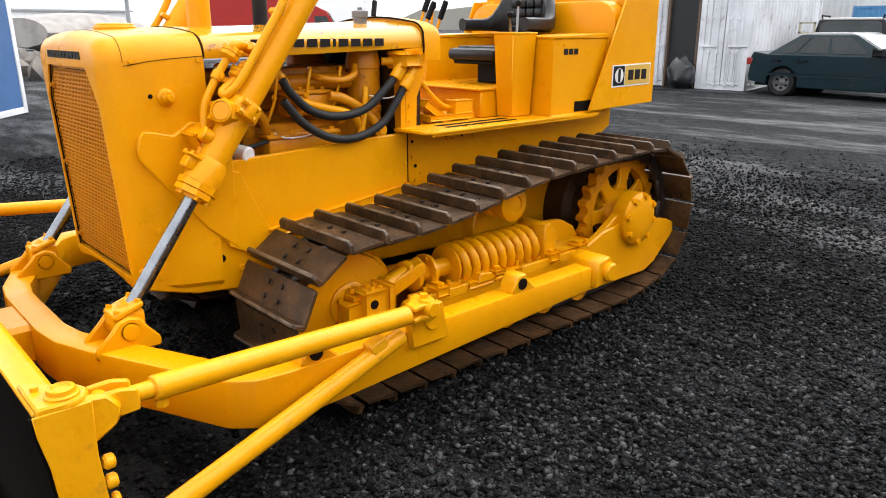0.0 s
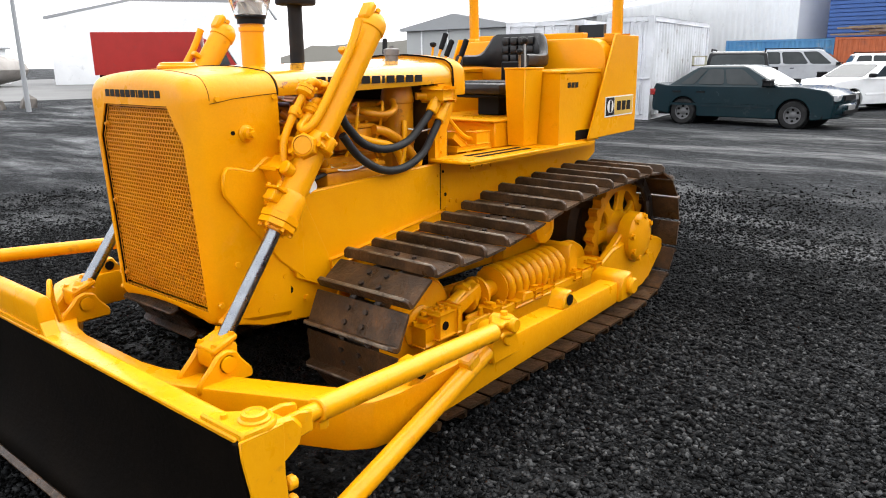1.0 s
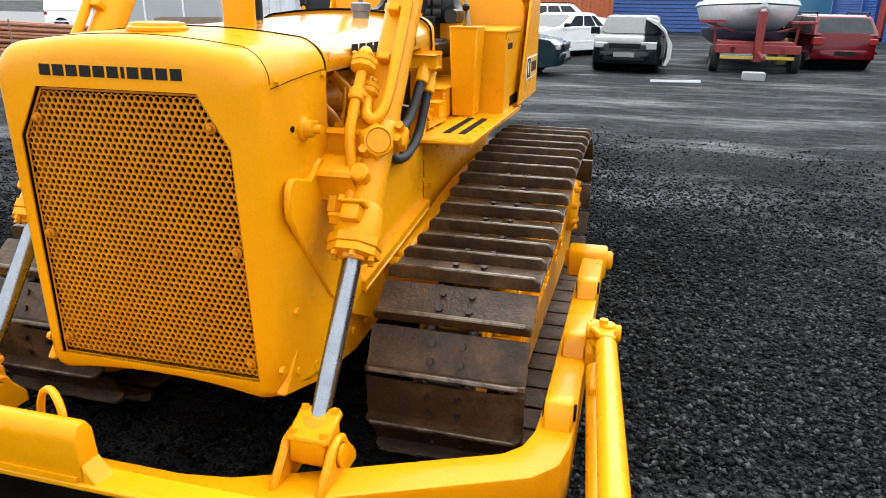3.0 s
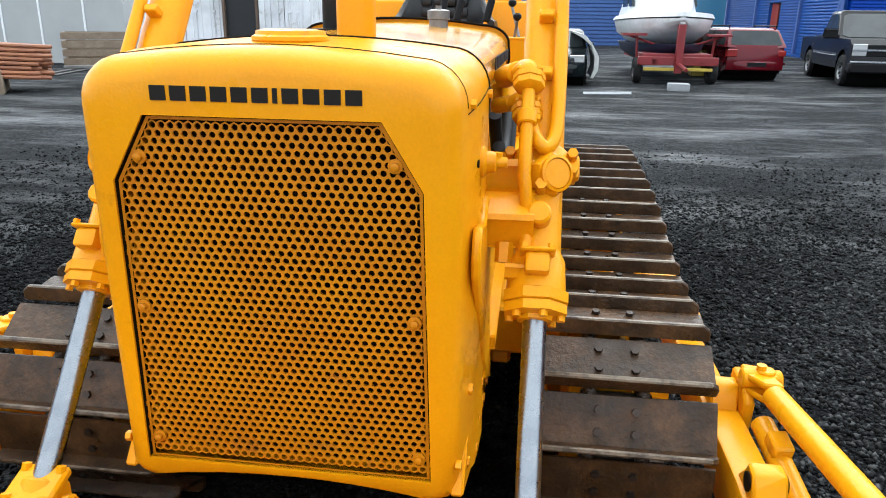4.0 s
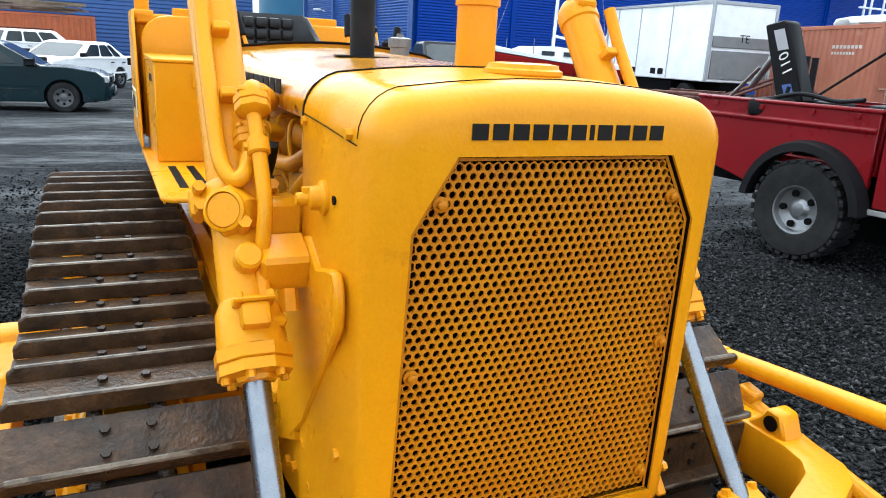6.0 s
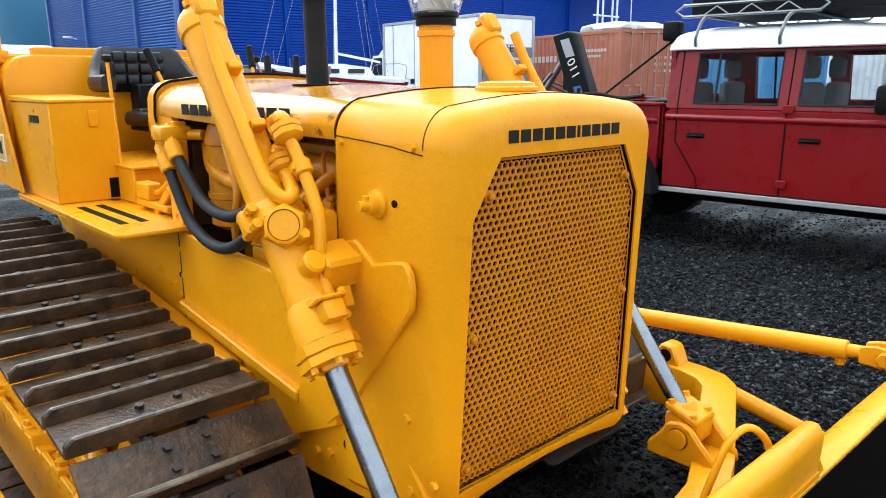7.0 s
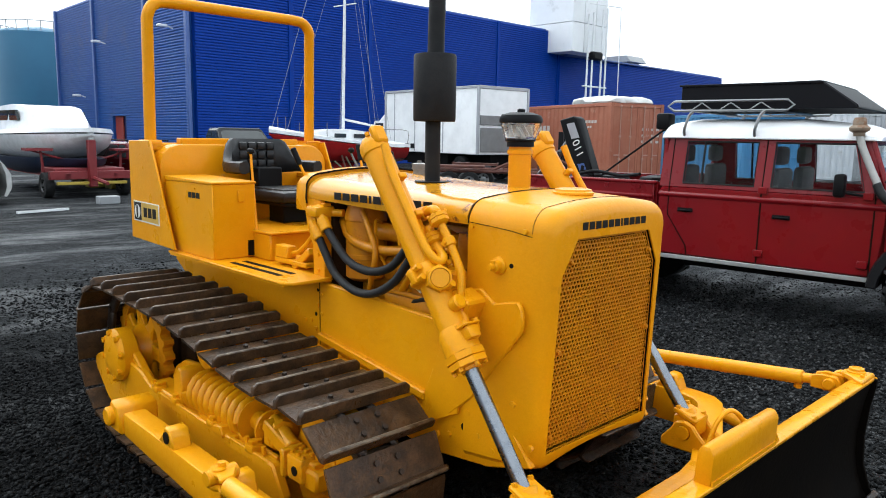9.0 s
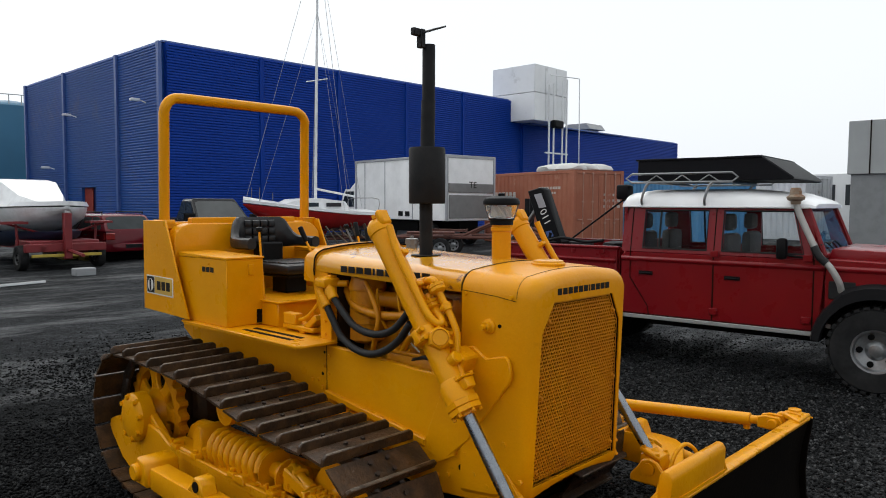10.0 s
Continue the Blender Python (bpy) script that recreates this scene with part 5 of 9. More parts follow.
    for k in range(7):
        a = 2 * math.pi * k / 7 + 0.2
        m = Matrix.Translation((0, SC[0], SC[1])) @ Matrix.Rotation(a, 4, "X")
        prism(b, "x", [(-0.075, 0.30), (-0.045, 0.24), (-0.04, 0.18), (-0.07, 0.11), (0.07, 0.11), (0.04, 0.18), (0.045, 0.24), (0.075, 0.30)], s * 0.80, s * 0.835, 0.008, m)
    lathe(b, [(0.15, 0), (0.155, 0.02), (0.145, 0.10), (0.10, 0.16), (0.10, 0.20)], along((s * 0.745, *SC), (s * 2, *SC)), 28)
    dz("sprocket_spoke", b, YELLOW, sprocket)
    b = B()
    m = along((s * 0.93, SC[0] + 0.06, SC[1] + 0.0), (s * 2, SC[0] + 0.06, SC[1] + 0.0))
    lathe(b, [(0.145, 0), (0.158, 0.01), (0.158, 0.09), (0.150, 0.10), (0.12, 0.116), (0.05, 0.122)], m, 32)
    for k in range(8):
        a = 2 * math.pi * k / 8 + 0.2
        q = Vector((s * 1.03, SC[0] + 0.06 + 0.134 * math.cos(a), SC[1] + 0.134 * math.sin(a)))
        rod(b, q - Vector((s * 0.03, 0, 0)), q + Vector((s * 0.008, 0, 0)), 0.024, n=12)
        bolt(b, q + Vector((s * 0.008, 0, 0)), (s, 0, 0), 0.017, 0.016)
    prism(b, "x", [(SC[0] + 0.42, 0.42), (SC[0] + 0.14, 0.58), (SC[0] + 0.09, 0.62), (SC[0] - 0.10, 0.62), (SC[0] - 0.15, 0.50), (SC[0] - 0.16, 0.42)], s * 0.925, s * 0.975, 0.008)
    dz("final_drive_cover", b, YELLOW, sharp=30)
    b = B()
    box(b, s * 0.33, s * 0.74, SC[0] - 0.2, SC[0] + 0.2, SC[1] - 0.16, SC[1] + 0.18, 0.04)
    lathe(b, [(0.30, 0), (0.32, 0.02), (0.32, 0.18), (0.28, 0.22)], along((s * 0.46, *SC), (s * 2, *SC)), 28)
    dz("final_drive_case", b, SHADE_BROWN)
b = B()
box(b, -0.39, 0.39, -1.45, -0.36, 0.47, 0.52, 0.01)
dz("belly_plate", b, SEAM)

# ---- ground ----


def gravel_mat():
    """Crushed stone: single stones by cells, darker patches and pale streaks along the wheel tracks."""
    m = bpy.data.materials.new("dark_crushed_gravel")
    m.use_nodes = True
    n, l = m.node_tree.nodes, m.node_tree.links
    p = n["Principled BSDF"]
    p.inputs["Specular IOR Level"].default_value = 0.12
    geo = n.new("ShaderNodeNewGeometry")

    def scaled(v):
        q = n.new("ShaderNodeMapping")
        q.inputs["Scale"].default_value = v
        q.inputs["Rotation"].default_value = (0, 0, radians(12))
        l.new(geo.outputs["Position"], q.inputs["Vector"])
        return q.outputs[0]

    def rng_(src, a, c, d, e):
        r = n.new("ShaderNodeMapRange")
        for k, v in zip(("From Min", "From Max", "To Min", "To Max"), (a, c, d, e)):
            r.inputs[k].default_value = v
        l.new(src, r.inputs["Value"])
        return r.outputs[0]

    def noise_(vec, scale, detail, rough):
        t = n.new("ShaderNodeTexNoise")
        t.inputs["Scale"].default_value, t.inputs["Detail"].default_value, t.inputs["Roughness"].default_value = scale, detail, rough
        l.new(vec, t.inputs["Vector"])
        return t.outputs[0]

    def math_(op, a, c):
        t = n.new("ShaderNodeMath")
        t.operation = op
        for sock, v in zip(t.inputs, (a, c)):
            if isinstance(v, (int, float)):
                sock.default_value = v
            else:
                l.new(v, sock)
        return t.outputs[0]

    cells = n.new("ShaderNodeTexVoronoi")
    cells.inputs["Scale"].default_value = 62.0
    l.new(scaled((1, 1, 1)), cells.inputs["Vector"])
    sep = n.new("ShaderNodeSeparateColor")
    l.new(cells.outputs["Color"], sep.inputs[0])
    tone = rng_(sep.outputs[0], 0.0, 1.0, 0.20, 1.75)
    gap = rng_(cells.outputs["Distance"], 0.25, 0.75, 1.0, 0.15)
    patch = rng_(noise_(scaled((1, 1, 1)), 0.45, 5.0, 0.6), 0.35, 0.65, 0.75, 1.35)
    streak = rng_(noise_(scaled((0.30, 1.0, 1)), 0.75, 9.0, 0.74), 0.48, 0.68, 0.0, 1.0)
    # Shade and brightness are put into the colour: dark by the bulldozer, paler beyond.
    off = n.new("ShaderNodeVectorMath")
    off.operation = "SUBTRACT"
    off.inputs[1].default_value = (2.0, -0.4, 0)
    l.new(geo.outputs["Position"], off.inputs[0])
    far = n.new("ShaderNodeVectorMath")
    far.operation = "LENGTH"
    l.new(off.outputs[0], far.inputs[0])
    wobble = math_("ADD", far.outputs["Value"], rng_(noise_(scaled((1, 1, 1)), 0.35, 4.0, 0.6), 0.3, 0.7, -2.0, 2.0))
    far_tone = rng_(wobble, 2.5, 9.5, 0.0, 1.0)
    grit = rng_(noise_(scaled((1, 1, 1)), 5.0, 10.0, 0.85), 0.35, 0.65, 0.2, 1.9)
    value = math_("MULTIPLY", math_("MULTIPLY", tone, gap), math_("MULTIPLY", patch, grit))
    value = math_("MULTIPLY", value, rng_(far_tone, 0, 1, 0.40, 7.2))
    soft = math_("MULTIPLY", math_("MULTIPLY", math_("MULTIPLY", streak, 0.8), rng_(noise_(scaled((1, 1, 1)), 3.0, 9.0, 0.8), 0.35, 0.62, 0.1, 1.0)), rng_(far_tone, 0, 1, 0.25, 1.0))
    mixed = n.new("ShaderNodeMix")
    l.new(soft, mixed.inputs[0])
    l.new(value, mixed.inputs[2])
    mixed.inputs[3].default_value = 15.0
    col = n.new("ShaderNodeMixRGB")
    col.blend_type = "MULTIPLY"
    col.inputs["Fac"].default_value = 1.0
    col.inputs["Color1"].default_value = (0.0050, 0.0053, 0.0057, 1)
    l.new(mixed.outputs[0], col.inputs["Color2"])
    l.new(col.outputs[0], p.inputs["Base Color"])
    l.new(rng_(streak, 0, 1, 0.80, 0.40), p.inputs["Roughness"])
    l.new(rng_(streak, 0, 1, 0.03, 0.25), p.inputs["Specular IOR Level"])
    bump = n.new("ShaderNodeBump")
    bump.inputs["Strength"].default_value, bump.inputs["Distance"].default_value = 0.9, 0.012
    bump.invert = True
    l.new(cells.outputs["Distance"], bump.inputs["Height"])
    l.new(bump.outputs[0], p.inputs["Normal"])
    return m


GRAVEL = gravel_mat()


def rise(x):
    """The yard climbs gently towards the warehouse."""
    return 0.0125 * np.clip(-(np.asarray(x, float) + 3.0), 0.0, 25.0)


def ground_z(x, y):
    """The yard dips a little under the bulldozer."""
    k = np.clip(1.35 - np.hypot(x / 6.0, (y + 1.4) / 5.0), 0, 1)
    k = k * k * (3 - 2 * k)
    return k * (0.007 * y) + rise(x)


axis_x = np.concatenate([[-400, -200, -120, -80, -55], np.linspace(-40, 40, 161), [55, 80, 120, 200, 400]])
axis_y = np.concatenate([[-400, -200, -120, -80, -60], np.linspace(-45, 25, 141), [40, 80, 120, 200, 400]])
gx, gy = np.meshgrid(axis_x, axis_y)
gz = ground_z(gx, gy)
rng = np.random.default_rng(5)
gz = gz + 0.008 * np.sin(gx * 1.7 + 0.6 * gy) * np.sin(gy * 1.3 - gx * 0.4) * (np.hypot(gx, gy) > 5)
nx, ny = len(axis_x), len(axis_y)
me = bpy.data.meshes.new("ground")
me.from_pydata(np.stack([gx, gy, gz], -1).reshape(-1, 3).tolist(), [], [(j * nx + i, j * nx + i + 1, (j + 1) * nx + i + 1, (j + 1) * nx + i) for j in range(ny - 1) for i in range(nx - 1)])
me.polygons.foreach_set("use_smooth", [True] * len(me.polygons))
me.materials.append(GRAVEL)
tagged(new("ground", me), "dark grey crushed gravel yard with paler streaks", "ground", kind="structure")

# ---- materials of the surroundings ----
TYRE = mat("grey_black_tyre", (0.007, 0.007, 0.0075), 0.75, spec=0.25, col2=(0.018, 0.018, 0.018), vscale=6, bump=0.3, bscale=60)
RIM = mat("wheel_alloy", (0.3108, 0.3182, 0.3256), 0.35, 0.8, grain=0.2)
STEEL_RIM = mat("dull_wheel_steel", (0.1184, 0.1184, 0.1221), 0.5, 0.5, grain=0.2)
ARCH = mat("wheel_well_black", (0.00296, 0.00296, 0.00296), 0.95, spec=0.1)
CAR_GLASS = mat("dark_car_glass", (0.018, 0.023, 0.025), 0.05, 0.0, col2=(0.030, 0.036, 0.038), vscale=1.5, spec=0.28)
LAMP = mat("headlamp_lens", (0.55, 0.56, 0.57), 0.12, 0.3, grain=0.2, gscale=80)
TAIL = mat("red_tail_lens", (0.259, 0.0148, 0.0111), 0.2)
PLASTIC = mat("dark_bumper_plastic", (0.007, 0.007, 0.008), 0.6, spec=0.15, bump=0.1, bscale=120)
PLATE = mat("blank_plate", (0.20, 0.20, 0.20), 0.5)


def paint(name, col, rough=0.22, dirt=None):
    return mat(name, col, rough, 0.0, col2=tuple(v * 0.9 for v in col), vscale=1.5, coat=0.14, spec=0.2, rvar=0.06, dirt=dirt or tuple(v * 0.6 + 0.03 for v in col), dscale=3.0, dlo=0.60, dhi=0.85)


TEAL_CAR = paint("teal_car_paint", (0.0050, 0.0165, 0.0215))
GREEN_CAR = paint("dark_green_car_paint", (0.0037, 0.00666, 0.00814))
WHITE_CAR = paint("white_car_paint", (0.88, 0.885, 0.89), 0.22, (0.76, 0.76, 0.75))
SILVER_CAR = paint("silver_car_paint", (0.38, 0.39, 0.41))
MAROON = paint("maroon_car_paint", (0.105, 0.0045, 0.010))
BLACK_CAR = mat("black_car_paint", (0.003, 0.0035, 0.005), 0.22, spec=0.22, col2=(0.00592, 0.00666, 0.00888), vscale=1.5, rvar=0.06)
RED_ROVER = paint("faded_red_paint", (0.1776, 0.00444, 0.00814), 0.30, (0.111, 0.01036, 0.01036))
RED_TRUCK = paint("red_truck_paint", (0.3108, 0.0148, 0.0111), 0.4)


def wheel_meshes(r, w, rim_r, rim_mat, spokes=6, lug=False):
    """A tyre and a rim about the local y axis."""
    b = B()
    m = along((0, -w / 2, 0), (0, 1, 0))
    lathe(b, [(rim_r, 0), (rim_r + 0.02, -0.004), (r * 0.93, 0.0), (r * 0.985, w * 0.10), (r, w * 0.22), (r, w * 0.78), (r * 0.985, w * 0.90), (r * 0.93, w), (rim_r + 0.02, w + 0.004), (rim_r, w)], m, 36, cap=False)
    if lug:
        lugs = B()
        for k in range(30):
            for q, (y0, y1) in enumerate(((-w * 0.50, -w * 0.1), (w * 0.1, w * 0.50))):
                box(lugs, -0.028, 0.028, y0, y1, r - 0.02, r + 0.012, 0.004, Matrix.Rotation(radians(12 * k + 4 * q), 4, "Y"))
        lug = finish(lugs, "tread_block", 30)
        lug.materials.append(TYRE)
    tyre = finish(b, "tyre", 30)
    tyre.materials.append(TYRE)
    b = B()
    lathe(b, [(rim_r, w * 0.06), (rim_r, w * 0.02), (rim_r - 0.018, w * 0.03), (rim_r - 0.03, w * 0.20), (rim_r * 0.45, w * 0.26), (rim_r * 0.28, w * 0.16), (rim_r * 0.10, w * 0.14)], m, 28, cap="end")
    lathe(b, [(rim_r, w * 0.94), (rim_r, w * 0.98), (rim_r - 0.018, w * 0.97), (rim_r - 0.03, w * 0.80), (rim_r * 0.45, w * 0.74), (rim_r * 0.28, w * 0.84), (rim_r * 0.10, w * 0.86)], m, 28, cap="end")
    rim = finish(b, "rim", 30)
    rim.materials.append(rim_mat)
    b = B()
    for k in range(spokes):
        a = 2 * math.pi * (k + 0.5) / spokes
        for yy in (-w * 0.30, w * 0.30):
            q = Vector((rim_r * 0.66 * math.cos(a), yy, rim_r * 0.66 * math.sin(a)))
            rod(b, q - Vector((0, 0.02, 0)), q + Vector((0, 0.02, 0)), rim_r * 0.14, n=10)
    holes = finish(b, "rim_opening", 30)
    holes.materials.append(ARCH)
    return tyre, rim, holes, lug


WHEELS = {}


def put_wheel(car, at, r, w, rim_r, rim_mat, spokes=6, lug=False, turn=0.0):
    key = (r, w, rim_r, rim_mat.name, spokes, lug)
    if key not in WHEELS:
        WHEELS[key] = wheel_meshes(r, w, rim_r, rim_mat, spokes, lug)
    ty, ri, ho, tread = WHEELS[key]
    wheel = new("wheel")
    wheel.parent = car
    wheel.matrix_local = Matrix.Translation(at) @ Matrix.Rotation(turn, 4, "Z")
    for name, me in (("tyre", ty), ("rim", ri), ("rim_opening", ho)):
        ob = new(name, me)
        ob.parent = wheel
        if name == "rim_opening":
            ob["kind"] = "stuff"
    if tread:
        ob = new("tread_block", tread)
        ob.parent = wheel
        ob["kind"] = "stuff"


def arc_pts(cx, cz, r, a0, a1, n=9):
    return [(cx + r * math.cos(radians(a0 + (a1 - a0) * k / n)), cz + r * math.sin(radians(a0 + (a1 - a0) * k / n))) for k in range(n + 1)]


def on_face(q, u, v, off):
    """A point of the four-sided face q (a, b, c, d) at u along a-b and v along a-d, lifted off along its normal."""
    a, b_, c, d = [Vector(p) for p in q]
    n = (b_ - a).cross(d - a).normalized()
    return (a * (1 - u) + b_ * u) * (1 - v) + (d * (1 - u) + c * u) * v + n * off


def pane(bm, q, u0, u1, v0, v1, off=0.004):
    """A thin pane with cut corners on a face."""
    c = 0.09
    du, dv = (u1 - u0) * c, (v1 - v0) * c
    pts = [(u0 + du, v0), (u1 - du, v0), (u1, v0 + dv), (u1, v1 - dv), (u1 - du, v1), (u0 + du, v1), (u0, v1 - dv), (u0, v0 + dv)]
    t = bmesh.new()
    lo = [t.verts.new(on_face(q, u, v, -0.01)) for u, v in pts]
    hi = [t.verts.new(on_face(q, u, v, off)) for u, v in pts]
    t.faces.new(hi)
    t.faces.new(lo[::-1])
    for i in range(8):
        t.faces.new((lo[i], lo[(i + 1) % 8], hi[(i + 1) % 8], hi[i]))
    bmesh.ops.recalc_face_normals(t, faces=t.faces[:])
    add(bm, t)


def car(name, label, category, colour, at, L, W, front_axle, rear_axle, wr, belt, roof, hood, deck, cab, side_windows,
        clear=0.20, rim=RIM, group="", bumper=None, rails=False, flat_back=False):
    """A road car. Local x points ahead; cab: base rear, roof rear, roof front, base front."""
    root = thing(name, label, category, at, group)
    fx, rx = L / 2, -L / 2
    c0, c1, c2, c3 = cab
    out = [(rx + 0.03, clear + 0.12), (rx, 0.45), (rx + 0.02, deck - 0.12), (rx + 0.10, deck), (c0, belt), (c3, belt), (c3 + 0.35 * (fx - c3), hood + 0.03), (fx - 0.22, hood - 0.05), (fx - 0.03, hood - 0.17), (fx, 0.50), (fx - 0.04, clear + 0.05)]
    out += [(front_axle + wr * 1.18, clear)] + arc_pts(front_axle, wr * 0.98, wr * 1.18, -8, 188) + [(front_axle - wr * 1.18, clear)]
    out += [(rear_axle + wr * 1.18, clear)] + arc_pts(rear_axle, wr * 0.98, wr * 1.18, -8, 188) + [(rear_axle - wr * 1.18, clear + 0.03)]
    b = B()
    prism(b, "y", out, -W / 2, W / 2, 0.0)
    for u in (-0.30, 0.30):
        bmesh.ops.bisect_plane(b, geom=b.verts[:] + b.edges[:] + b.faces[:], plane_co=(0, u * W, 0), plane_no=(0, 1, 0))
    for v in b.verts:
        if abs(v.co.y) > 0.45 * W:
            k = max(0.0, (abs(v.co.x) - (L / 2 - 0.45)) / 0.45)
            v.co.x -= math.copysign(0.11 * k, v.co.x)
            v.co.y *= 1 - 0.07 * k - 0.035 * min(1.0, max(0.0, (v.co.z - 0.6) / 0.35)) - (0.04 if v.co.z < 0.3 else 0.0)
    q = [(c0, -W / 2 + 0.03), (c3, -W / 2 + 0.03), (c3, W / 2 - 0.03), (c0, W / 2 - 0.03)]
    in_ = 0.15
    base = [(x, y, belt - 0.01) for x, y in q]
    top = [(c1, -W / 2 + in_, roof - 0.05), (c2, -W / 2 + in_, roof - 0.05), (c2, W / 2 - in_, roof - 0.05), (c1, W / 2 - in_, roof - 0.05)]
    t = bmesh.new()
    vb, vt = [t.verts.new(p) for p in base], [t.verts.new(p) for p in top]
    crown = [t.verts.new((x + (0.16 if x == c1 else -0.16), y * 0.86, roof)) for x, y, z in top]
    for A, Bq in ((vb, vt), (vt, crown)):
        for i in range(4):
            t.faces.new((A[i], A[(i + 1) % 4], Bq[(i + 1) % 4], Bq[i]))
    t.faces.new(crown)
    bmesh.ops.recalc_face_normals(t, faces=t.faces[:])
    bmesh.ops.bevel(t, geom=[e for e in t.edges if not e.is_boundary], offset=0.03, segments=2, profile=0.5, affect="EDGES", clamp_overlap=True)
    cabin = B()
    add(cabin, t)
    trim = B()
    for sx in (-1, 1):
        prism(trim, "z", [(sx * (L / 2 - 0.16), -W / 2 + 0.05), (sx * (L / 2 + 0.02), -W * 0.30), (sx * (L / 2 + 0.05), 0), (sx * (L / 2 + 0.02), W * 0.30), (sx * (L / 2 - 0.16), W / 2 - 0.05)], 0.32, 0.56, 0.03)
        box(trim, c0 + 0.1, c3 - 0.1, sx * (W / 2 - 0.005), sx * (W / 2 + 0.012), 0.46, 0.52, 0.006)
    body = part("body", b, colour, root, sharp=35)
    part("cabin", cabin, colour, root, sharp=35)
    part_each("bumper_trim", trim, colour, root)
    mod = body.modifiers.new("soft_edges", "BEVEL")
    mod.width, mod.segments, mod.limit_method, mod.angle_limit = 0.055, 3, "ANGLE", radians(40)
    # glass
    faces = {"side_l": (base[1], base[0], top[0], top[1]), "side_r": (base[3], base[2], top[2], top[3]), "front": (base[2], base[1], top[1], top[2]), "back": (base[0], base[3], top[3], top[0])}
    for s in ("side_l", "side_r"):
        for u0, u1 in side_windows:
            b = B()
            if s == "side_l":
                u0, u1 = 1 - u1, 1 - u0
            pane(b, faces[s], u0, u1, 0.10, 0.90)
            part("side_window", b, CAR_GLASS, root)
    b = B()
    pane(b, faces["front"], 0.05, 0.95, 0.06, 0.94)
    part("windscreen", b, CAR_GLASS, root)
    b = B()
    pane(b, faces["back"], 0.06, 0.94, 0.10 if not flat_back else 0.25, 0.92)
    part("rear_window", b, CAR_GLASS, root)
    b = B()
    for x in (front_axle, rear_axle):
        rod(b, (x, -W / 2 + 0.06, wr * 0.98), (x, W / 2 - 0.06, wr * 0.98), wr * 1.14, n=24)
    box(b, rx + 0.3, fx - 0.3, -W / 2 + 0.06, W / 2 - 0.06, clear + 0.02, clear + 0.2, 0)
    part("underbody", b, ARCH, root)
    for sy in (-1, 1):
        for x in (front_axle, rear_axle):
            put_wheel(root, (x, sy * (W / 2 - 0.10), wr * 0.98), wr, 0.20, wr * 0.62, rim)
        b = B()
        box(b, fx - 0.16, fx - 0.03, sy * (W / 2 - 0.09), sy * (W / 2 - 0.42), hood - 0.27, hood - 0.13, 0.02)
        part("headlight", b, LAMP, root)
        b = B()
        box(b, rx + 0.03, rx + 0.18, sy * (W / 2 - 0.05), sy * (W / 2 - 0.28), deck - 0.30, deck - 0.14, 0.02)
        part("tail_light", b, TAIL, root)
        b = B()
        box(b, c3 - 0.30, c3 - 0.12, sy * (W / 2), sy * (W / 2 + 0.16), belt + 0.02, belt + 0.14, 0.03, seg=2)
        part("mirror", b, PLASTIC, root)
        for u0, u1 in side_windows[:2]:
            b = B()
            x = c0 + (c3 - c0) * (0.5 * (u0 + u1)) - 0.2
            box(b, x - 0.09, x + 0.09, sy * (W / 2), sy * (W / 2 + 0.025), belt - 0.16, belt - 0.125, 0.008)
            part("door_handle", b, PLASTIC, root)
        if rails:
            b = B()
            rod(b, (c1 + 0.1, sy * (W / 2 - in_ - 0.05), roof + 0.05), (c2 - 0.1, sy * (W / 2 - in_ - 0.05), roof + 0.05), 0.02, n=8)
            for x in (c1 + 0.12, c2 - 0.12):
                rod(b, (x, sy * (W / 2 - in_ - 0.05), roof - 0.02), (x, sy * (W / 2 - in_ - 0.05), roof + 0.05), 0.018, n=8)
            part("roof_rail", b, PLASTIC, root)
    b = B()
    box(b, fx - 0.06, fx + 0.014, -W / 2 + 0.46, W / 2 - 0.46, hood - 0.27, hood - 0.15, 0.01)
    box(b, fx + 0.03, fx + 0.056, -W / 2 + 0.35, W / 2 - 0.35, 0.34, 0.42, 0.006)
    part("radiator_grille", b, PLASTIC, root)
    for sx in (-1, 1):
        b = B()
        box(b, sx * (L / 2 + 0.048), sx * (L / 2 + 0.058), -0.26, 0.26, 0.42, 0.53, 0.003)
        part("blank_plate", b, PLATE if sx > 0 else PLASTIC, root)
    if bumper:
        for sx in (-1, 1):
            b = B()
            box(b, sx * (L / 2 - 0.03), sx * (L / 2 + 0.07), -W / 2 + 0.01, W / 2 - 0.01, 0.34, 0.52, 0.03)
            part("bumper", b, bumper, root)
    return root


SEDAN_WIN = ((0.10, 0.24), (0.27, 0.53), (0.56, 0.86))
sedan = dict(L=4.5, W=1.70, front_axle=1.33, rear_axle=-1.28, wr=0.31, belt=0.93, roof=1.41, hood=0.90, deck=0.98, cab=(-1.72, -1.02, 0.20, 0.98), side_windows=SEDAN_WIN)
car("sedan", "teal four-door sedan parked side-on on the gravel", "car", TEAL_CAR, pose(2.78, -17.1, 0.0, 0, 0, 176), rim=STEEL_RIM, **sedan)
car("sedan", "dark green sedan with a pale sheet tied over its side", "car", GREEN_CAR, pose(-0.95, -20.1, 0, 0, 0, 87), **sedan)
car("sedan", "white boxy sedan parked behind the teal car", "car", WHITE_CAR, pose(1.55, -24.2, 0, 0, 0, 58), **{**sedan, "belt": 0.95, "deck": 1.0})
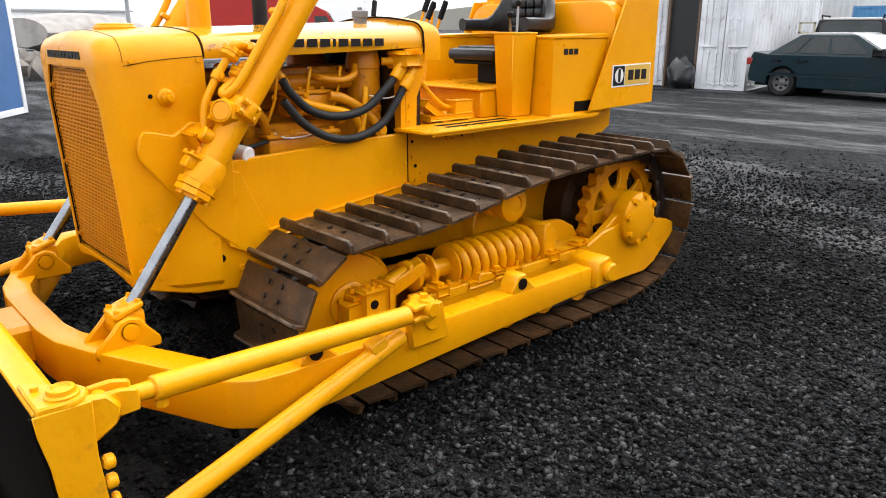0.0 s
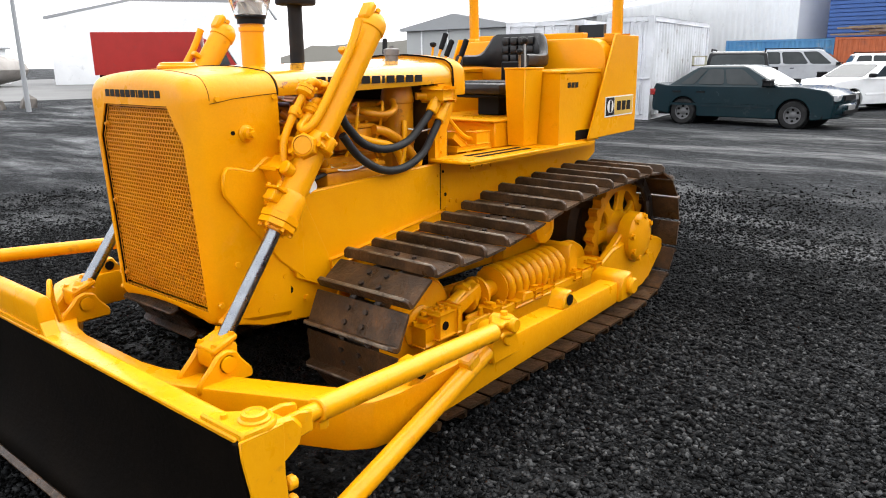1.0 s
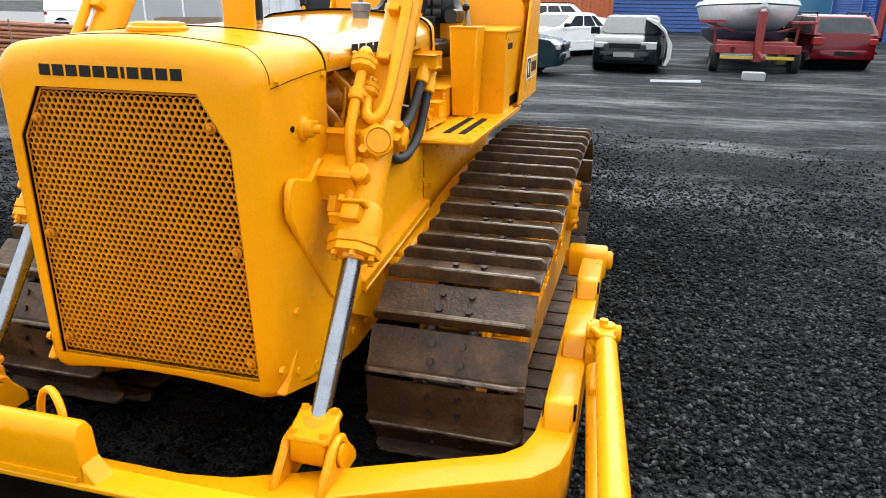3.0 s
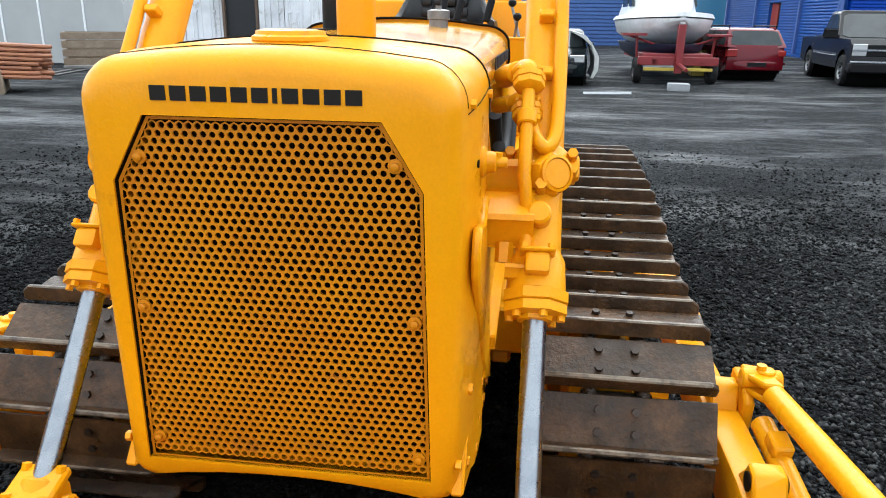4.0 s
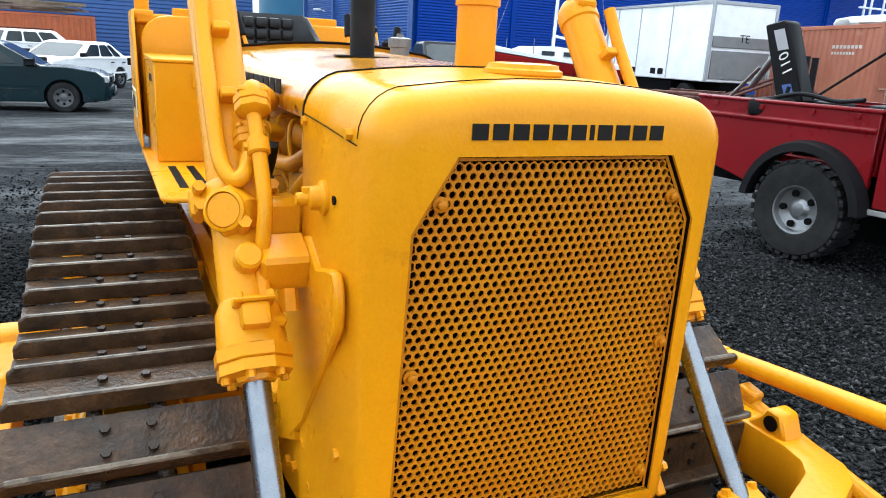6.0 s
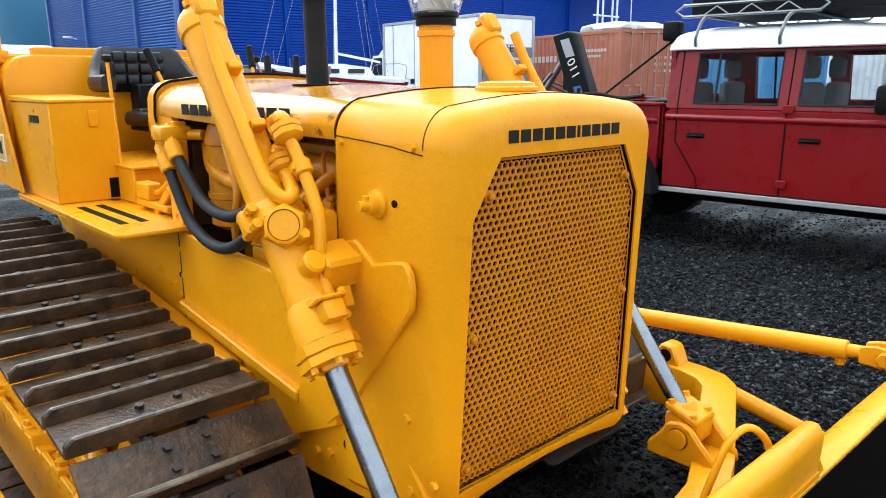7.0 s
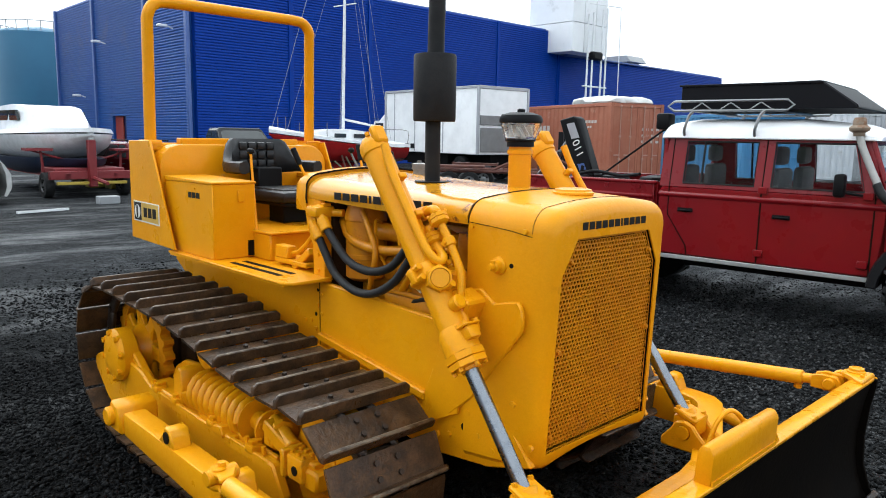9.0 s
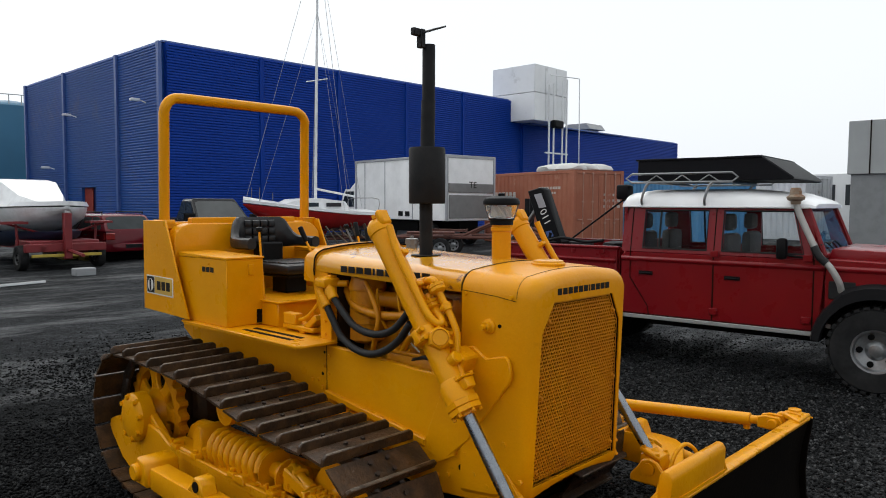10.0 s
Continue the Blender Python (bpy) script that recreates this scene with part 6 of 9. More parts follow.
car("hatchback", "maroon rounded estate car seen from behind", "car", MAROON, pose(-6.30, -22.6, 0.04, 0, 0, -84), L=4.2, W=1.72, front_axle=1.30, rear_axle=-1.28, wr=0.31, belt=0.95, roof=1.46, hood=0.92, deck=1.0,
    cab=(-2.02, -1.62, 0.25, 1.12), side_windows=((0.08, 0.28), (0.31, 0.55), (0.58, 0.86)), flat_back=False, rails=True)
car("offroader", "dark estate off-roader with a framed sticker on the rear window", "car", BLACK_CAR, pose(4.45, -21.4, 0, 0, 0, -74), L=4.5, W=1.78, front_axle=1.36, rear_axle=-1.30, wr=0.37, belt=1.12, roof=1.75, hood=1.08, deck=1.1,
    cab=(-2.18, -1.95, 0.35, 0.95), side_windows=((0.06, 0.30), (0.33, 0.58), (0.61, 0.88)), clear=0.30, rails=True)
car("minivan", "silver minivan parked far across the yard", "van", SILVER_CAR, pose(7.2, -40.5, 0.0, 0, 0, 188), L=4.6, W=1.70, front_axle=1.40, rear_axle=-1.30, wr=0.33, belt=1.15, roof=1.95, hood=1.05, deck=1.1,
    cab=(-2.22, -2.02, 0.75, 1.75), side_windows=((0.05, 0.28), (0.31, 0.62), (0.65, 0.90)), clear=0.25, rails=True)
car("offroader", "white estate off-roader parked far across the yard", "car", WHITE_CAR, pose(3.0, -39.8, 0.0, 0, 0, 200), L=4.5, W=1.80, front_axle=1.36, rear_axle=-1.30, wr=0.36, belt=1.10, roof=1.70, hood=1.06, deck=1.1,
    cab=(-2.18, -1.90, 0.25, 0.90), side_windows=((0.06, 0.30), (0.33, 0.58), (0.61, 0.88)), clear=0.28, rails=True)
van = dict(L=4.2, W=1.72, front_axle=1.32, rear_axle=-1.30, wr=0.31, belt=1.05, roof=1.82, hood=1.02, deck=1.1, cab=(-2.06, -1.98, 0.45, 1.30), side_windows=((0.70, 0.90),), clear=0.22)
car("panel_van", "small white panel van across the road", "van", WHITE_CAR, pose(27.6, -32.6, 0, 0, 0, 215), **van)
car("panel_van", "small white van parked by the sheds", "van", WHITE_CAR, pose(36, -48, 0, 0, 0, 140), **van)
car("sedan", "grey car parked by the white sheds", "car", SILVER_CAR, pose(31.5, -27.0, 0, 0, 0, 60), **sedan)
car("hatchback", "dark blue hatchback parked by the white sheds", "car", paint("dark_blue_car_paint", (0.0148, 0.0259, 0.0592)), pose(30.5, -46, 0, 0, 0, 120), L=4.0, W=1.68, front_axle=1.25, rear_axle=-1.22, wr=0.30, belt=0.93, roof=1.42, hood=0.90, deck=1.0,
    cab=(-1.92, -1.5, 0.25, 1.05), side_windows=((0.08, 0.28), (0.31, 0.55), (0.58, 0.86)))
car("offroader", "maroon off-roader parked by the white sheds", "car", MAROON, pose(18.5, -36, 0, 0, 0, 95), L=4.4, W=1.78, front_axle=1.36, rear_axle=-1.30, wr=0.36, belt=1.10, roof=1.75, hood=1.06, deck=1.1,
    cab=(-2.14, -1.90, 0.25, 0.90), side_windows=((0.06, 0.30), (0.33, 0.58), (0.61, 0.88)), clear=0.28)

# pale sheet hanging off the green sedan
SHEET = mat("pale_plastic_sheet", (0.444, 0.444, 0.4292), 0.4, bump=0.3, bscale=14)
rngs = random.Random(3)
b = B()
rings = []
for k in range(7):
    yy = -18.2 - 0.32 * k
    ring = []
    for j, (xx, zz) in enumerate(((-1.30, 1.36), (-1.62, 1.26), (-1.86, 1.02), (-1.96, 0.72), (-1.98, 0.42), (-1.92, 0.20), (-1.85, 0.22), (-1.90, 0.45), (-1.90, 0.72), (-1.80, 1.00), (-1.58, 1.22), (-1.30, 1.34))):
        ring.append((xx + rngs.uniform(-0.04, 0.04), yy, zz + rngs.uniform(-0.03, 0.03)))
    rings.append(ring)
loft(b, rings)
tagged(part("plastic_sheet", b, SHEET), "crumpled pale plastic sheet tied over a car's side", "sheet")
# framed sticker
b = B()
for z0, z1, x0, x1 in ((1.60, 1.64, 0, 0.42), (1.36, 1.40, 0, 0.42), (1.36, 1.64, 0, 0.06), (1.36, 1.64, 0.36, 0.42)):
    box(b, 4.62 + x0, 4.62 + x1, -19.16, -19.14, z0, z1, 0)
tagged(part("window_sticker", b, mat("cream_sticker", (0.481, 0.4588, 0.333), 0.5)), "cream square sticker frame on an off-roader's window", "sticker")

# ---- black pickup facing the yard ----
pick = thing("pickup_truck", "large black pickup truck with chrome grille bar", "pickup", pose(-9.55, -21.3, 0.085, 0, 0, 84))
out = [(-2.9, 0.50), (-2.92, 1.15), (-0.75, 1.20), (-0.75, 1.18), (1.15, 1.20), (2.45, 1.18), (2.62, 1.05), (2.66, 0.55), (2.55, 0.42)]
out += [(1.9 + 0.50, 0.42)] + arc_pts(1.9, 0.42, 0.50, 0, 180) + [(1.4, 0.42)] + [(-1.75 + 0.50, 0.42)] + arc_pts(-1.75, 0.42, 0.50, 0, 180) + [(-2.25, 0.45)]
b = B()
prism(b, "y", out, -0.98, 0.98)
body = part("body", b, BLACK_CAR, pick, sharp=35)
mod = body.modifiers.new("soft_edges", "BEVEL")
mod.width, mod.segments, mod.limit_method, mod.angle_limit = 0.04, 2, "ANGLE", radians(40)
base = [(-0.75, -0.95, 1.17), (1.15, -0.95, 1.17), (1.15, 0.95, 1.17), (-0.75, 0.95, 1.17)]
top = [(-0.55, -0.78, 1.86), (0.35, -0.78, 1.86), (0.35, 0.78, 1.86), (-0.55, 0.78, 1.86)]
b = B()
loft(b, [base, top, [(x * 0.9, y * 0.9, 1.92) for x, y, z in top]])
cabin = part("cab", b, BLACK_CAR, pick, sharp=35)
mod = cabin.modifiers.new("soft_edges", "BEVEL")
mod.width, mod.segments, mod.limit_method, mod.angle_limit = 0.05, 3, "ANGLE", radians(25)
for q, us in (((base[1], base[0], top[0], top[1]), ((0.10, 0.52), (0.56, 0.94))), ((base[3], base[2], top[2], top[3]), ((0.06, 0.44), (0.48, 0.90)))):
    for u0, u1 in us:
        b = B()
        pane(b, q, u0, u1, 0.12, 0.90)
        part("side_window", b, CAR_GLASS, pick)
b = B()
pane(b, (base[2], base[1], top[1], top[2]), 0.05, 0.95, 0.06, 0.94)
part("windscreen", b, CAR_GLASS, pick)
b = B()
box(b, 2.60, 2.69, -0.62, 0.62, 0.78, 1.06, 0.01)
part("radiator_grille", b, PLASTIC, pick)
b = B()
box(b, 2.64, 2.72, -0.95, 0.95, 0.90, 0.945, 0.008)
box(b, 2.60, 2.76, -0.97, 0.97, 0.60, 0.66, 0.02)
part("chrome_bar", b, CHROME, pick, "bright chrome grille and bumper bars")
b = B()
box(b, 2.56, 2.78, -0.99, 0.99, 0.36, 0.62, 0.04)
part("bumper", b, PLASTIC, pick)
for sy in (-1, 1):
    for z in (0.80, 0.95):
        b = B()
        box(b, 2.50, 2.685, sy * 0.64, sy * 0.94, z, z + 0.11, 0.015)
        part("headlight", b, LAMP, pick)
    b = B()
    box(b, 0.95, 1.12, sy * 0.99, sy * 1.26, 1.20, 1.40, 0.03, seg=2)
    part("mirror", b, PLASTIC, pick)
    b = B()
    box(b, -1.2, 1.35, sy * 0.975, sy * 0.992, 0.74, 0.80, 0.006)
    part("side_strip", b, CHROME, pick)
    for x in (1.9, -1.75):
        put_wheel(pick, (x, sy * 0.86, 0.39), 0.39, 0.25, 0.24, RIM)
b = B()
for x in (1.9, -1.75):
    rod(b, (x, -0.9, 0.42), (x, 0.9, 0.42), 0.48, n=24)
box(b, -2.5, 2.4, -0.85, 0.85, 0.40, 0.6, 0)
part("underbody", b, ARCH, pick)
b = B()
box(b, -2.85, -0.85, -0.88, 0.88, 1.205, 1.215, 0)
part("bed_opening", b, ARCH, pick)

# ---- red double-cab off-road pickup beside the bulldozer ----
ROVER_AT = Matrix.Translation((-4.95, -0.50, 0.035)) @ Matrix.Rotation(radians(5.5), 4, "Z") @ Matrix.Translation((4.95, 0.5, 0))
rover = thing("offroad_pickup", "red double-cab off-road pickup with white roof and roof box", "pickup", ROVER_AT)
XN, XF = -4.95, -6.60


def rv(name, bm, m, parent=None, label="", sharp=40):
    return part(name, bm, m, parent or rover, label, sharp)


def both(f):
    for s, x in ((1, XN), (-1, XF)):
        f(s, x)


b = B()
low = [(-2.56, 0.55), (-2.56, 1.25), (-2.50, 1.29), (-0.36, 1.29), (-0.36, 0.55)]
for s, x in ((1, XN), (-1, XF)):
    prism(b, "x", low, x, x - s * 0.06, 0.015)
box(b, XF + 0.05, XN - 0.05, -2.55, -2.50, 0.6, 1.29, 0.01)
box(b, XF + 0.05, XN - 0.05, -2.5, -0.4, 0.55, 0.62, 0)
# shoulder crease along the doors
for s, x in ((1, XN), (-1, XF)):
    prism(b, "y", [(x, 1.235), (x + s * 0.022, 1.215), (x + s * 0.022, 1.195), (x, 1.17)], -2.55, -0.36, 0.004)
    prism(b, "y", [(x, 1.235), (x + s * 0.022, 1.215), (x + s * 0.022, 1.195), (x, 1.17)], -0.30, 0.98, 0.004)
part_each("body_panel", b, RED_ROVER, rover)
# upper cab: pillars and headers round real openings
for s, x in ((1, XN), (-1, XF)):
    b = B()
    xi = x - s * 0.045
    t0, t1 = x - s * 0.10, x - s * 0.145
    zw0, zw1, zt = 1.29, 1.82, 1.82

    def up(y0, z0, y1, z1):
        """A piece of the leaning side wall between two corners."""
        t = bmesh.new()
        vs = []
        for off in (0.0, 0.045):
            for y, z in ((y0, z0), (y1, z0), (y1, z1), (y0, z1)):
                k = (z - 1.29) / 0.53
                vs.append(t.verts.new((x - s * (0.09 * k + off), y + (0.0), z)))
        for f in ((0, 1, 2, 3), (7, 6, 5, 4), (0, 4, 5, 1), (1, 5, 6, 2), (2, 6, 7, 3), (3, 7, 4, 0)):
            t.faces.new([vs[i] for i in f])
        bmesh.ops.recalc_face_normals(t, faces=t.faces[:])
        add(b, t)

    up(-2.55, 1.29, -0.50, 1.335)
    up(-2.50, 1.775, -0.58, 1.83)
    up(-2.55, 1.335, -2.29, 1.775)
    up(-1.555, 1.335, -1.385, 1.775)
    # slanted front pillar
    t = bmesh.new()
    vs = []
    for off in (0.0, 0.045):
        for y, z in ((-0.56, 1.29), (-0.40, 1.29), (-0.55, 1.83), (-0.70, 1.83)):
            k = (z - 1.29) / 0.53
            vs.append(t.verts.new((x - s * (0.09 * k + off), y, z)))
    for f in ((0, 1, 2, 3), (7, 6, 5, 4), (0, 4, 5, 1), (1, 5, 6, 2), (2, 6, 7, 3), (3, 7, 4, 0)):
        t.faces.new([vs[i] for i in f])
    bmesh.ops.recalc_face_normals(t, faces=t.faces[:])
    add(b, t)
    rv("cab_side", b, RED_ROVER)
    VIEW_GLASS = glass_mat("clear_car_glass", (0.93, 0.95, 0.95), 0.01) if s > 0 else VIEW_GLASS
    for y0, y1 in ((-2.29, -1.555), (-1.385, -0.56)):
        b = B()
        t = bmesh.new()
        vs = []
        for off in (0.018, 0.024):
            for y, z in ((y0, 1.335), (y1, 1.335), (y1 - (0.11 if y1 > -1 else 0), 1.775), (y0, 1.775)):
                k = (z - 1.29) / 0.53
                vs.append(t.verts.new((x - s * (0.09 * k + off), y, z)))
        for f in ((0, 1, 2, 3), (7, 6, 5, 4), (0, 4, 5, 1), (1, 5, 6, 2), (2, 6, 7, 3), (3, 7, 4, 0)):
            t.faces.new([vs[i] for i in f])
        bmesh.ops.recalc_face_normals(t, faces=t.faces[:])
        add(b, t)
        ob = rv("side_window", b, VIEW_GLASS)
        ob.visible_shadow = False
        b = B()
        pts = []
        for y, z in ((y0, 1.335), (y1, 1.335), (y1 - (0.11 if y1 > -1 else 0), 1.775), (y0, 1.775), (y0, 1.335)):
            pts.append((x - s * 0.09 * (z - 1.29) / 0.53 + s * 0.002, y, z))
        pipe(b, pts, 0.010, 6, 1, smooth=False)
        if y0 < -2:
            yy = -2.10
            rod(b, (x - s * 0.01, yy, 1.335), (x - s * 0.085, yy, 1.775), 0.012, n=6)
        rv("window_seal", b, RUBBER)
    # shut lines, hinges, handles
    b = B()
    for y in (-2.44, -1.47, -0.46):
        if y > -2:
            box(b, x - s * 0.004, x + s * 0.003, y - 0.007, y + 0.007, 0.56, 1.29, 0)
        rod(b, (x - s * 0.001, y, 1.29), (x - s * 0.088, y + (0.0 if y < -1 else -0.16), 1.82), 0.006, n=6)
    pipe(b, [(x + s * 0.002, -2.44, 1.29), (x + s * 0.002, -2.44, 0.98), (x + s * 0.002, -2.22, 0.66), (x + s * 0.002, -2.20, 0.56)], 0.006, 6, 1, smooth=False)
    part_each("shut_line", b, SEAM, rover)
    for y in (-1.44, -0.50):
        for z in (0.66, 1.30):
            b = B()
            box(b, x, x + s * 0.03, y - 0.06, y + 0.03, z - 0.035, z + 0.035, 0.006)
            rv("hinge", b, RED_ROVER)
    for y in (-2.25, -1.27):
        b = B()
        box(b, x, x + s * 0.03, y - 0.07, y + 0.08, 1.03, 1.05, 0.008)
        box(b, x - s * 0.001, x + s * 0.006, y - 0.08, y + 0.09, 1.02, 1.065, 0.004)
        rv("door_handle", b, BLACK)
    # sill strip and bed side
    b = B()
    box(b, x - s * 0.02, x + s * 0.012, -2.66, -0.42, 0.50, 0.545, 0.006)
    rv("sill_strip", b, mat("dull_aluminium_strip", (0.37, 0.37, 0.3626), 0.45, 0.3, grain=0.2) if s > 0 else bpy.data.materials["dull_aluminium_strip"])
    b = B()
    bed = [(-4.42, 0.74), (-4.42, 1.315), (-2.62, 1.315), (-2.62, 0.70), (-2.66, 0.68)] + arc_pts(-3.15, 0.44, 0.53, 12, 168)
    prism(b, "x", bed, x - s * 0.01, x - s * 0.06, 0.008)
    box(b, x - s * 0.09, x + s * 0.012, -4.44, -2.60, 1.30, 1.335, 0.012)
    prism(b, "y", [(x - s * 0.01, 1.19), (x + s * 0.012, 1.175), (x + s * 0.012, 1.155), (x - s * 0.01, 1.13)], -4.40, -2.63, 0.003)
    for y in (-4.2, -3.7, -3.2, -2.8):
        box(b, x - s * 0.012, x + s * 0.008, y - 0.02, y + 0.02, 1.24, 1.29, 0.004)
    rv("bed_side", b, RED_ROVER)
    # wheel arch flares
    for cy, r0 in ((-3.15, 0.50), (0.12, 0.50)):
        b = B()
        arc = arc_pts(cy, 0.44, r0 + 0.09, 4, 176, 16)
        arc_in = arc_pts(cy, 0.44, r0 - 0.005, 4, 176, 16)
        if cy > 0:
            arc = [(max(-0.56, min(0.80, y)), z + (0.05 if z > 0.9 else 0)) for y, z in arc]
        rings = []
        for (yo, zo), (yi, zi) in zip(arc, arc_in):
            rings.append([(x - s * 0.02, yo, zo), (x + s * 0.03, yo, zo), (x + s * 0.115, yo * 0.75 + yi * 0.25, zo * 0.75 + zi * 0.25), (x + s * 0.12, yi, zi), (x - s * 0.02, yi, zi)])
        loft(b, rings)
        rv("wheel_flare", b, PLASTIC, sharp=30)
    # mirror
    b = B()
    box(b, x + s * 0.03, x + s * 0.14, -0.80, -0.70, 1.28, 1.50, 0.03, seg=2)
    rod(b, (x - s * 0.02, -0.55, 1.30), (x + s * 0.08, -0.74, 1.33), 0.012, n=8)
    rv("mirror", b, BLACK)
# bonnet, wings, front
b = B()
for s, x in ((1, XN), (-1, XF)):
    wing = [(-0.36, 0.60), (-0.36, 1.29), (-0.28, 1.30), (0.92, 1.27), (0.98, 1.22), (0.99, 0.80), (0.70, 0.70)] + arc_pts(0.12, 0.44, 0.53, 18, 165)
    prism(b, "x", wing, x, x - s * 0.30, 0.012)
box(b, XF + 0.30, XN - 0.30, 0.9, 0.98, 0.6, 1.26, 0.01)
rv("front_wing", b, RED_ROVER)
b = B()
prism(b, "x", [(-0.36, 1.30), (-0.33, 1.40), (0.30, 1.385), (0.90, 1.35), (0.97, 1.29), (0.97, 1.25), (-0.36, 1.25)], XF + 0.16, XN - 0.16, 0.03, seg=2)
rv("bonnet", b, RED_ROVER)
b = B()
box(b, XF + 0.35, XN - 0.35, 0.975, 0.995, 0.75, 1.2, 0.005)
box(b, XF - 0.02, XN + 0.02, 1.0, 1.12, 0.55, 0.70, 0.02)
rv("front_bumper", b, BLACK)
# windscreen and frame
b = B()
W0, W1 = XF + 0.02, XN - 0.02
for a, c in (((W1 - 0.02, -0.37, 1.33), (W1 - 0.09, -0.56, 1.83)), ((W0 + 0.02, -0.37, 1.33), (W0 + 0.09, -0.56, 1.83)), ((W0 + 0.02, -0.37, 1.33), (W1 - 0.02, -0.37, 1.33)), ((W0 + 0.09, -0.56, 1.83), (W1 - 0.09, -0.56, 1.83))):
    rod(b, a, c, 0.028, n=8)
rv("windscreen_frame", b, RED_ROVER)
b = B()
loft(b, [[(W0 + 0.03, -0.375, 1.35), (W1 - 0.03, -0.375, 1.35), (W1 - 0.09, -0.555, 1.81), (W0 + 0.09, -0.555, 1.81)], [(W0 + 0.03, -0.381, 1.35), (W1 - 0.03, -0.381, 1.35), (W1 - 0.09, -0.561, 1.81), (W0 + 0.09, -0.561, 1.81)]])
ob = rv("windscreen", b, VIEW_GLASS)
ob.visible_shadow = False
b = B()
for k in (0.28, 0.60):
    x = XN - 0.10 - 1.4 * k
    pipe(b, [(x, -0.36, 1.37), (x + 0.25, -0.40, 1.46), (x + 0.50, -0.40, 1.44)], 0.008, 6, 3)
rv("wiper", b, BLACK)
# rear cab wall with small windows
b = B()
for z0, z1 in ((1.29, 1.40), (1.74, 1.83)):
    box(b, XF + 0.06, XN - 0.06, -2.55, -2.51, z0, z1, 0.006)
box(b, XN - 0.20, XN - 0.06, -2.55, -2.51, 1.40, 1.74, 0.004)
box(b, XF + 0.06, XF + 0.20, -2.55, -2.51, 1.40, 1.74, 0.004)
rv("rear_cab_wall", b, RED_ROVER)
b = B()
box(b, XF + 0.20, XN - 0.20, -2.535, -2.529, 1.40, 1.74, 0)
ob = rv("rear_window", b, VIEW_GLASS)
ob.visible_shadow = False
# white roof
b = B()
sect = []
for k in range(13):
    a = math.pi * k / 12
    u = math.cos(a)
    sect.append((math.copysign(abs(u) ** 0.55, u), math.sin(a) ** 0.7))
rings = []
for y, wx, h in ((-2.60, 0.72, 0.10), (-2.54, 0.775, 0.18), (-2.3, 0.785, 0.215), (-1.2, 0.785, 0.215), (-0.75, 0.775, 0.17), (-0.52, 0.75, 0.09), (-0.48, 0.73, 0.05)):
    rings.append([((XN + XF) / 2 + wx * u, y, 1.81 + h * v) for u, v in sect])
loft(b, rings)
rv("white_roof", b, WHITE_CAR, label="rounded white cab roof", sharp=35)
b = B()
for s, x in ((1, XN - 0.07), (-1, XF + 0.07)):
    pipe(b, [(x + s * 0.02, -2.55, 1.82), (x + s * 0.02, -0.52, 1.82)], 0.014, 6, 1, smooth=False)
part_each("roof_gutter", b, WHITE_CAR, rover)
# seats and wheel inside
b = B()
for y in (-1.15, -2.15):
    for x in (XN - 0.40, XF + 0.40):
        box(b, x - 0.24, x + 0.24, y - 0.25, y + 0.25, 0.95, 1.10, 0.05, seg=2)
        box(b, x - 0.24, x + 0.24, y - 0.32, y - 0.20, 1.05, 1.52, 0.05, seg=2)
        box(b, x - 0.13, x + 0.13, y - 0.33, y - 0.22, 1.55, 1.74, 0.04, seg=2)
rv("cab_seat", b, mat("grey_seat_cloth", (0.06, 0.062, 0.066), 0.85, bump=0.2, bscale=150))
b = B()
box(b, XF + 0.08, XN - 0.08, -0.62, -0.42, 1.0, 1.33, 0.04)
rv("dashboard", b, PLASTIC)
# snorkel
b = B()
pipe(b, [(XN + 0.01, -0.20, 0.98), (XN + 0.05, -0.22, 1.08), (XN + 0.06, -0.30, 1.22), (XN + 0.045, -0.42, 1.36), (XN - 0.005, -0.60, 1.72), (XN - 0.02, -0.65, 1.86)], 0.033, 14)
snk = rv("snorkel", b, mat("galvanised_snorkel", (0.42, 0.41, 0.39), 0.5, 0.4, grain=0.2), label="grey metal snorkel pipe with rusty pre-filter")
b = B()
lathe(b, [(0.045, 0), (0.05, 0.01), (0.05, 0.03), (0.085, 0.05), (0.09, 0.075), (0.075, 0.09), (0.06, 0.10), (0.055, 0.15), (0.045, 0.17)], along((XN - 0.02, -0.655, 1.85), (XN - 0.025, -0.67, 2.5)), 20)
rv("snorkel_head", b, mat("rusty_filter_head", (0.2516, 0.185, 0.1258), 0.6, grain=0.3, dirt=(0.1628, 0.0666, 0.0222), dscale=9, dlo=0.5, dhi=0.6), snk)
b = B()
pipe(b, [(XN + 0.058, -0.335, 1.26), (XN + 0.058, -0.40, 1.32), (XN + 0.04, -0.46, 1.42)], 0.039, 14)
rv("snorkel_sleeve", b, RUBBER, snk)
b = B()
box(b, XN - 0.005, XN + 0.012, -0.32, -0.08, 0.90, 1.08, 0.01)
rv("intake_plate", b, RUBBER, snk)
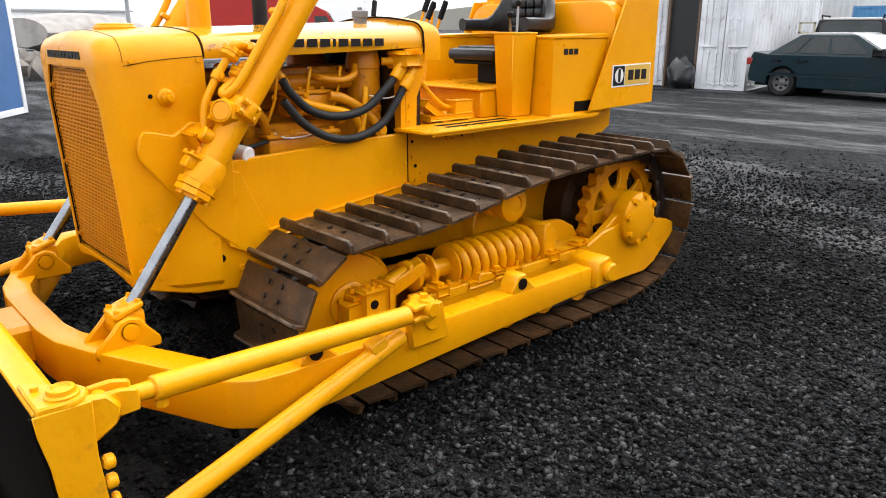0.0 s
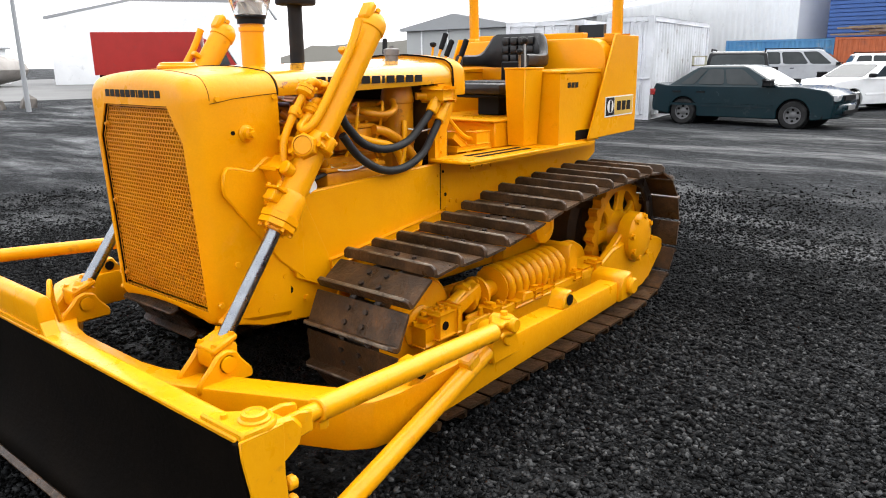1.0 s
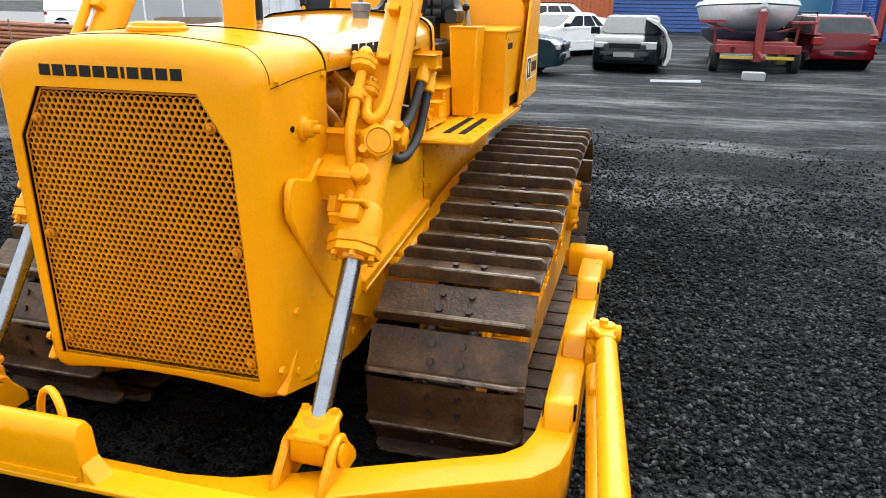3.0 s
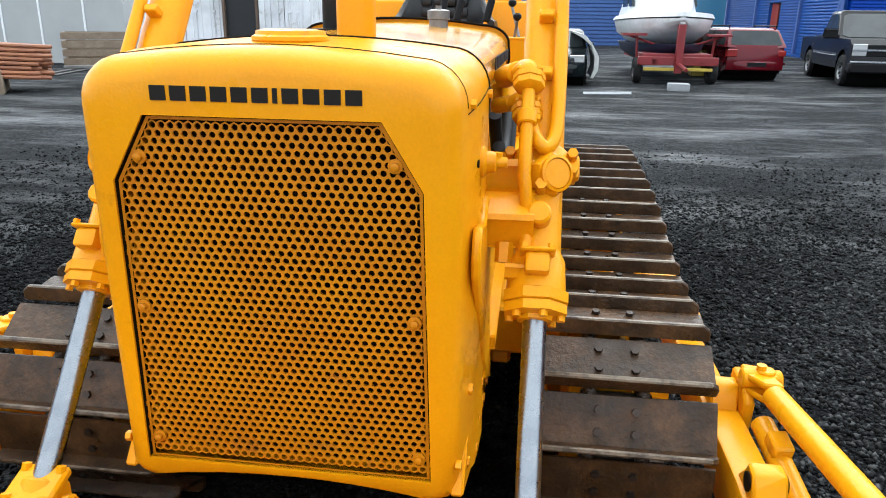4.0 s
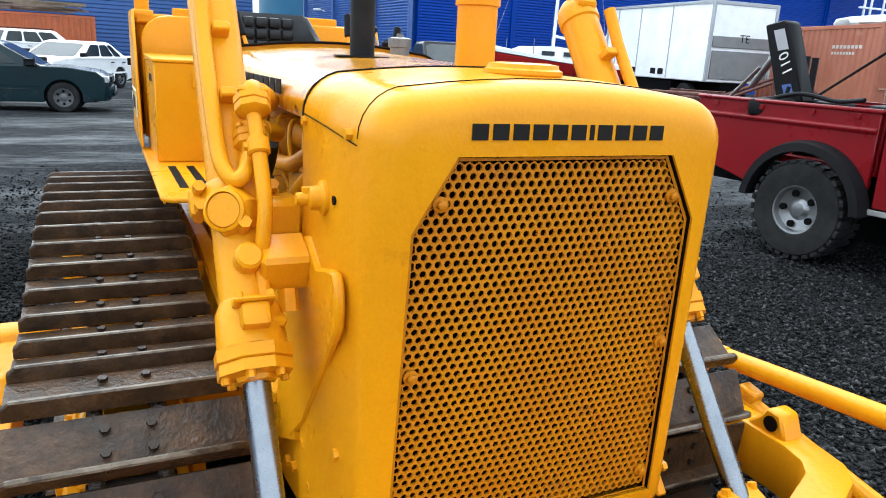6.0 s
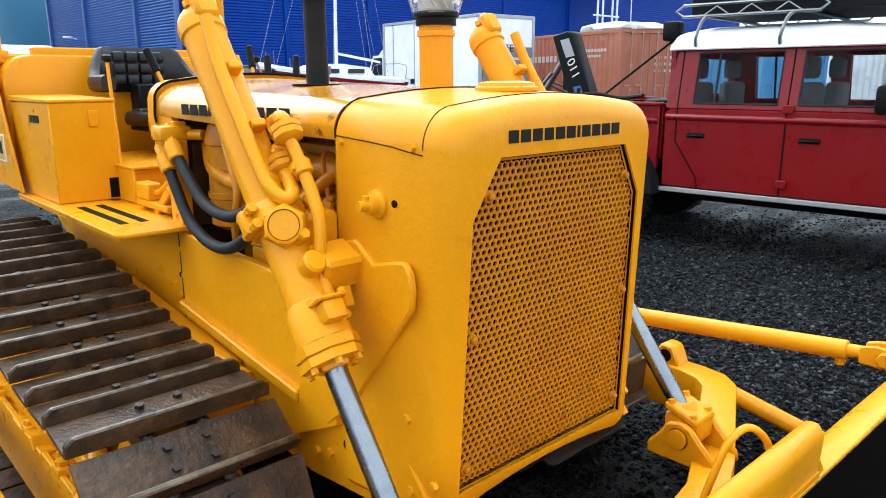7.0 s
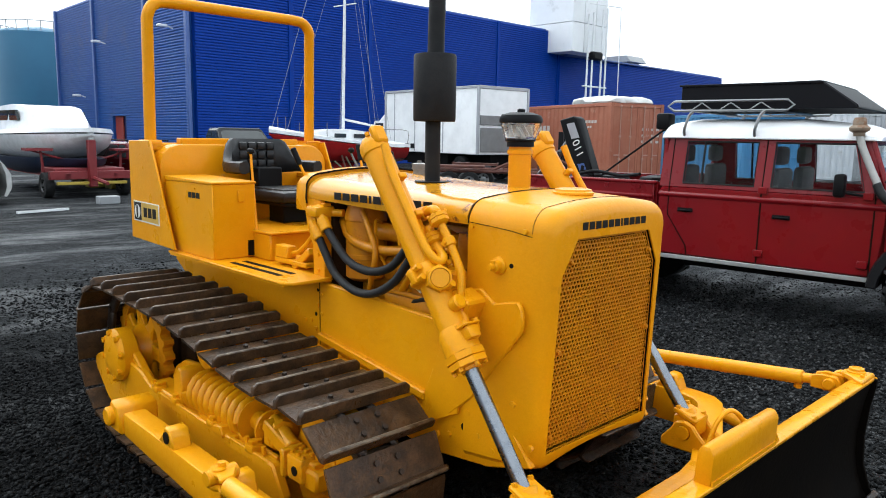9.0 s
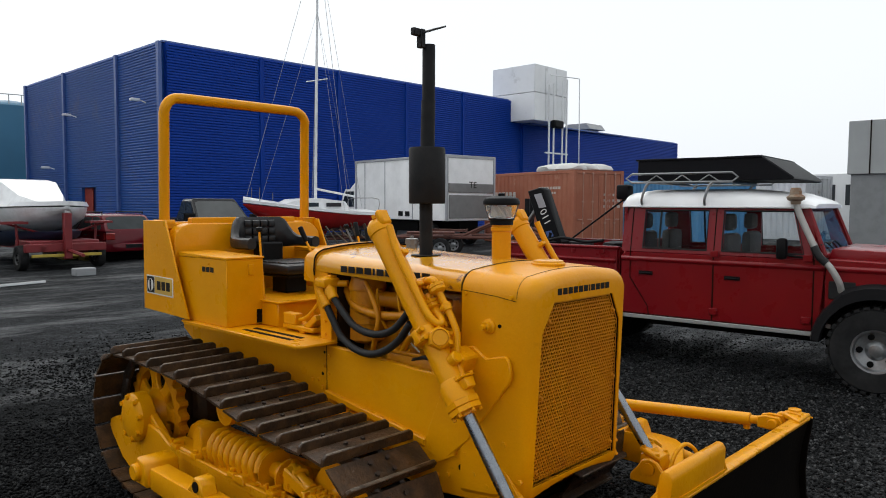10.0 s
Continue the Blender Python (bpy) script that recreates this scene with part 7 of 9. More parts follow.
# roof rack rails
b = B()
for s, x in ((1, XN - 0.02), (-1, XF + 0.02)):
    z0, z1 = 2.095, 2.195
    ring = [(x, -2.45, z0), (x, -1.30, z0), (x, -1.24, z0 + 0.05), (x, -1.30, z1), (x, -2.45, z1), (x, -2.52, z0 + 0.05), (x, -2.45, z0)]
    pipe(b, ring, 0.013, 8, 1, smooth=False)
    for y in (-2.15, -1.85, -1.55):
        rod(b, (x, y - 0.12, z0), (x, y, z1 - 0.02), 0.007, n=6)
        rod(b, (x, y + 0.12, z0), (x, y, z1 - 0.02), 0.007, n=6)
    for y in (-2.28, -1.55):
        pipe(b, [(x - s * 0.05, y - 0.05, 1.82), (x + s * 0.005, y - 0.04, 1.90), (x, y, 2.04), (x, y + 0.05, z0)], 0.016, 8)
for y in (-2.30, -1.45):
    rod(b, (XF + 0.02, y, 2.10), (XN - 0.02, y, 2.10), 0.014, n=8)
rv("roof_rack", b, RIM, label="tubular bright metal roof rack")
b = B()
prism(b, "x", [(-2.42, 2.12), (-2.42, 2.36), (-1.05, 2.38), (-0.72, 2.14), (-0.72, 2.11)], XF + 0.10, XN - 0.12, 0.006)
box(b, XF + 0.08, XN - 0.10, -2.44, -1.02, 2.352, 2.372, 0.003, Matrix.Identity(4))
rv("roof_box", b, mat("black_box_laminate", (0.00518, 0.00518, 0.0074), 0.5, spec=0.12, grain=0.2), label="black wedge-shaped roof box")
b = B()
prism(b, "x", [(-1.045, 2.382), (-0.715, 2.145), (-0.705, 2.12), (-1.03, 2.365)], XF + 0.12, XN - 0.14, 0)
rv("roof_box_front", b, BLACK)
# work lamp and post behind the cab
b = B()
rod(b, (XN - 0.25, -2.62, 1.32), (XN - 0.25, -2.62, 2.02), 0.022, n=10)
rod(b, (XN - 0.25, -2.62, 1.92), (XN - 0.35, -3.45, 1.36), 0.012, n=8)
box(b, XN - 0.34, XN - 0.16, -2.72, -2.56, 1.90, 2.08, 0.03, seg=2)
rv("lamp_post", b, BLACK)
b = B()
box(b, XF + 0.07, XN - 0.07, -4.40, -2.62, 0.80, 0.86, 0)
box(b, XF + 0.06, XN - 0.06, -4.46, -4.41, 0.74, 1.30, 0.01)
box(b, XF + 0.06, XN - 0.06, -2.64, -2.60, 0.80, 1.32, 0.006)
rv("load_bed", b, RED_ROVER)
b = B()
rods = random.Random(8)
for k in range(7):
    q = Vector((rods.uniform(XF + 0.3, XN - 0.15), rods.uniform(-4.0, -2.9), 1.28))
    box(b, -0.12, 0.12, -0.16, 0.16, -0.10, 0.06, 0.04, Matrix.Translation(q) @ Matrix.Rotation(rods.uniform(0, 3), 4, "Z"), 2)
pipe(b, [(XN - 0.2, -3.8, 1.33), (XN - 0.25, -3.5, 1.40), (XN - 0.3, -3.2, 1.36), (XN - 0.22, -2.9, 1.39)], 0.02, 8)
b.transform(ROVER_AT)
for ob in part_each("gear_bag", b, PLASTIC):
    tagged(ob, "dark loose gear bag lying in a pickup bed", "bag", "gear in the pickup bed")
# chassis and wheels
b = B()
for x in (XN - 0.40, XF + 0.40):
    box(b, x - 0.05, x + 0.05, -4.4, 0.95, 0.50, 0.64, 0.01)
box(b, XF + 0.15, XN - 0.15, -2.3, -0.4, 0.42, 0.52, 0.02)
for y in (-3.15, 0.12):
    rod(b, (XF + 0.1, y, 0.42), (XN - 0.1, y, 0.42), 0.06, n=10)
    lathe(b, [(0.05, -0.15), (0.16, -0.08), (0.16, 0.08), (0.05, 0.15)], along((XN - 0.7, y, 0.42), (XF, y, 0.42)), 16)
for s, x in ((1, XN), (-1, XF)):
    for y in (-3.15, 0.12):
        rod(b, (x - s * 0.36, y, 0.50), (x - s * 0.24, y, 0.50), 0.50, n=26)
rv("chassis", b, ARCH)
for y in (-3.15, 0.12):
    put_wheel(rover, (XN - 0.06, y, 0.425), 0.425, 0.30, 0.215, RIM, 5, True, radians(90))
    put_wheel(rover, (XF + 0.06, y, 0.425), 0.425, 0.30, 0.215, RIM, 5, True, radians(90))
b = B()
bars(b, "x", XN + 0.0005, -0.12, -0.40, 0.60, 0.64, 5, 0.003)
part_each("name_block", b, RIM, rover)
# loader crane standing at the tail of the bed
crane = thing("loader_crane", "black folding loader crane arm behind the red pickup", "crane", Matrix.Translation((0, 0.06, 0.035)))
b = B()
prism(b, "x", [(-4.08, 1.30), (-3.78, 1.32), (-4.08, 2.04), (-4.14, 2.07), (-4.36, 2.02)], XN - 0.25, XN - 0.42, 0.012)
rod(b, (XN - 0.33, -4.10, 0.80), (XN - 0.33, -3.95, 1.45), 0.09, n=14)
part("boom", b, BLACK, crane)
b = B()
rod(b, (XN - 0.48, -4.62, 1.42), (XN - 0.48, -4.30, 1.85), 0.035, n=12)
rod(b, (XN - 0.30, -4.72, 1.30), (XN - 0.30, -4.38, 1.62), 0.02, n=10)
part("ram", b, STEEL, crane)
b = B()
for k, (y0, y1, z0, z1) in enumerate(((-4.22, -4.10, 1.80, 1.98),)):
    prism(b, "x", [(-4.24, 1.97), (-4.12, 1.99), (-4.03, 1.80), (-4.15, 1.78)], XN - 0.248, XN - 0.2455)
part("maker_panel", b, mat("grey_label", (0.35, 0.34, 0.36), 0.5), crane)
txt = bpy.data.curves.new("number", "FONT")
txt.body, txt.size, txt.extrude, txt.align_x, txt.align_y = "011", 0.155, 0.001, "CENTER", "CENTER"
tob = new("number", txt)
tob.data.materials.append(WHITE_PLATE)
tob.parent = crane
tob.matrix_local = Matrix.Translation((XN - 0.245, -4.045, 1.66)) @ Matrix.Rotation(radians(90), 4, "Z") @ Matrix.Rotation(radians(90), 4, "X") @ Matrix.Rotation(radians(-64), 4, "Z")
b = B()
prism(b, "x", [(-4.04, 1.46), (-3.94, 1.48), (-3.90, 1.40), (-4.00, 1.38)], XN - 0.248, XN - 0.2455)
part("coloured_mark", b, mat("blue_label", (0.0444, 0.0888, 0.259), 0.5), crane)

# ---- buildings ----
BLUE_CLAD = mat("blue_steel_cladding", (0.0014, 0.030, 0.235), 0.5, col2=(0.002, 0.034, 0.25), vscale=0.4, spec=0.12, dirt=(0.0074, 0.0444, 0.2812), dscale=0.6, dlo=0.6, dhi=0.85)
BLUE_TRIM = mat("blue_trim", (0.05, 0.10, 0.30), 0.4)
# Paler end-wall blue: the sky's sheen on that face is put into the colour.
BLUE_SHEEN = mat("sheen_blue_cladding", (0.012, 0.060, 0.25), 0.5, col2=(0.016, 0.064, 0.24), vscale=0.3, spec=0.12, dirt=(0.05, 0.07, 0.17), dscale=0.5, dlo=0.55, dhi=0.8)
BLUE_DARK = mat("deep_blue_panel", (0.00444, 0.00888, 0.074), 0.5)
RED_DOOR = mat("orange_red_door", (0.2664, 0.0333, 0.0148), 0.5, grain=0.1)
WHITE_CLAD = mat("white_steel_cladding", (0.78, 0.79, 0.80), 0.5, col2=(0.72, 0.73, 0.74), vscale=0.5, dirt=(0.42, 0.42, 0.41), dscale=0.9, dlo=0.6, dhi=0.85)
GREY_CLAD = mat("grey_wall_panels", (0.36, 0.37, 0.37), 0.6, col2=(0.32, 0.33, 0.33), vscale=0.5)
DARK_GLASS = mat("dark_window_glass", (0.03, 0.035, 0.04), 0.08)
ROOF_GREY = mat("grey_roof_sheet", (0.30, 0.31, 0.32), 0.6, grain=0.2, gscale=3)


def ribbed_wall(name, x0, y0, x1, y1, z0, z1, rib, depth, material, thick=0.3, upright=False, parent=None):
    """A straight wall of ribbed sheet from one plan point to another; its outside is on the left hand of that way."""
    a, c = Vector((x0, y0, 0)), Vector((x1, y1, 0))
    d = (c - a).normalized()
    n = Vector((-d.y, d.x, 0))
    b = B()
    t = bmesh.new()
    if upright:
        a, c = a + n * thick, c + n * thick
        k = max(2, int((c - a).length / rib))
        plan = []
        for i in range(k):
            q = a + (c - a) * (i / k)
            w = (c - a) / k
            plan += [q, q + w * 0.35, q + w * 0.5 + n * depth, q + w * 0.85 + n * depth]
        plan += [c, c - n * thick, a - n * thick]
        lo = [t.verts.new((q.x, q.y, z0)) for q in plan]
        hi = [t.verts.new((q.x, q.y, z1)) for q in plan]
    else:
        k = max(2, int((z1 - z0) / rib))
        prof = []
        for i in range(k):
            z = z0 + (z1 - z0) * i / k
            w = (z1 - z0) / k
            prof += [(0, z), (depth, z + w * 0.10), (depth, z + w * 0.40), (0, z + w * 0.96)]
        prof += [(0, z1), (-thick, z1), (-thick, z0)]
        lo = [t.verts.new(a + n * (u + thick) + Vector((0, 0, z))) for u, z in prof]
        hi = [t.verts.new(c + n * (u + thick) + Vector((0, 0, z))) for u, z in prof]
    m = len(lo)
    for i in range(m):
        t.faces.new((lo[i], lo[(i + 1) % m], hi[(i + 1) % m], hi[i]))
    t.faces.new(lo)
    t.faces.new(hi[::-1])
    bmesh.ops.recalc_face_normals(t, faces=t.faces[:])
    add(b, t)
    return part(name, b, material, parent, sharp=20)


hall = thing("warehouse", "large blue ribbed-steel warehouse with a red door", "warehouse", Matrix.Translation((0, 0, 0.30)))
HX0, HX1, HY0, HY1, HZ = -39.3, -12.6, -49.8, -31.1, 8.95
ribbed_wall("wall", HX0, HY1, HX1, HY1, -0.4, HZ, 0.13, 0.034, BLUE_CLAD, parent=hall)
DY0, DY1, DZ = -40.7, -38.7, 2.35
ribbed_wall("wall", HX1, HY1, HX1, DY1, -0.4, HZ, 0.13, 0.036, BLUE_SHEEN, parent=hall)
ribbed_wall("wall", HX1, DY0, HX1, HY0, -0.4, HZ, 0.13, 0.036, BLUE_SHEEN, parent=hall)
ribbed_wall("wall", HX1, DY1, HX1, DY0, DZ, HZ, 0.13, 0.036, BLUE_SHEEN, parent=hall)
for wx in ((HX1, HY0, HX0, HY0), (HX0, HY0, HX0, HY1)):
    ribbed_wall("wall", *wx, 0, HZ, 0.13, 0.034, BLUE_CLAD, parent=hall)
b = B()
box(b, HX0 - 0.1, HX1 + 0.12, HY0 - 0.1, HY1 + 0.12, HZ, HZ + 0.12, 0.02)
part("roof", b, BLUE_TRIM, hall)
b = B()
box(b, HX1 + 0.05, HX1 + 0.10, DY0, -39.75, 0, DZ, 0)
part("door", b, BLUE_DARK, hall)
b = B()
box(b, HX1 + 0.12, HX1 + 0.19, -40.65, -39.55, 0.0, DZ, 0.01)
part("door", b, RED_DOOR, hall, "orange-red side door standing ajar")
b = B()
box(b, HX1 + 0.06, HX1 + 0.10, -39.7, DY1, 0.0, DZ, 0)
part("door_recess", b, BLUE_DARK, hall)
for x, y in ((HX1 + 0.03, HY1 + 0.27), (HX1 + 0.03, -35.6), (HX1 + 0.03, -43.0), (HX1 + 0.03, HY0)):
    b = B()
    box(b, x + 0.25, x + 0.42, y - 0.12, y + 0.12, 0, HZ, 0.01)
    part("trim", b, BLUE_TRIM, hall)
for x in (-17.6, -22.6, -27.8, -33.0, HX0):
    b = B()
    box(b, x - 0.12, x + 0.12, HY1 + 0.28, HY1 + 0.40, 0, HZ, 0.01)
    part("trim", b, BLUE_CLAD, hall)
for y, z in ((-32.4, 6.4), (-41.3, 6.4), (-45.0, 3.6)):
    b = B()
    rod(b, (HX1 + 0.30, y, z - 0.1), (HX1 + 0.65, y, z), 0.03, n=8)
    box(b, HX1 + 0.60, HX1 + 1.05, y - 0.12, y + 0.12, z - 0.08, z + 0.05, 0.03)
    part("wall_lamp", b, WHITE_CAR, hall)
low = thing("warehouse_annex", "lower blue ribbed-steel wing of the warehouse", "warehouse", Matrix.Translation((0, 0, 0.30)))
LZ = 7.35
ribbed_wall("wall", -62, -30.0, HX0, -30.9, 0, LZ, 0.13, 0.034, BLUE_CLAD, parent=low)
ribbed_wall("wall", -62, -47, -62, -30.0, 0, LZ, 0.13, 0.034, BLUE_CLAD, parent=low)
b = B()
box(b, -62.1, HX0, -47, -30.0, LZ, LZ + 0.1, 0.01)
part("roof", b, BLUE_TRIM, low)
b = B()
box(b, -50.4 - 0.9, -50.4 + 0.9, -33.5, -31.7, LZ, LZ + 0.5, 0.02)
prism(b, "x", [(-34.0, LZ + 0.5), (-33.6, LZ + 1.0), (-31.6, LZ + 1.0), (-31.2, LZ + 0.5)], -51.6, -49.2, 0.02)
b.transform(Matrix.Translation((0, 0, 0.30)))
tagged(part("roof_vent", b, ROOF_GREY), "grey sheet-metal roof vent on the blue wing", "vent")
# white tank tower with pipes
tower = thing("tank_tower", "white panelled tank on the roof with external pipes", "tank", Matrix.Translation((-0.4, 0.5, 0.30)))
b = B()
for i in range(3):
    for j in range(2):
        box(b, -41.6 + i * 1.32, -40.32 + i * 1.32, -33.0, -29.2, LZ + 0.1 + j * 1.95, LZ + 2.02 + j * 1.95, 0.02)
part_each("tank_panel", b, WHITE_CLAD, tower)
b = B()
for x, y in ((-41.2, -28.9), (-40.6, -28.85), (-39.6, -28.9), (-39.1, -28.95)):
    rod(b, (x, y, 3.2), (x, y, LZ + 3.2 - (x + 41) * 0.3), 0.07, n=8)
rod(b, (-41.4, -28.9, 5.2), (-38.6, -28.9, 5.2), 0.06, n=8)
rod(b, (-41.4, -28.9, 3.4), (-38.0, -28.9, 3.4), 0.28, n=12)
rod(b, (-39.0, -28.8, LZ + 3.3), (-42.2, -28.5, LZ + 3.4), 0.04, n=6)
rod(b, (-42.3, -28.5, 3.2), (-42.2, -28.5, LZ + 3.4), 0.04, n=6)
part("pipework", b, WHITE_CLAD, tower)
b = B()
box(b, -40.5, -39.4, -29.1, -28.6, LZ - 0.35, LZ + 0.2, 0.1)
part("pump", b, PLASTIC, tower)

TEAL = mat("teal_tank_steel", (0.0259, 0.1258, 0.222), 0.5, col2=(0.0296, 0.1406, 0.2442), vscale=0.3)
b = B()
lathe(b, [(3.7, 0), (3.7, 9.9), (3.5, 10.1), (0.8, 10.6)], pose(-17.0, -70.7, 0.1), 48)
tank = tagged(part("storage_tank", b, TEAL), "teal steel storage tank behind the warehouse", "tank")
b = B()
for k in range(24):
    a = 2 * math.pi * k / 24
    rod(b, (-17 + 3.6 * math.cos(a), -70.7 + 3.6 * math.sin(a), 10.0), (-17 + 3.6 * math.cos(a), -70.7 + 3.6 * math.sin(a), 10.9), 0.04, n=5)
pipe(b, [(-17 + 3.6 * math.cos(2 * math.pi * k / 48), -70.7 + 3.6 * math.sin(2 * math.pi * k / 48), 10.9) for k in range(49)], 0.04, 5, 1, smooth=False)
part("tank_rail", b, ROOF_GREY, tank)

# grey hall at the far right of the yard
ghall = thing("industrial_hall", "pale grey panelled hall with a darker lower storey", "building")
b = B()
box(b, -42, -26.0, -5.7, 16, 3.0, 4.9, 0.02)
part("upper_wall", b, GREY_CLAD, ghall)
b = B()
box(b, -42, -26.1, -5.6, 16, 0, 3.0, 0.02)
part("lower_wall", b, mat("grey_lower_wall", (0.22, 0.225, 0.23), 0.6), ghall)
for y in (-5.0, -1.5, 2.0, 5.5):
    b = B()
    box(b, -26.02, -25.98, y, y + 0.04, 3.0, 4.9, 0)
    part("panel_joint", b, SEAM, ghall)
hut = thing("site_office", "white flat-roofed office with windows beyond the yard", "building")
b = B()
box(b, -46, -40, -13, -8, 0, 3.6, 0.03)
part("wall", b, WHITE_CLAD, hut)
for y in (-12.2, -10.8, -9.4):
    b = B()
    box(b, -40.02, -39.97, y, y + 0.9, 1.9, 3.0, 0.01)
    part("window", b, DARK_GLASS, hut)

# ---- containers ----
RUSTY_RED = mat("faded_rust_red_container", (0.34, 0.105, 0.055), 0.6, col2=(0.38, 0.135, 0.075), vscale=1.2, dirt=(0.42, 0.22, 0.15), dscale=2.2, dlo=0.62, dhi=0.75, grain=0.15)
SKY_BLUE = mat("faded_blue_container", (0.055, 0.20, 0.40), 0.6, col2=(0.07, 0.23, 0.42), vscale=1.0, dirt=(0.28, 0.30, 0.30), dscale=1.6, dlo=0.60, dhi=0.75)
WHITE_CONT = mat("weathered_white_container", (0.66, 0.67, 0.70), 0.55, col2=(0.52, 0.53, 0.55), vscale=1.3, dirt=(0.26, 0.23, 0.20), dscale=2.5, dlo=0.58, dhi=0.75)
ORANGE_CONT = mat("orange_container", (0.42, 0.10, 0.03), 0.6, dirt=(0.25, 0.08, 0.04), dscale=2.0)


def container(label, colour, at, L=6.06, W=2.44, H=2.59, ribs=0.27, open_end=False, group="shipping containers", posts=None, bars_=None):
    """Local x along its length, doors at the +x end, standing on z 0."""
    root = thing("shipping_container", label, "container", at, group)
    b = B()
    for sy in (-1, 1):
        for sx in (-1, 1):
            box(b, sx * L / 2, sx * (L / 2 - 0.14), sy * W / 2, sy * (W / 2 - 0.14), 0, H, 0.01)
        for z in (0.0, H - 0.12):
            box(b, -L / 2 + 0.14, L / 2 - 0.14, sy * W / 2, sy * (W / 2 - 0.08), z, z + 0.12, 0.01)
    for sx in (-1, 1):
        for z in (0.0, H - 0.12):
            box(b, sx * L / 2, sx * (L / 2 - 0.10), -W / 2 + 0.14, W / 2 - 0.14, z, z + 0.12, 0.01)
    part("corner_frame", b, posts or colour, root)
    for sy in (-1, 1):
        b = B()
        n = int((L - 0.28) / ribs)
        plan = []
        for i in range(n):
            x = -L / 2 + 0.14 + (L - 0.28) * i / n
            w = (L - 0.28) / n
            o, q = sy * (W / 2 - 0.012), sy * (W / 2 - 0.048)
            plan += [(x, q), (x + w * 0.25, q), (x + w * 0.42, o), (x + w * 0.83, o)]
        plan += [(L / 2 - 0.14, sy * (W / 2 - 0.048)), (L / 2 - 0.14, sy * (W / 2 - 0.075)), (-L / 2 + 0.14, sy * (W / 2 - 0.075))]
        prism(b, "z", plan, 0.12, H - 0.12)
        part("side_panel", b, colour, root, sharp=20)
    b = B()
    box(b, -L / 2 + 0.1, L / 2 - 0.1, -W / 2 + 0.08, W / 2 - 0.08, H - 0.05, H - 0.02, 0)
    part("roof_panel", b, colour, root)
    b = B()
    box(b, -L / 2 + 0.02, -L / 2 + 0.06, -W / 2 + 0.14, W / 2 - 0.14, 0.12, H - 0.12, 0)
    part("end_panel", b, colour, root)
    b = B()
    box(b, -L / 2 + 0.1, L / 2 - 0.1, -W / 2 + 0.08, W / 2 - 0.08, 0.10, 0.14, 0)
    part("floor_panel", b, ARCH, root)
    for sy in (-1, 1):
        if open_end and sy > 0:
            continue
        leaf = B()
        y0, y1 = sy * 0.012, sy * (W / 2 - 0.15)
        box(leaf, L / 2 - 0.06, L / 2 - 0.02, y0, y1, 0.13, H - 0.13, 0.006)
        for k in range(4):
            ya = y0 + (y1 - y0) * (0.08 + 0.22 * k)
            box(leaf, L / 2 - 0.03, L / 2 - 0.006, ya, ya + (y1 - y0) * 0.12, 0.22, H - 0.22, 0.010)
        d = part("door", leaf, colour, root)
        for u in (0.28, 0.72):
            b = B()
            yy = y0 + (y1 - y0) * u
            rod(b, (L / 2 + 0.015, yy, 0.06), (L / 2 + 0.015, yy, H - 0.06), 0.018, n=8)
            for z in (0.10, 0.9, 1.7, H - 0.15):
                box(b, L / 2 - 0.01, L / 2 + 0.035, yy - 0.05, yy + 0.05, z, z + 0.06, 0.006)
            box(b, L / 2, L / 2 + 0.04, yy - 0.02, yy + 0.24 * sy, 1.05, 1.09, 0.005)
            part("lock_bar", b, bars_ or colour, d)
    return root


RUST_AT = Matrix.Translation((-21.6, -15.6, 0.24)) @ Matrix.Rotation(radians(73), 4, "Z")
container("faded rust-red shipping container with pale lettering patches", RUSTY_RED, RUST_AT, H=2.90, bars_=mat("faded_pink_lock_bar", (0.50, 0.27, 0.20), 0.6, grain=0.3))
container("pale blue shipping container behind the red one", SKY_BLUE, Matrix.Translation((-25.0, -11.6, 0.26)) @ Matrix.Rotation(radians(60), 4, "Z"), H=2.6)
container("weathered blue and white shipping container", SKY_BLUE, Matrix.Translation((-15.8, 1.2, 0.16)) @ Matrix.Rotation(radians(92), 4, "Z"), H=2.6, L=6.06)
container("narrow weathered white container with scuffed shut doors", WHITE_CONT, Matrix.Translation((6.30, -19.95, 0)) @ Matrix.Rotation(radians(97), 4, "Z"), W=1.26, H=2.65)
container("white ribbed container beside an open doorway", WHITE_CONT, Matrix.Translation((9.03, -20.1, 0)) @ Matrix.Rotation(radians(97), 4, "Z"), H=2.65, ribs=0.45)
container("orange shipping container across the yard", ORANGE_CONT, pose(3.9, -46.0, 0.0, 0, 0, 5))
container("blue shipping container across the yard", SKY_BLUE, pose(10.4, -47.5, 0.0, 0, 0, 5))
container("blue ribbed container with white corner posts", mat("deep_blue_container", (0.03, 0.10, 0.26), 0.55), Matrix.Translation((13.75, 0.45, 0)) @ Matrix.Rotation(radians(52), 4, "Z"), L=6.06, posts=WHITE_CONT)
container("pale grey container beyond the red pickup", WHITE_CONT, pose(-33, -11.5, 0.3, 0, 0, 80), H=2.9)
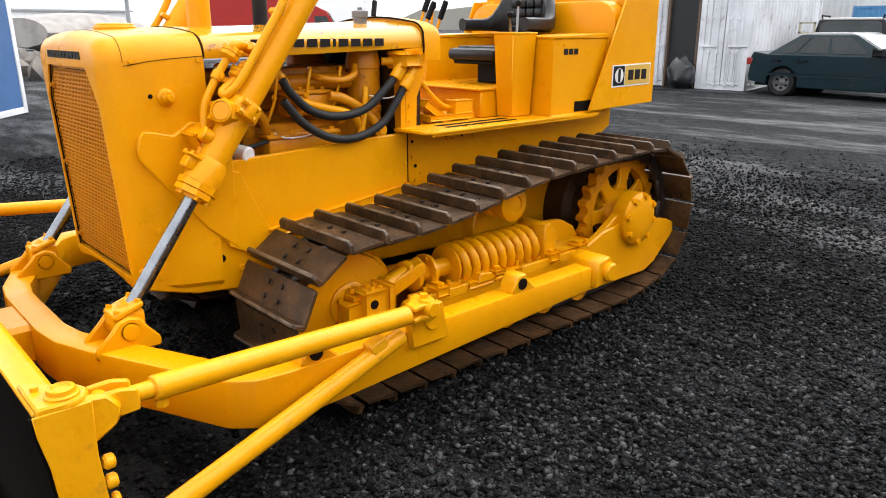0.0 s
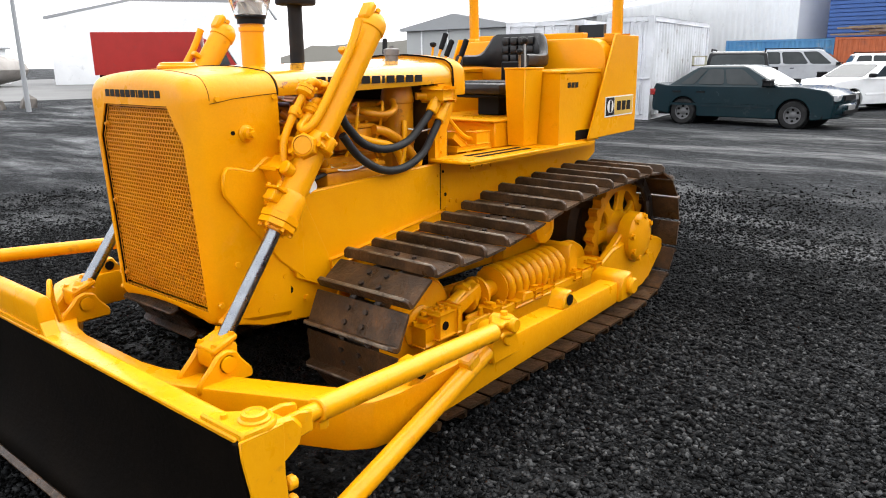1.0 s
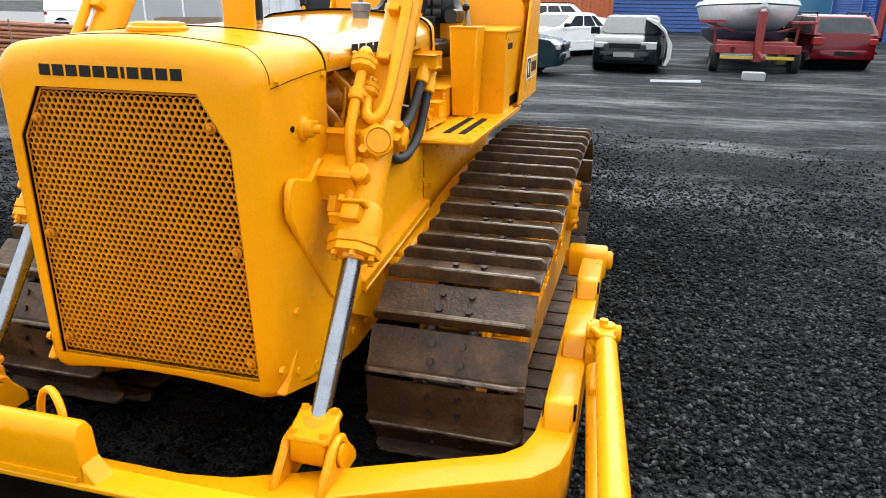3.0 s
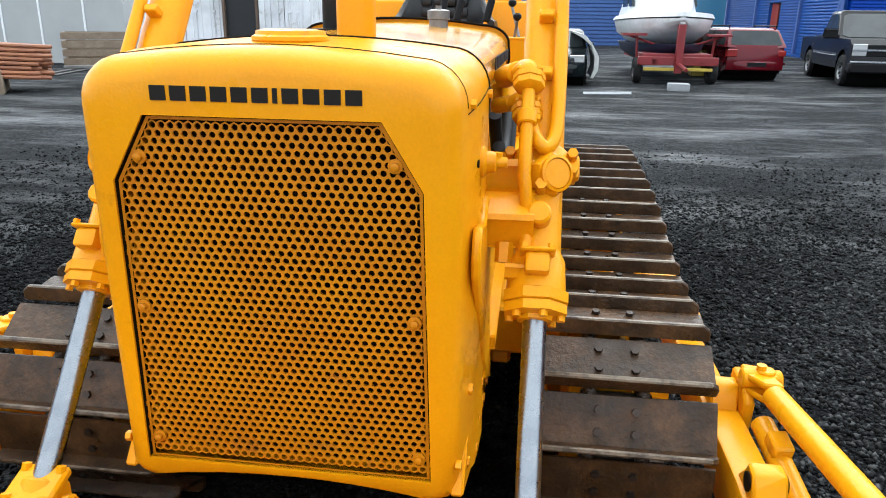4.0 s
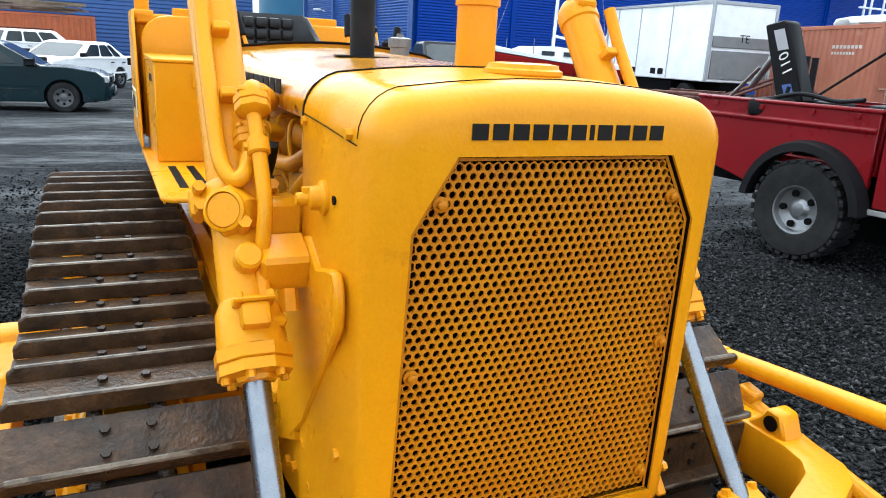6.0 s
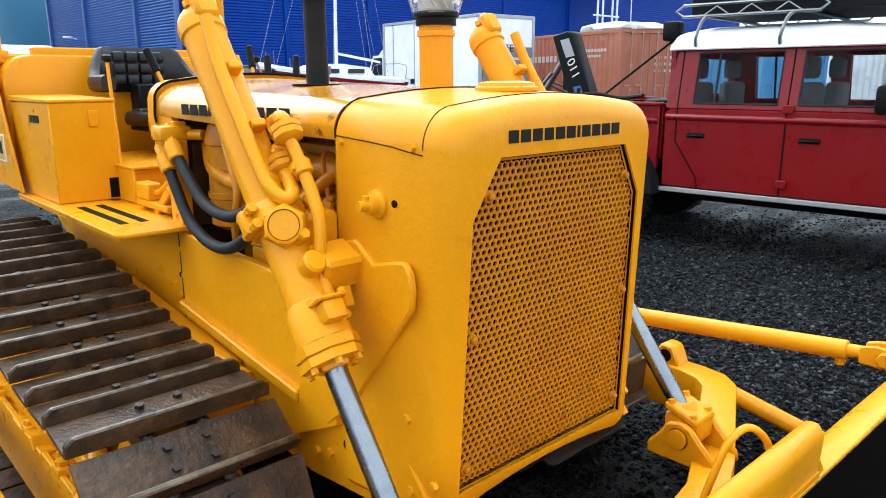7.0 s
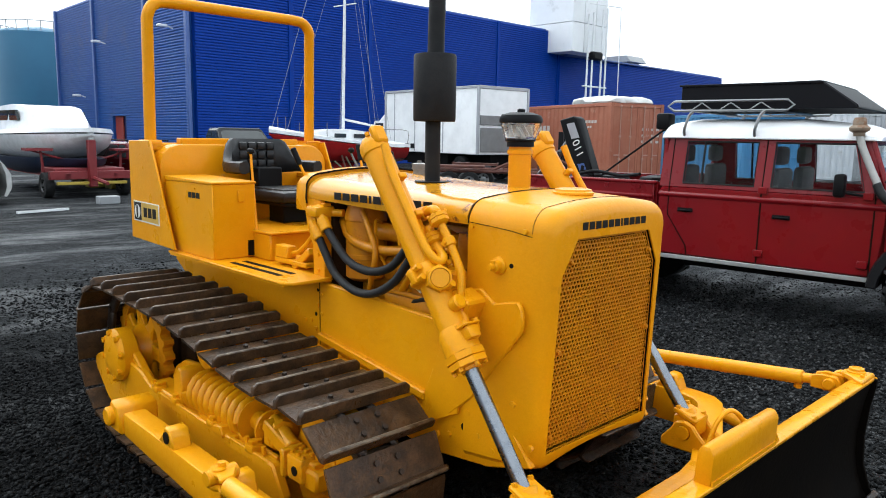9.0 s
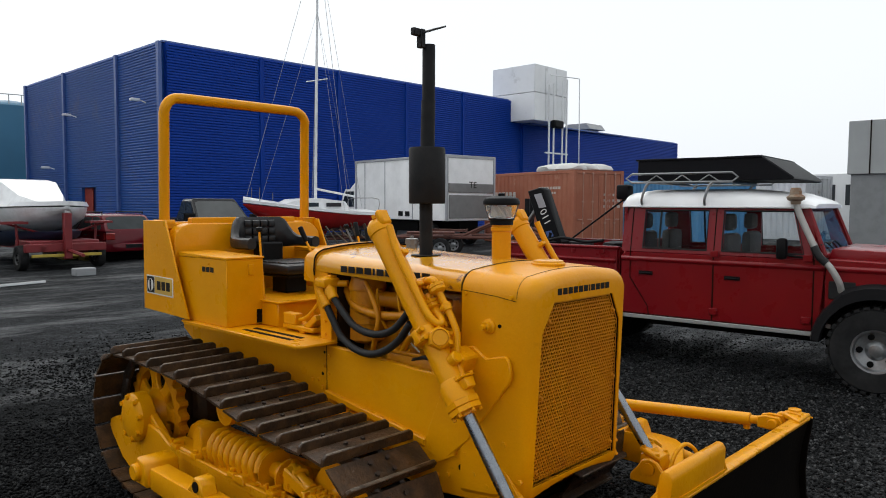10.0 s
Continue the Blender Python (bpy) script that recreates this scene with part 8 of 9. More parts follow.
# faded lettering blocks on the red container
rs = random.Random(14)
marks = B()
for row, (x0, x1, z, h) in enumerate(((-2.2, -0.6, 1.9, 0.22), (0.9, 2.3, 2.2, 0.10), (0.9, 2.0, 2.02, 0.08))):
    n_ = 6 if row == 0 else 8
    for k in range(n_):
        u = x0 + (x1 - x0) * k / n_
        for sy in (-1, 1):
            box(marks, u, u + (x1 - x0) / n_ * 0.7, sy * 1.208, sy * 1.213, z, z + h, 0)
for k in range(9):
    y, z = 0.25 + 0.3 * (k % 3), 1.95 - 0.22 * (k // 3)
    box(marks, 3.010, 3.016, y, y + 0.22, z, z + 0.09, 0)
marks.transform(RUST_AT)
chalk = mat("faded_white_lettering", (0.60, 0.55, 0.50), 0.7, grain=0.4, gscale=30)
tagged(part("container_marking", marks, chalk), "faded white lettering blocks on a red container", "lettering", kind="stuff")
# white sacks on the red container
b = B()
rs = random.Random(4)
for k in range(9):
    q = RUST_AT @ Vector((1.0 + 0.55 * (k % 3), -0.6 + 0.6 * (k // 3), 2.96))
    t = bmesh.new()
    bmesh.ops.create_icosphere(t, subdivisions=2, radius=0.5)
    for v in t.verts:
        v.co = (v.co.x * 1.4 + rs.uniform(-0.05, 0.05), v.co.y * 1.3 + rs.uniform(-0.05, 0.05), max(-0.1, v.co.z * 0.5))
    add(b, t, Matrix.Translation(q) @ Matrix.Rotation(rs.uniform(0, 3), 4, "Z"))
tagged(part("sack_pile", b, SHEET), "white filled sacks lying on a container roof", "sacks", kind="stuff")
# doorway between the white containers, with a bin bag
b = B()
box(b, 6.66, 7.60, -17.2, -17.05, 0, 2.5, 0)
tagged(part("open_doorway", b, mat("dark_interior", (0.00888, 0.00962, 0.0111), 0.7)), "dark glazed doorway between two white containers", "doorway")
b = B()
for x in (6.62, 7.50):
    box(b, x, x + 0.07, -17.05, -16.95, 0, 2.5, 0.01)
tagged(part("door_post", b, mat("brown_timber_post", (0.1036, 0.0666, 0.0444), 0.7)), "brown timber posts of a glazed doorway", "door frame")
b = B()
t = bmesh.new()
bmesh.ops.create_icosphere(t, subdivisions=3, radius=0.5)
for v in t.verts:
    d = 1 + 0.25 * noise.noise(v.co * 4)
    v.co = (v.co.x * 0.7 * d, v.co.y * 0.6 * d, v.co.z * (0.95 if v.co.z > 0 else 0.7) * d)
add(b, t, pose(6.82, -16.6, 0.33))
tagged(part("bin_bag", b, mat("dark_bin_bag", (0.0148, 0.01628, 0.01924), 0.35, bump=0.5, bscale=12)), "full black bin bag leaning on a container", "bin bag")

# ---- white sheds and further houses ----
shed = thing("storage_sheds", "long row of white sheds with ribbed doors", "building")
a, c = Vector((50, -62, 0)), Vector((19.5, -40.5, 0))
d = (c - a).normalized()
n = Vector((d.y, -d.x, 0))
if n.dot(Vector((0, 30, 0)) - a) < 0:
    n = -n
for i in range(12):
    q0, q1 = a + (c - a) * (i / 12), a + (c - a) * ((i + 0.72) / 12)
    q2 = a + (c - a) * ((i + 1) / 12)
    b = B()
    loft(b, [[(q.x, q.y, z) for q in (q0, q1, q1 - n * 0.3, q0 - n * 0.3)] for z in (0, 3.6)])
    part("shed_door", b, WHITE_CLAD, shed)
    b = B()
    loft(b, [[(q.x, q.y, z) for q in (q1 - n * 0.06, q2 - n * 0.06, q2 - n * 0.4, q1 - n * 0.4)] for z in (0, 4.2)])
    loft(b, [[(q.x, q.y, z) for q in (q0 - n * 0.06, q1 - n * 0.06, q1 - n * 0.4, q0 - n * 0.4)] for z in (3.6, 4.2)])
    part("shed_wall", b, GREY_CLAD, shed)
b = B()
loft(b, [[(q.x, q.y, z) for q, z in ((a + n * 0.3, 4.1), (a - n * 8, 5.6), (a - n * 8, 5.75), (a + n * 0.3, 4.25))], [(q.x, q.y, z) for q, z in ((c + n * 0.3, 4.1), (c - n * 8, 5.6), (c - n * 8, 5.75), (c + n * 0.3, 4.25))]])
part("shed_roof", b, WHITE_CLAD, shed)
hall2 = thing("grey_hall", "large pale grey hall with a flat roof", "building")
ribbed_wall("wall", 9.0, -58, 34, -66, 0, 9.0, 0.5, 0.04, WHITE_CLAD, 6.0, True, hall2)
b = B()
prism(b, "z", [(8.8, -57.7), (34.2, -65.8), (32.2, -72.2), (6.8, -64.1)], 9.0, 9.25)
part("roof", b, ROOF_GREY, hall2)
hall3 = thing("blue_hall", "blue-clad hall behind stacked containers", "building")
ribbed_wall("wall", -9.3, -57, 8.6, -58, 0, 8.5, 0.25, 0.05, mat("mid_blue_cladding", (0.0148, 0.074, 0.2664), 0.5), 6.0, False, hall3)
stackm = mat("weathered_timber", (0.1924, 0.1406, 0.0962), 0.8, col2=(0.2368, 0.185, 0.1332), vscale=4, grain=0.3, gscale=25)
b = B()
rs = random.Random(11)
for k in range(46):
    x, y, z = rs.uniform(2.0, 6.2), rs.uniform(-46.8, -45.0), 2.75 + 0.09 * (k % 6)
    box(b, -1.0, 1.0, -0.07, 0.07, -0.04, 0.04, 0, Matrix.Translation((x, y, z)) @ Matrix.Rotation(rs.uniform(-0.3, 0.3), 4, "Z"))
tagged(part("timber_stack", b, stackm), "loose stack of planks on a container", "timber", kind="stuff")
wbl = thing("white_workshop", "large white workshop with a plain end wall across the road", "building")
b = B()
L0, R0, G0 = Vector((61.6, -25.6, 0)), Vector((49.9, -38.1, 0)), Vector((57.0, -30.6, 0))
back = Vector((20, -17, 0))
loft(b, [[(*p.to_2d(), 0), (*p.to_2d(), z), (*(p + back).to_2d(), z), (*(p + back).to_2d(), 0)] for p, z in ((L0, 5.3), (G0, 6.7), (R0, 6.5))])
part("wall", b, WHITE_CLAD, wbl)
b = B()
loft(b, [[(*p.to_2d(), z), (*p.to_2d(), z + 0.22), (*(p + back).to_2d(), z + 0.22), (*(p + back).to_2d(), z)] for p, z in ((L0 + Vector((0.2, 0.2, 0)), 5.28), (G0, 6.68), (R0 - Vector((0.3, 0.3, 0)), 6.48))])
part("roof", b, ROOF_GREY, wbl)
ribbed_wall("side_wall", R0.x - 0.3, R0.y - 0.3, 76.0, -60.5, 0, 6.4, 2.4, 0.5, WHITE_CLAD, 0.4, True, wbl)
wb2 = thing("white_house", "low white house with a dark window beyond the road", "building")
house = Matrix.Translation((69.5, -19.5, 0)) @ Matrix.Rotation(radians(107), 4, "Z")
b = B()
loft(b, [[(x, y, z) for y, z in ((0, 0), (0, 3.1), (-3.5, 4.2), (-7, 3.1), (-7, 0))] for x in (-6.5, 6.5)])
b.transform(house)
part("wall", b, WHITE_CLAD, wb2)
b = B()
loft(b, [[(x, y, z) for y, z in ((0.3, 3.05), (0.3, 3.2), (-3.5, 4.4), (-7.3, 3.2), (-7.3, 3.05), (-3.5, 4.22))] for x in (-6.8, 6.8)])
b.transform(house)
part("roof", b, ROOF_GREY, wb2)
for x in (-3.4, 1.6):
    b = B()
    box(b, x, x + 1.5, -0.02, 0.05, 0.9, 2.5, 0.01)
    b.transform(house)
    win = part("window", b, DARK_GLASS, wb2)
    b = B()
    for u in (x - 0.06, x + 0.72, x + 1.5):
        box(b, u, u + 0.06, 0.0, 0.08, 0.86, 2.54, 0.01)
    b.transform(house)
    part_each("window_bar", b, WHITE_CLAD, win)
b = B()
rings = []
for k in range(9):
    u = k / 8
    q = Vector((58.0 + 5.0 * u, -13.0 - 9.0 * u, 0))
    rings.append([(q.x + 2.6 * math.cos(a), q.y + 1.2 * math.cos(a), 1.3 + 1.5 * math.sin(a) * (0.7 + 0.3 * math.sin(math.pi * u))) for a in [2 * math.pi * i / 14 for i in range(14)]])
loft(b, rings)
tagged(part("upturned_hull", b, mat("grey_brown_hull", (0.30, 0.28, 0.26), 0.6, col2=(0.20, 0.18, 0.17), vscale=0.8, grain=0.2)), "long grey-brown hull lying beyond the road", "hull")
gsh = thing("grey_shed", "grey panelled shed with pale joints", "building")
b = B()
box(b, 13.2, 18.5, -25.5, -22.0, 0, 2.8, 0.02)
part("wall", b, GREY_CLAD, gsh)
b = B()
prism(b, "y", [(13.0, 2.8), (18.7, 2.8), (18.7, 2.9), (15.8, 3.4), (13.0, 2.9)], -25.7, -21.8)
part("roof", b, ROOF_GREY, gsh)
for x in (14.6, 16.2, 17.6):
    b = B()
    box(b, x, x + 0.06, -22.0, -21.97, 0, 2.8, 0)
    part("panel_joint", b, WHITE_CLAD, gsh)
b = B()
rod(b, (25.1, -9.2, 0), (25.1, -9.2, 7.5), 0.09, 0.05, n=10)
rod(b, (25.1, -9.2, 7.4), (24.0, -9.6, 7.6), 0.04, n=8)
tagged(part("lamp_post", b, ROOF_GREY), "plain grey street lamp post beside the road", "lamp post")

# ---- white box lorry ----
MT = Matrix.Translation((-18.6, -20.05, 0.20)) @ Matrix.Rotation(radians(-96), 4, "Z")
lorry = thing("box_lorry", "white box lorry with side doors and grey tail lift", "lorry", MT)
b = B()
box(b, -3.1, 3.1, -1.25, 1.25, 1.0, 3.5, 0.03)
part("cargo_box", b, WHITE_CAR, lorry)
b = B()
for x in (-3.1, 3.1):
    for y in (-1.25, 1.25):
        box(b, x - 0.05, x + 0.05, y - 0.05, y + 0.05, 1.0, 3.53, 0.01)
for y in (-1.26, 1.26):
    box(b, -3.1, 3.1, y - 0.03, y + 0.03, 3.44, 3.54, 0.01)
    for x in (-1.0, 0.9, 2.4):
        box(b, x, x + 0.03, y - 0.012, y + 0.012, 1.05, 3.42, 0)
box(b, -3.13, -3.09, -1.25, 1.25, 3.42, 3.54, 0.01)
part("box_trim", b, SILVER_CAR, lorry)
b = B()
box(b, -3.16, -3.11, -1.18, 1.18, 2.1, 2.45, 0.01)
box(b, -3.15, -3.11, -1.15, 1.15, 1.1, 2.0, 0.01)
part("tail_lift", b, PLATE, lorry)
for x in (-0.8, 0.9):
    for k in (0, 1):
        b = B()
        box(b, x + k * 0.45, x + k * 0.45 + 0.3, 1.255, 1.275, 1.15, 1.35, 0.01)
        part("side_hatch", b, PLASTIC, lorry)
txt = bpy.data.curves.new("lettering", "FONT")
txt.body, txt.size, txt.extrude = "TE", 0.36, 0.002
tob = new("lettering", txt)
tob.data.materials.append(INK)
tob.parent = lorry
tob.matrix_local = Matrix.Translation((-3.165, 0.15, 2.28)) @ Matrix.Rotation(radians(-90), 4, "Z") @ Matrix.Rotation(radians(90), 4, "X")
b = B()
loft(b, [[(3.2, -1.1, 0.6), (3.2, 1.1, 0.6), (3.2, 1.1, 2.3), (3.2, -1.1, 2.3)], [(4.3, -1.1, 0.6), (4.3, 1.1, 0.6), (4.3, 1.08, 2.3), (4.3, -1.08, 2.3)], [(4.95, -1.05, 0.6), (4.95, 1.05, 0.6), (4.9, 1.05, 1.35), (4.9, -1.05, 1.35)]])
loft(b, [[(3.2, -1.1, 2.3), (3.2, 1.1, 2.3), (3.2, 1.0, 3.3), (3.2, -1.0, 3.3)], [(4.2, -0.9, 2.3), (4.2, 0.9, 2.3), (3.9, 0.8, 2.6), (3.9, -0.8, 2.6)]])
part("lorry_cab", b, WHITE_CAR, lorry)
b = B()
for sy in (-1, 1):
    prism(b, "y", [(3.55, 1.5), (4.55, 1.5), (4.2, 2.2), (3.55, 2.2)], sy * 1.095, sy * 1.115)
part_each("cab_window", b, CAR_GLASS, lorry)
b = B()
box(b, -3.0, 4.6, -0.5, 0.5, 0.6, 1.0, 0.02)
box(b, -1.2, 1.6, -1.15, 1.15, 0.55, 0.95, 0.02)
part("chassis", b, ARCH, lorry)
for sy in (-1, 1):
    for x in (-1.9, 3.7):
        put_wheel(lorry, (x, sy * 1.02, 0.46), 0.46, 0.28, 0.28, STEEL_RIM)

# ---- sailing boat on its trailer ----
HULL_RED = mat("glossy_red_hull", (0.3108, 0.00888, 0.00888), 0.25, coat=0.5)
DECK = mat("white_boat_gelcoat", (0.72, 0.73, 0.74), 0.3, coat=0.3, dirt=(0.5, 0.5, 0.49), dscale=2)


def hull_rings(L, beam, keel, side, sheer, bow_rise, n=13, blunt=2.2):
    """Stations from the stern (x 0) to the bow (x L): half outlines closed over the deck."""
    rings = []
    for i in range(n):
        u = i / (n - 1)
        k = (1 - max(0, (u - 0.35) / 0.65) ** blunt)
        w = max(0.02, beam / 2 * (0.80 + 0.20 * min(1, u * 3)) * k)
        zb = keel + (bow_rise + sheer - keel - 0.06) * max(0, (u - 0.55) / 0.45) ** 2.4
        zs = sheer + bow_rise * u ** 2
        rings.append([(L * u + 0.5 * u ** 4 * 0.6, s * w * f, z) for s, f, z in ((-1, 1.0, zs), (-1, 0.92, zb + (zs - zb) * 0.55), (-1, 0.60, zb + (zs - zb) * 0.18), (0, 0.0, zb), (1, 0.60, zb + (zs - zb) * 0.18), (1, 0.92, zb + (zs - zb) * 0.55), (1, 1.0, zs))])
    return rings


sail = thing("sailing_boat", "small sailing boat, red hull and white deck, on trailer", "boat", Matrix.Translation((-15.1, -19.65, 0.12)) @ Matrix.Rotation(radians(7), 4, "Z"))
b = B()
loft(b, hull_rings(5.4, 2.1, 0.72, 0, 1.30, 0.42))
part("hull", b, HULL_RED, sail, sharp=50)
b = B()
rr = hull_rings(5.4, 2.16, 0.72, 0, 1.32, 0.43)
loft(b, [[r[0], r[6], (r[6][0], r[6][1] * 0.98, r[6][2] + 0.10), (r[3][0], 0, r[6][2] + 0.20), (r[0][0], r[0][1] * 0.98, r[0][2] + 0.10)] for r in rr])
rings = []
for x, w, h in ((1.3, 0.55, 0.12), (1.6, 0.65, 0.34), (2.8, 0.62, 0.42), (3.6, 0.5, 0.36), (4.1, 0.30, 0.22), (4.4, 0.15, 0.10)):
    z0 = 1.44 + 0.02 * x
    rings.append([(x, -w, z0), (x, -w * 0.85, z0 + h), (x, w * 0.85, z0 + h), (x, w, z0)])
loft(b, rings)
part("deck", b, DECK, sail, sharp=50)
for x0, x1, s in ((1.9, 2.6, 1), (3.0, 3.5, 1), (1.9, 2.6, -1), (3.0, 3.5, -1)):
    b = B()
    box(b, x0, x1, s * 0.60, s * 0.66, 1.62, 1.76, 0.01)
    part("porthole", b, DARK_GLASS, sail)
b = B()
rod(b, (2.55, 0, 1.75), (2.35, 0, 11.6), 0.055, 0.035, n=10)
rod(b, (2.45, -0.55, 6.1), (2.45, 0.55, 6.1), 0.02, n=6)
rod(b, (2.5, 0, 2.25), (0.6, 0.05, 2.0), 0.04, n=8)
part("mast", b, DECK, sail)
b = B()
for p in ((5.6, 0, 1.85), (1.8, 0.95, 1.45), (1.8, -0.95, 1.45), (0.1, 0, 1.45)):
    rod(b, (2.36, 0, 11.0), p, 0.008, n=4)
    rod(b, (2.40, 0, 8.5), (p[0] * 0.8 + 0.5, p[1] * 0.9, p[2]), 0.006, n=4)
part_each("rigging", b, ROOF_GREY, sail)
b = B()
for s in (-1, 1):
    pipe(b, [(0.1, s * 0.8, 1.4), (0.05, s * 0.8, 1.9), (0.0, 0, 1.95)], 0.015, 6, 2)
    rod(b, (5.2, s * 0.2, 1.8), (5.2, s * 0.2, 2.25), 0.012, n=5)
    rod(b, (3.9, s * 0.7, 1.6), (3.9, s * 0.7, 2.1), 0.012, n=5)
part_each("deck_rail", b, STEEL, sail)
b = B()
prism(b, "y", [(2.0, 0.75), (3.2, 0.75), (2.9, 0.42), (2.3, 0.42)], -0.06, 0.06)
part("keel", b, HULL_RED, sail)
RUST = mat("rusty_red_frame", (0.0888, 0.0259, 0.0185), 0.7, col2=(0.1332, 0.0444, 0.0259), vscale=6, grain=0.3)
trl = thing("boat_trailer", "rusty red tubular boat trailer with tied wooden props", "trailer", Matrix.Translation((-15.1, -19.65, 0.12)) @ Matrix.Rotation(radians(7), 4, "Z"))
b = B()
for s in (-1, 1):
    rod(b, (0.2, s * 0.7, 0.48), (4.6, s * 0.7, 0.48), 0.05, n=6)
    rod(b, (4.6, s * 0.7, 0.48), (5.3, 0, 0.46), 0.05, n=6)
    for x in (0.8, 2.0, 3.2):
        rod(b, (x, s * 0.9, 0.45), (x + 0.1, s * 0.7, 1.15), 0.03, n=6)
for x in (0.4, 1.8, 3.2, 4.5):
    rod(b, (x, -0.75, 0.46), (x, 0.75, 0.46), 0.04, n=6)
part("trailer_frame", b, RUST, trl)
b = B()
for k in range(9):
    u = random.Random(k).uniform(0, 1)
    rod(b, (0.2 + 0.38 * k, 1.3 - 0.7 * u, 0.12), (1.0 + 0.38 * k, 0.7 + 0.3 * u, 0.75 + 0.3 * u), 0.025, n=6)
part_each("prop", b, stackm, trl)
for x, s in ((4.7, 1), (4.7, -1)):
    put_wheel(trl, (x, s * 1.02, 0.33), 0.33, 0.2, 0.19, STEEL_RIM)

# ---- motor boat on a red trailer, bow to the yard ----
mb = thing("motor_boat", "white cabin motor boat with dark blue bottom on trailer", "boat", Matrix.Translation((-4.05, -25.7, 0.012)) @ Matrix.Rotation(radians(91), 4, "Z"))
b = B()
loft(b, hull_rings(6.4, 2.60, 0.86, 0, 1.62, 0.10, blunt=4.5))
part("hull", b, DECK, mb, sharp=50)
b = B()
loft(b, [[(x, y * 0.98, z - 0.02) if k not in (0, 1, 5, 6) else (x, y * 1.01, min(z, 0.98 + 0.01 * x)) for k, (x, y, z) in enumerate(r)] for r in hull_rings(6.3, 2.20, 0.45, 0, 0.98, 0.10, blunt=4.5)])
part("hull_bottom", b, mat("dark_blue_antifouling", (0.0074, 0.01628, 0.0444), 0.5), mb, sharp=50)
b = B()
rr = hull_rings(6.4, 2.70, 0.86, 0, 1.64, 0.12, blunt=4.5)
loft(b, [[r[0], r[6], (r[6][0], r[6][1] * 0.94, r[6][2] + 0.12), (r[0][0], r[0][1] * 0.94, r[0][2] + 0.12)] for r in rr])
rings = []
for x, w, h in ((0.8, 1.05, 0.75), (2.6, 1.05, 0.80), (3.6, 0.95, 0.70), (4.6, 0.75, 0.30), (5.4, 0.4, 0.10)):
    rings.append([(x, -w, 1.74), (x, -w * 0.80, 1.74 + h), (x, w * 0.80, 1.74 + h), (x, w, 1.74)])
loft(b, rings)
part("cabin", b, DECK, mb, sharp=50)
b = B()
for s in (-1, 1):
    prism(b, "y", [(1.2, 2.06), (2.5, 2.06), (2.5, 2.36), (1.3, 2.36)], s * 0.97, s * 0.90)
    prism(b, "y", [(2.65, 2.06), (3.5, 2.06), (3.3, 2.36), (2.65, 2.36)], s * 0.955, s * 0.88)
part_each("cabin_window", b, CAR_GLASS, mb)
mtr = thing("boat_trailer", "red boat trailer with winch post and concrete block", "trailer", Matrix.Translation((-4.05, -25.7, 0.012)) @ Matrix.Rotation(radians(91), 4, "Z"))
b = B()
for s in (-1, 1):
    box(b, 0.3, 6.5, s * 0.55, s * 0.67, 0.52, 0.66, 0.01)
    rod(b, (5.8, s * 1.0, 0.58), (5.8, s * 1.05, 1.28), 0.035, n=6)
    rod(b, (5.8, s * 1.35, 1.28), (5.8, s * 0.3, 0.95), 0.03, n=6)
    box(b, 5.6, 6.0, s * 0.8, s * 1.45, 1.25, 1.31, 0.005)
box(b, 6.35, 6.50, -1.05, 1.05, 0.50, 0.72, 0.015)
box(b, 5.2, 6.4, -0.9, 0.9, 0.62, 0.80, 0.02)
box(b, 6.45, 6.62, -0.10, 0.10, 0.3, 1.55, 0.015)
rod(b, (6.5, 0, 0.55), (7.6, 0, 0.45), 0.05, n=6)
part("trailer_frame", b, mat("red_trailer_paint", (0.1924, 0.0111, 0.0148), 0.5, grain=0.2), mtr)
b = B()
box(b, 6.46, 6.60, -0.07, 0.07, 1.55, 1.80, 0.02)
part("winch_post_tip", b, DECK, mtr)
b = B()
box(b, 6.46, 6.55, -0.9, 0.9, 0.36, 0.44, 0.01)
part("light_board", b, mat("yellow_board", (0.407, 0.296, 0.037), 0.5), mtr)
for s in (-1, 1):
    put_wheel(mtr, (6.0, s * 1.0, 0.34), 0.34, 0.22, 0.19, STEEL_RIM)
b = B()
box(b, -4.15, -3.65, -17.45, -17.15, 0.0, 0.20, 0.02)
tagged(part("concrete_block", b, ROOF_GREY), "grey concrete block lying on the gravel", "block")
# pallets and yellow tubs beside the boat
b = B()
for k in range(9):
    box(b, -6.1, -5.2, -24.6, -23.5, 0.02 + k * 0.145, 0.04 + k * 0.145, 0)
    for x in (-6.05, -5.7, -5.3):
        box(b, x, x + 0.1, -24.6, -23.5, 0.04 + k * 0.145, 0.13 + k * 0.145, 0)
    for y in range(5):
        box(b, -6.1, -5.2, -24.6 + y * 0.24, -24.48 + y * 0.24, 0.13 + k * 0.145, 0.155 + k * 0.145, 0)
tagged(part("pallet_stack", b, stackm), "stack of weathered wooden pallets", "pallets")
TUB = mat("yellow_plastic_tub", (0.44, 0.36, 0.06), 0.5)
for x, y in ((-6.1, -22.4), (-5.75, -23.2)):
    b = B()
    box(b, x, x + 0.55, y, y + 0.55, 0, 0.42, 0.03)
    box(b, x + 0.05, x + 0.5, y + 0.05, y + 0.5, 0.42, 0.80, 0.05)
    tagged(part("yellow_tub", b, TUB), "yellow plastic tub standing near a boat", "tub", "yellow tubs")

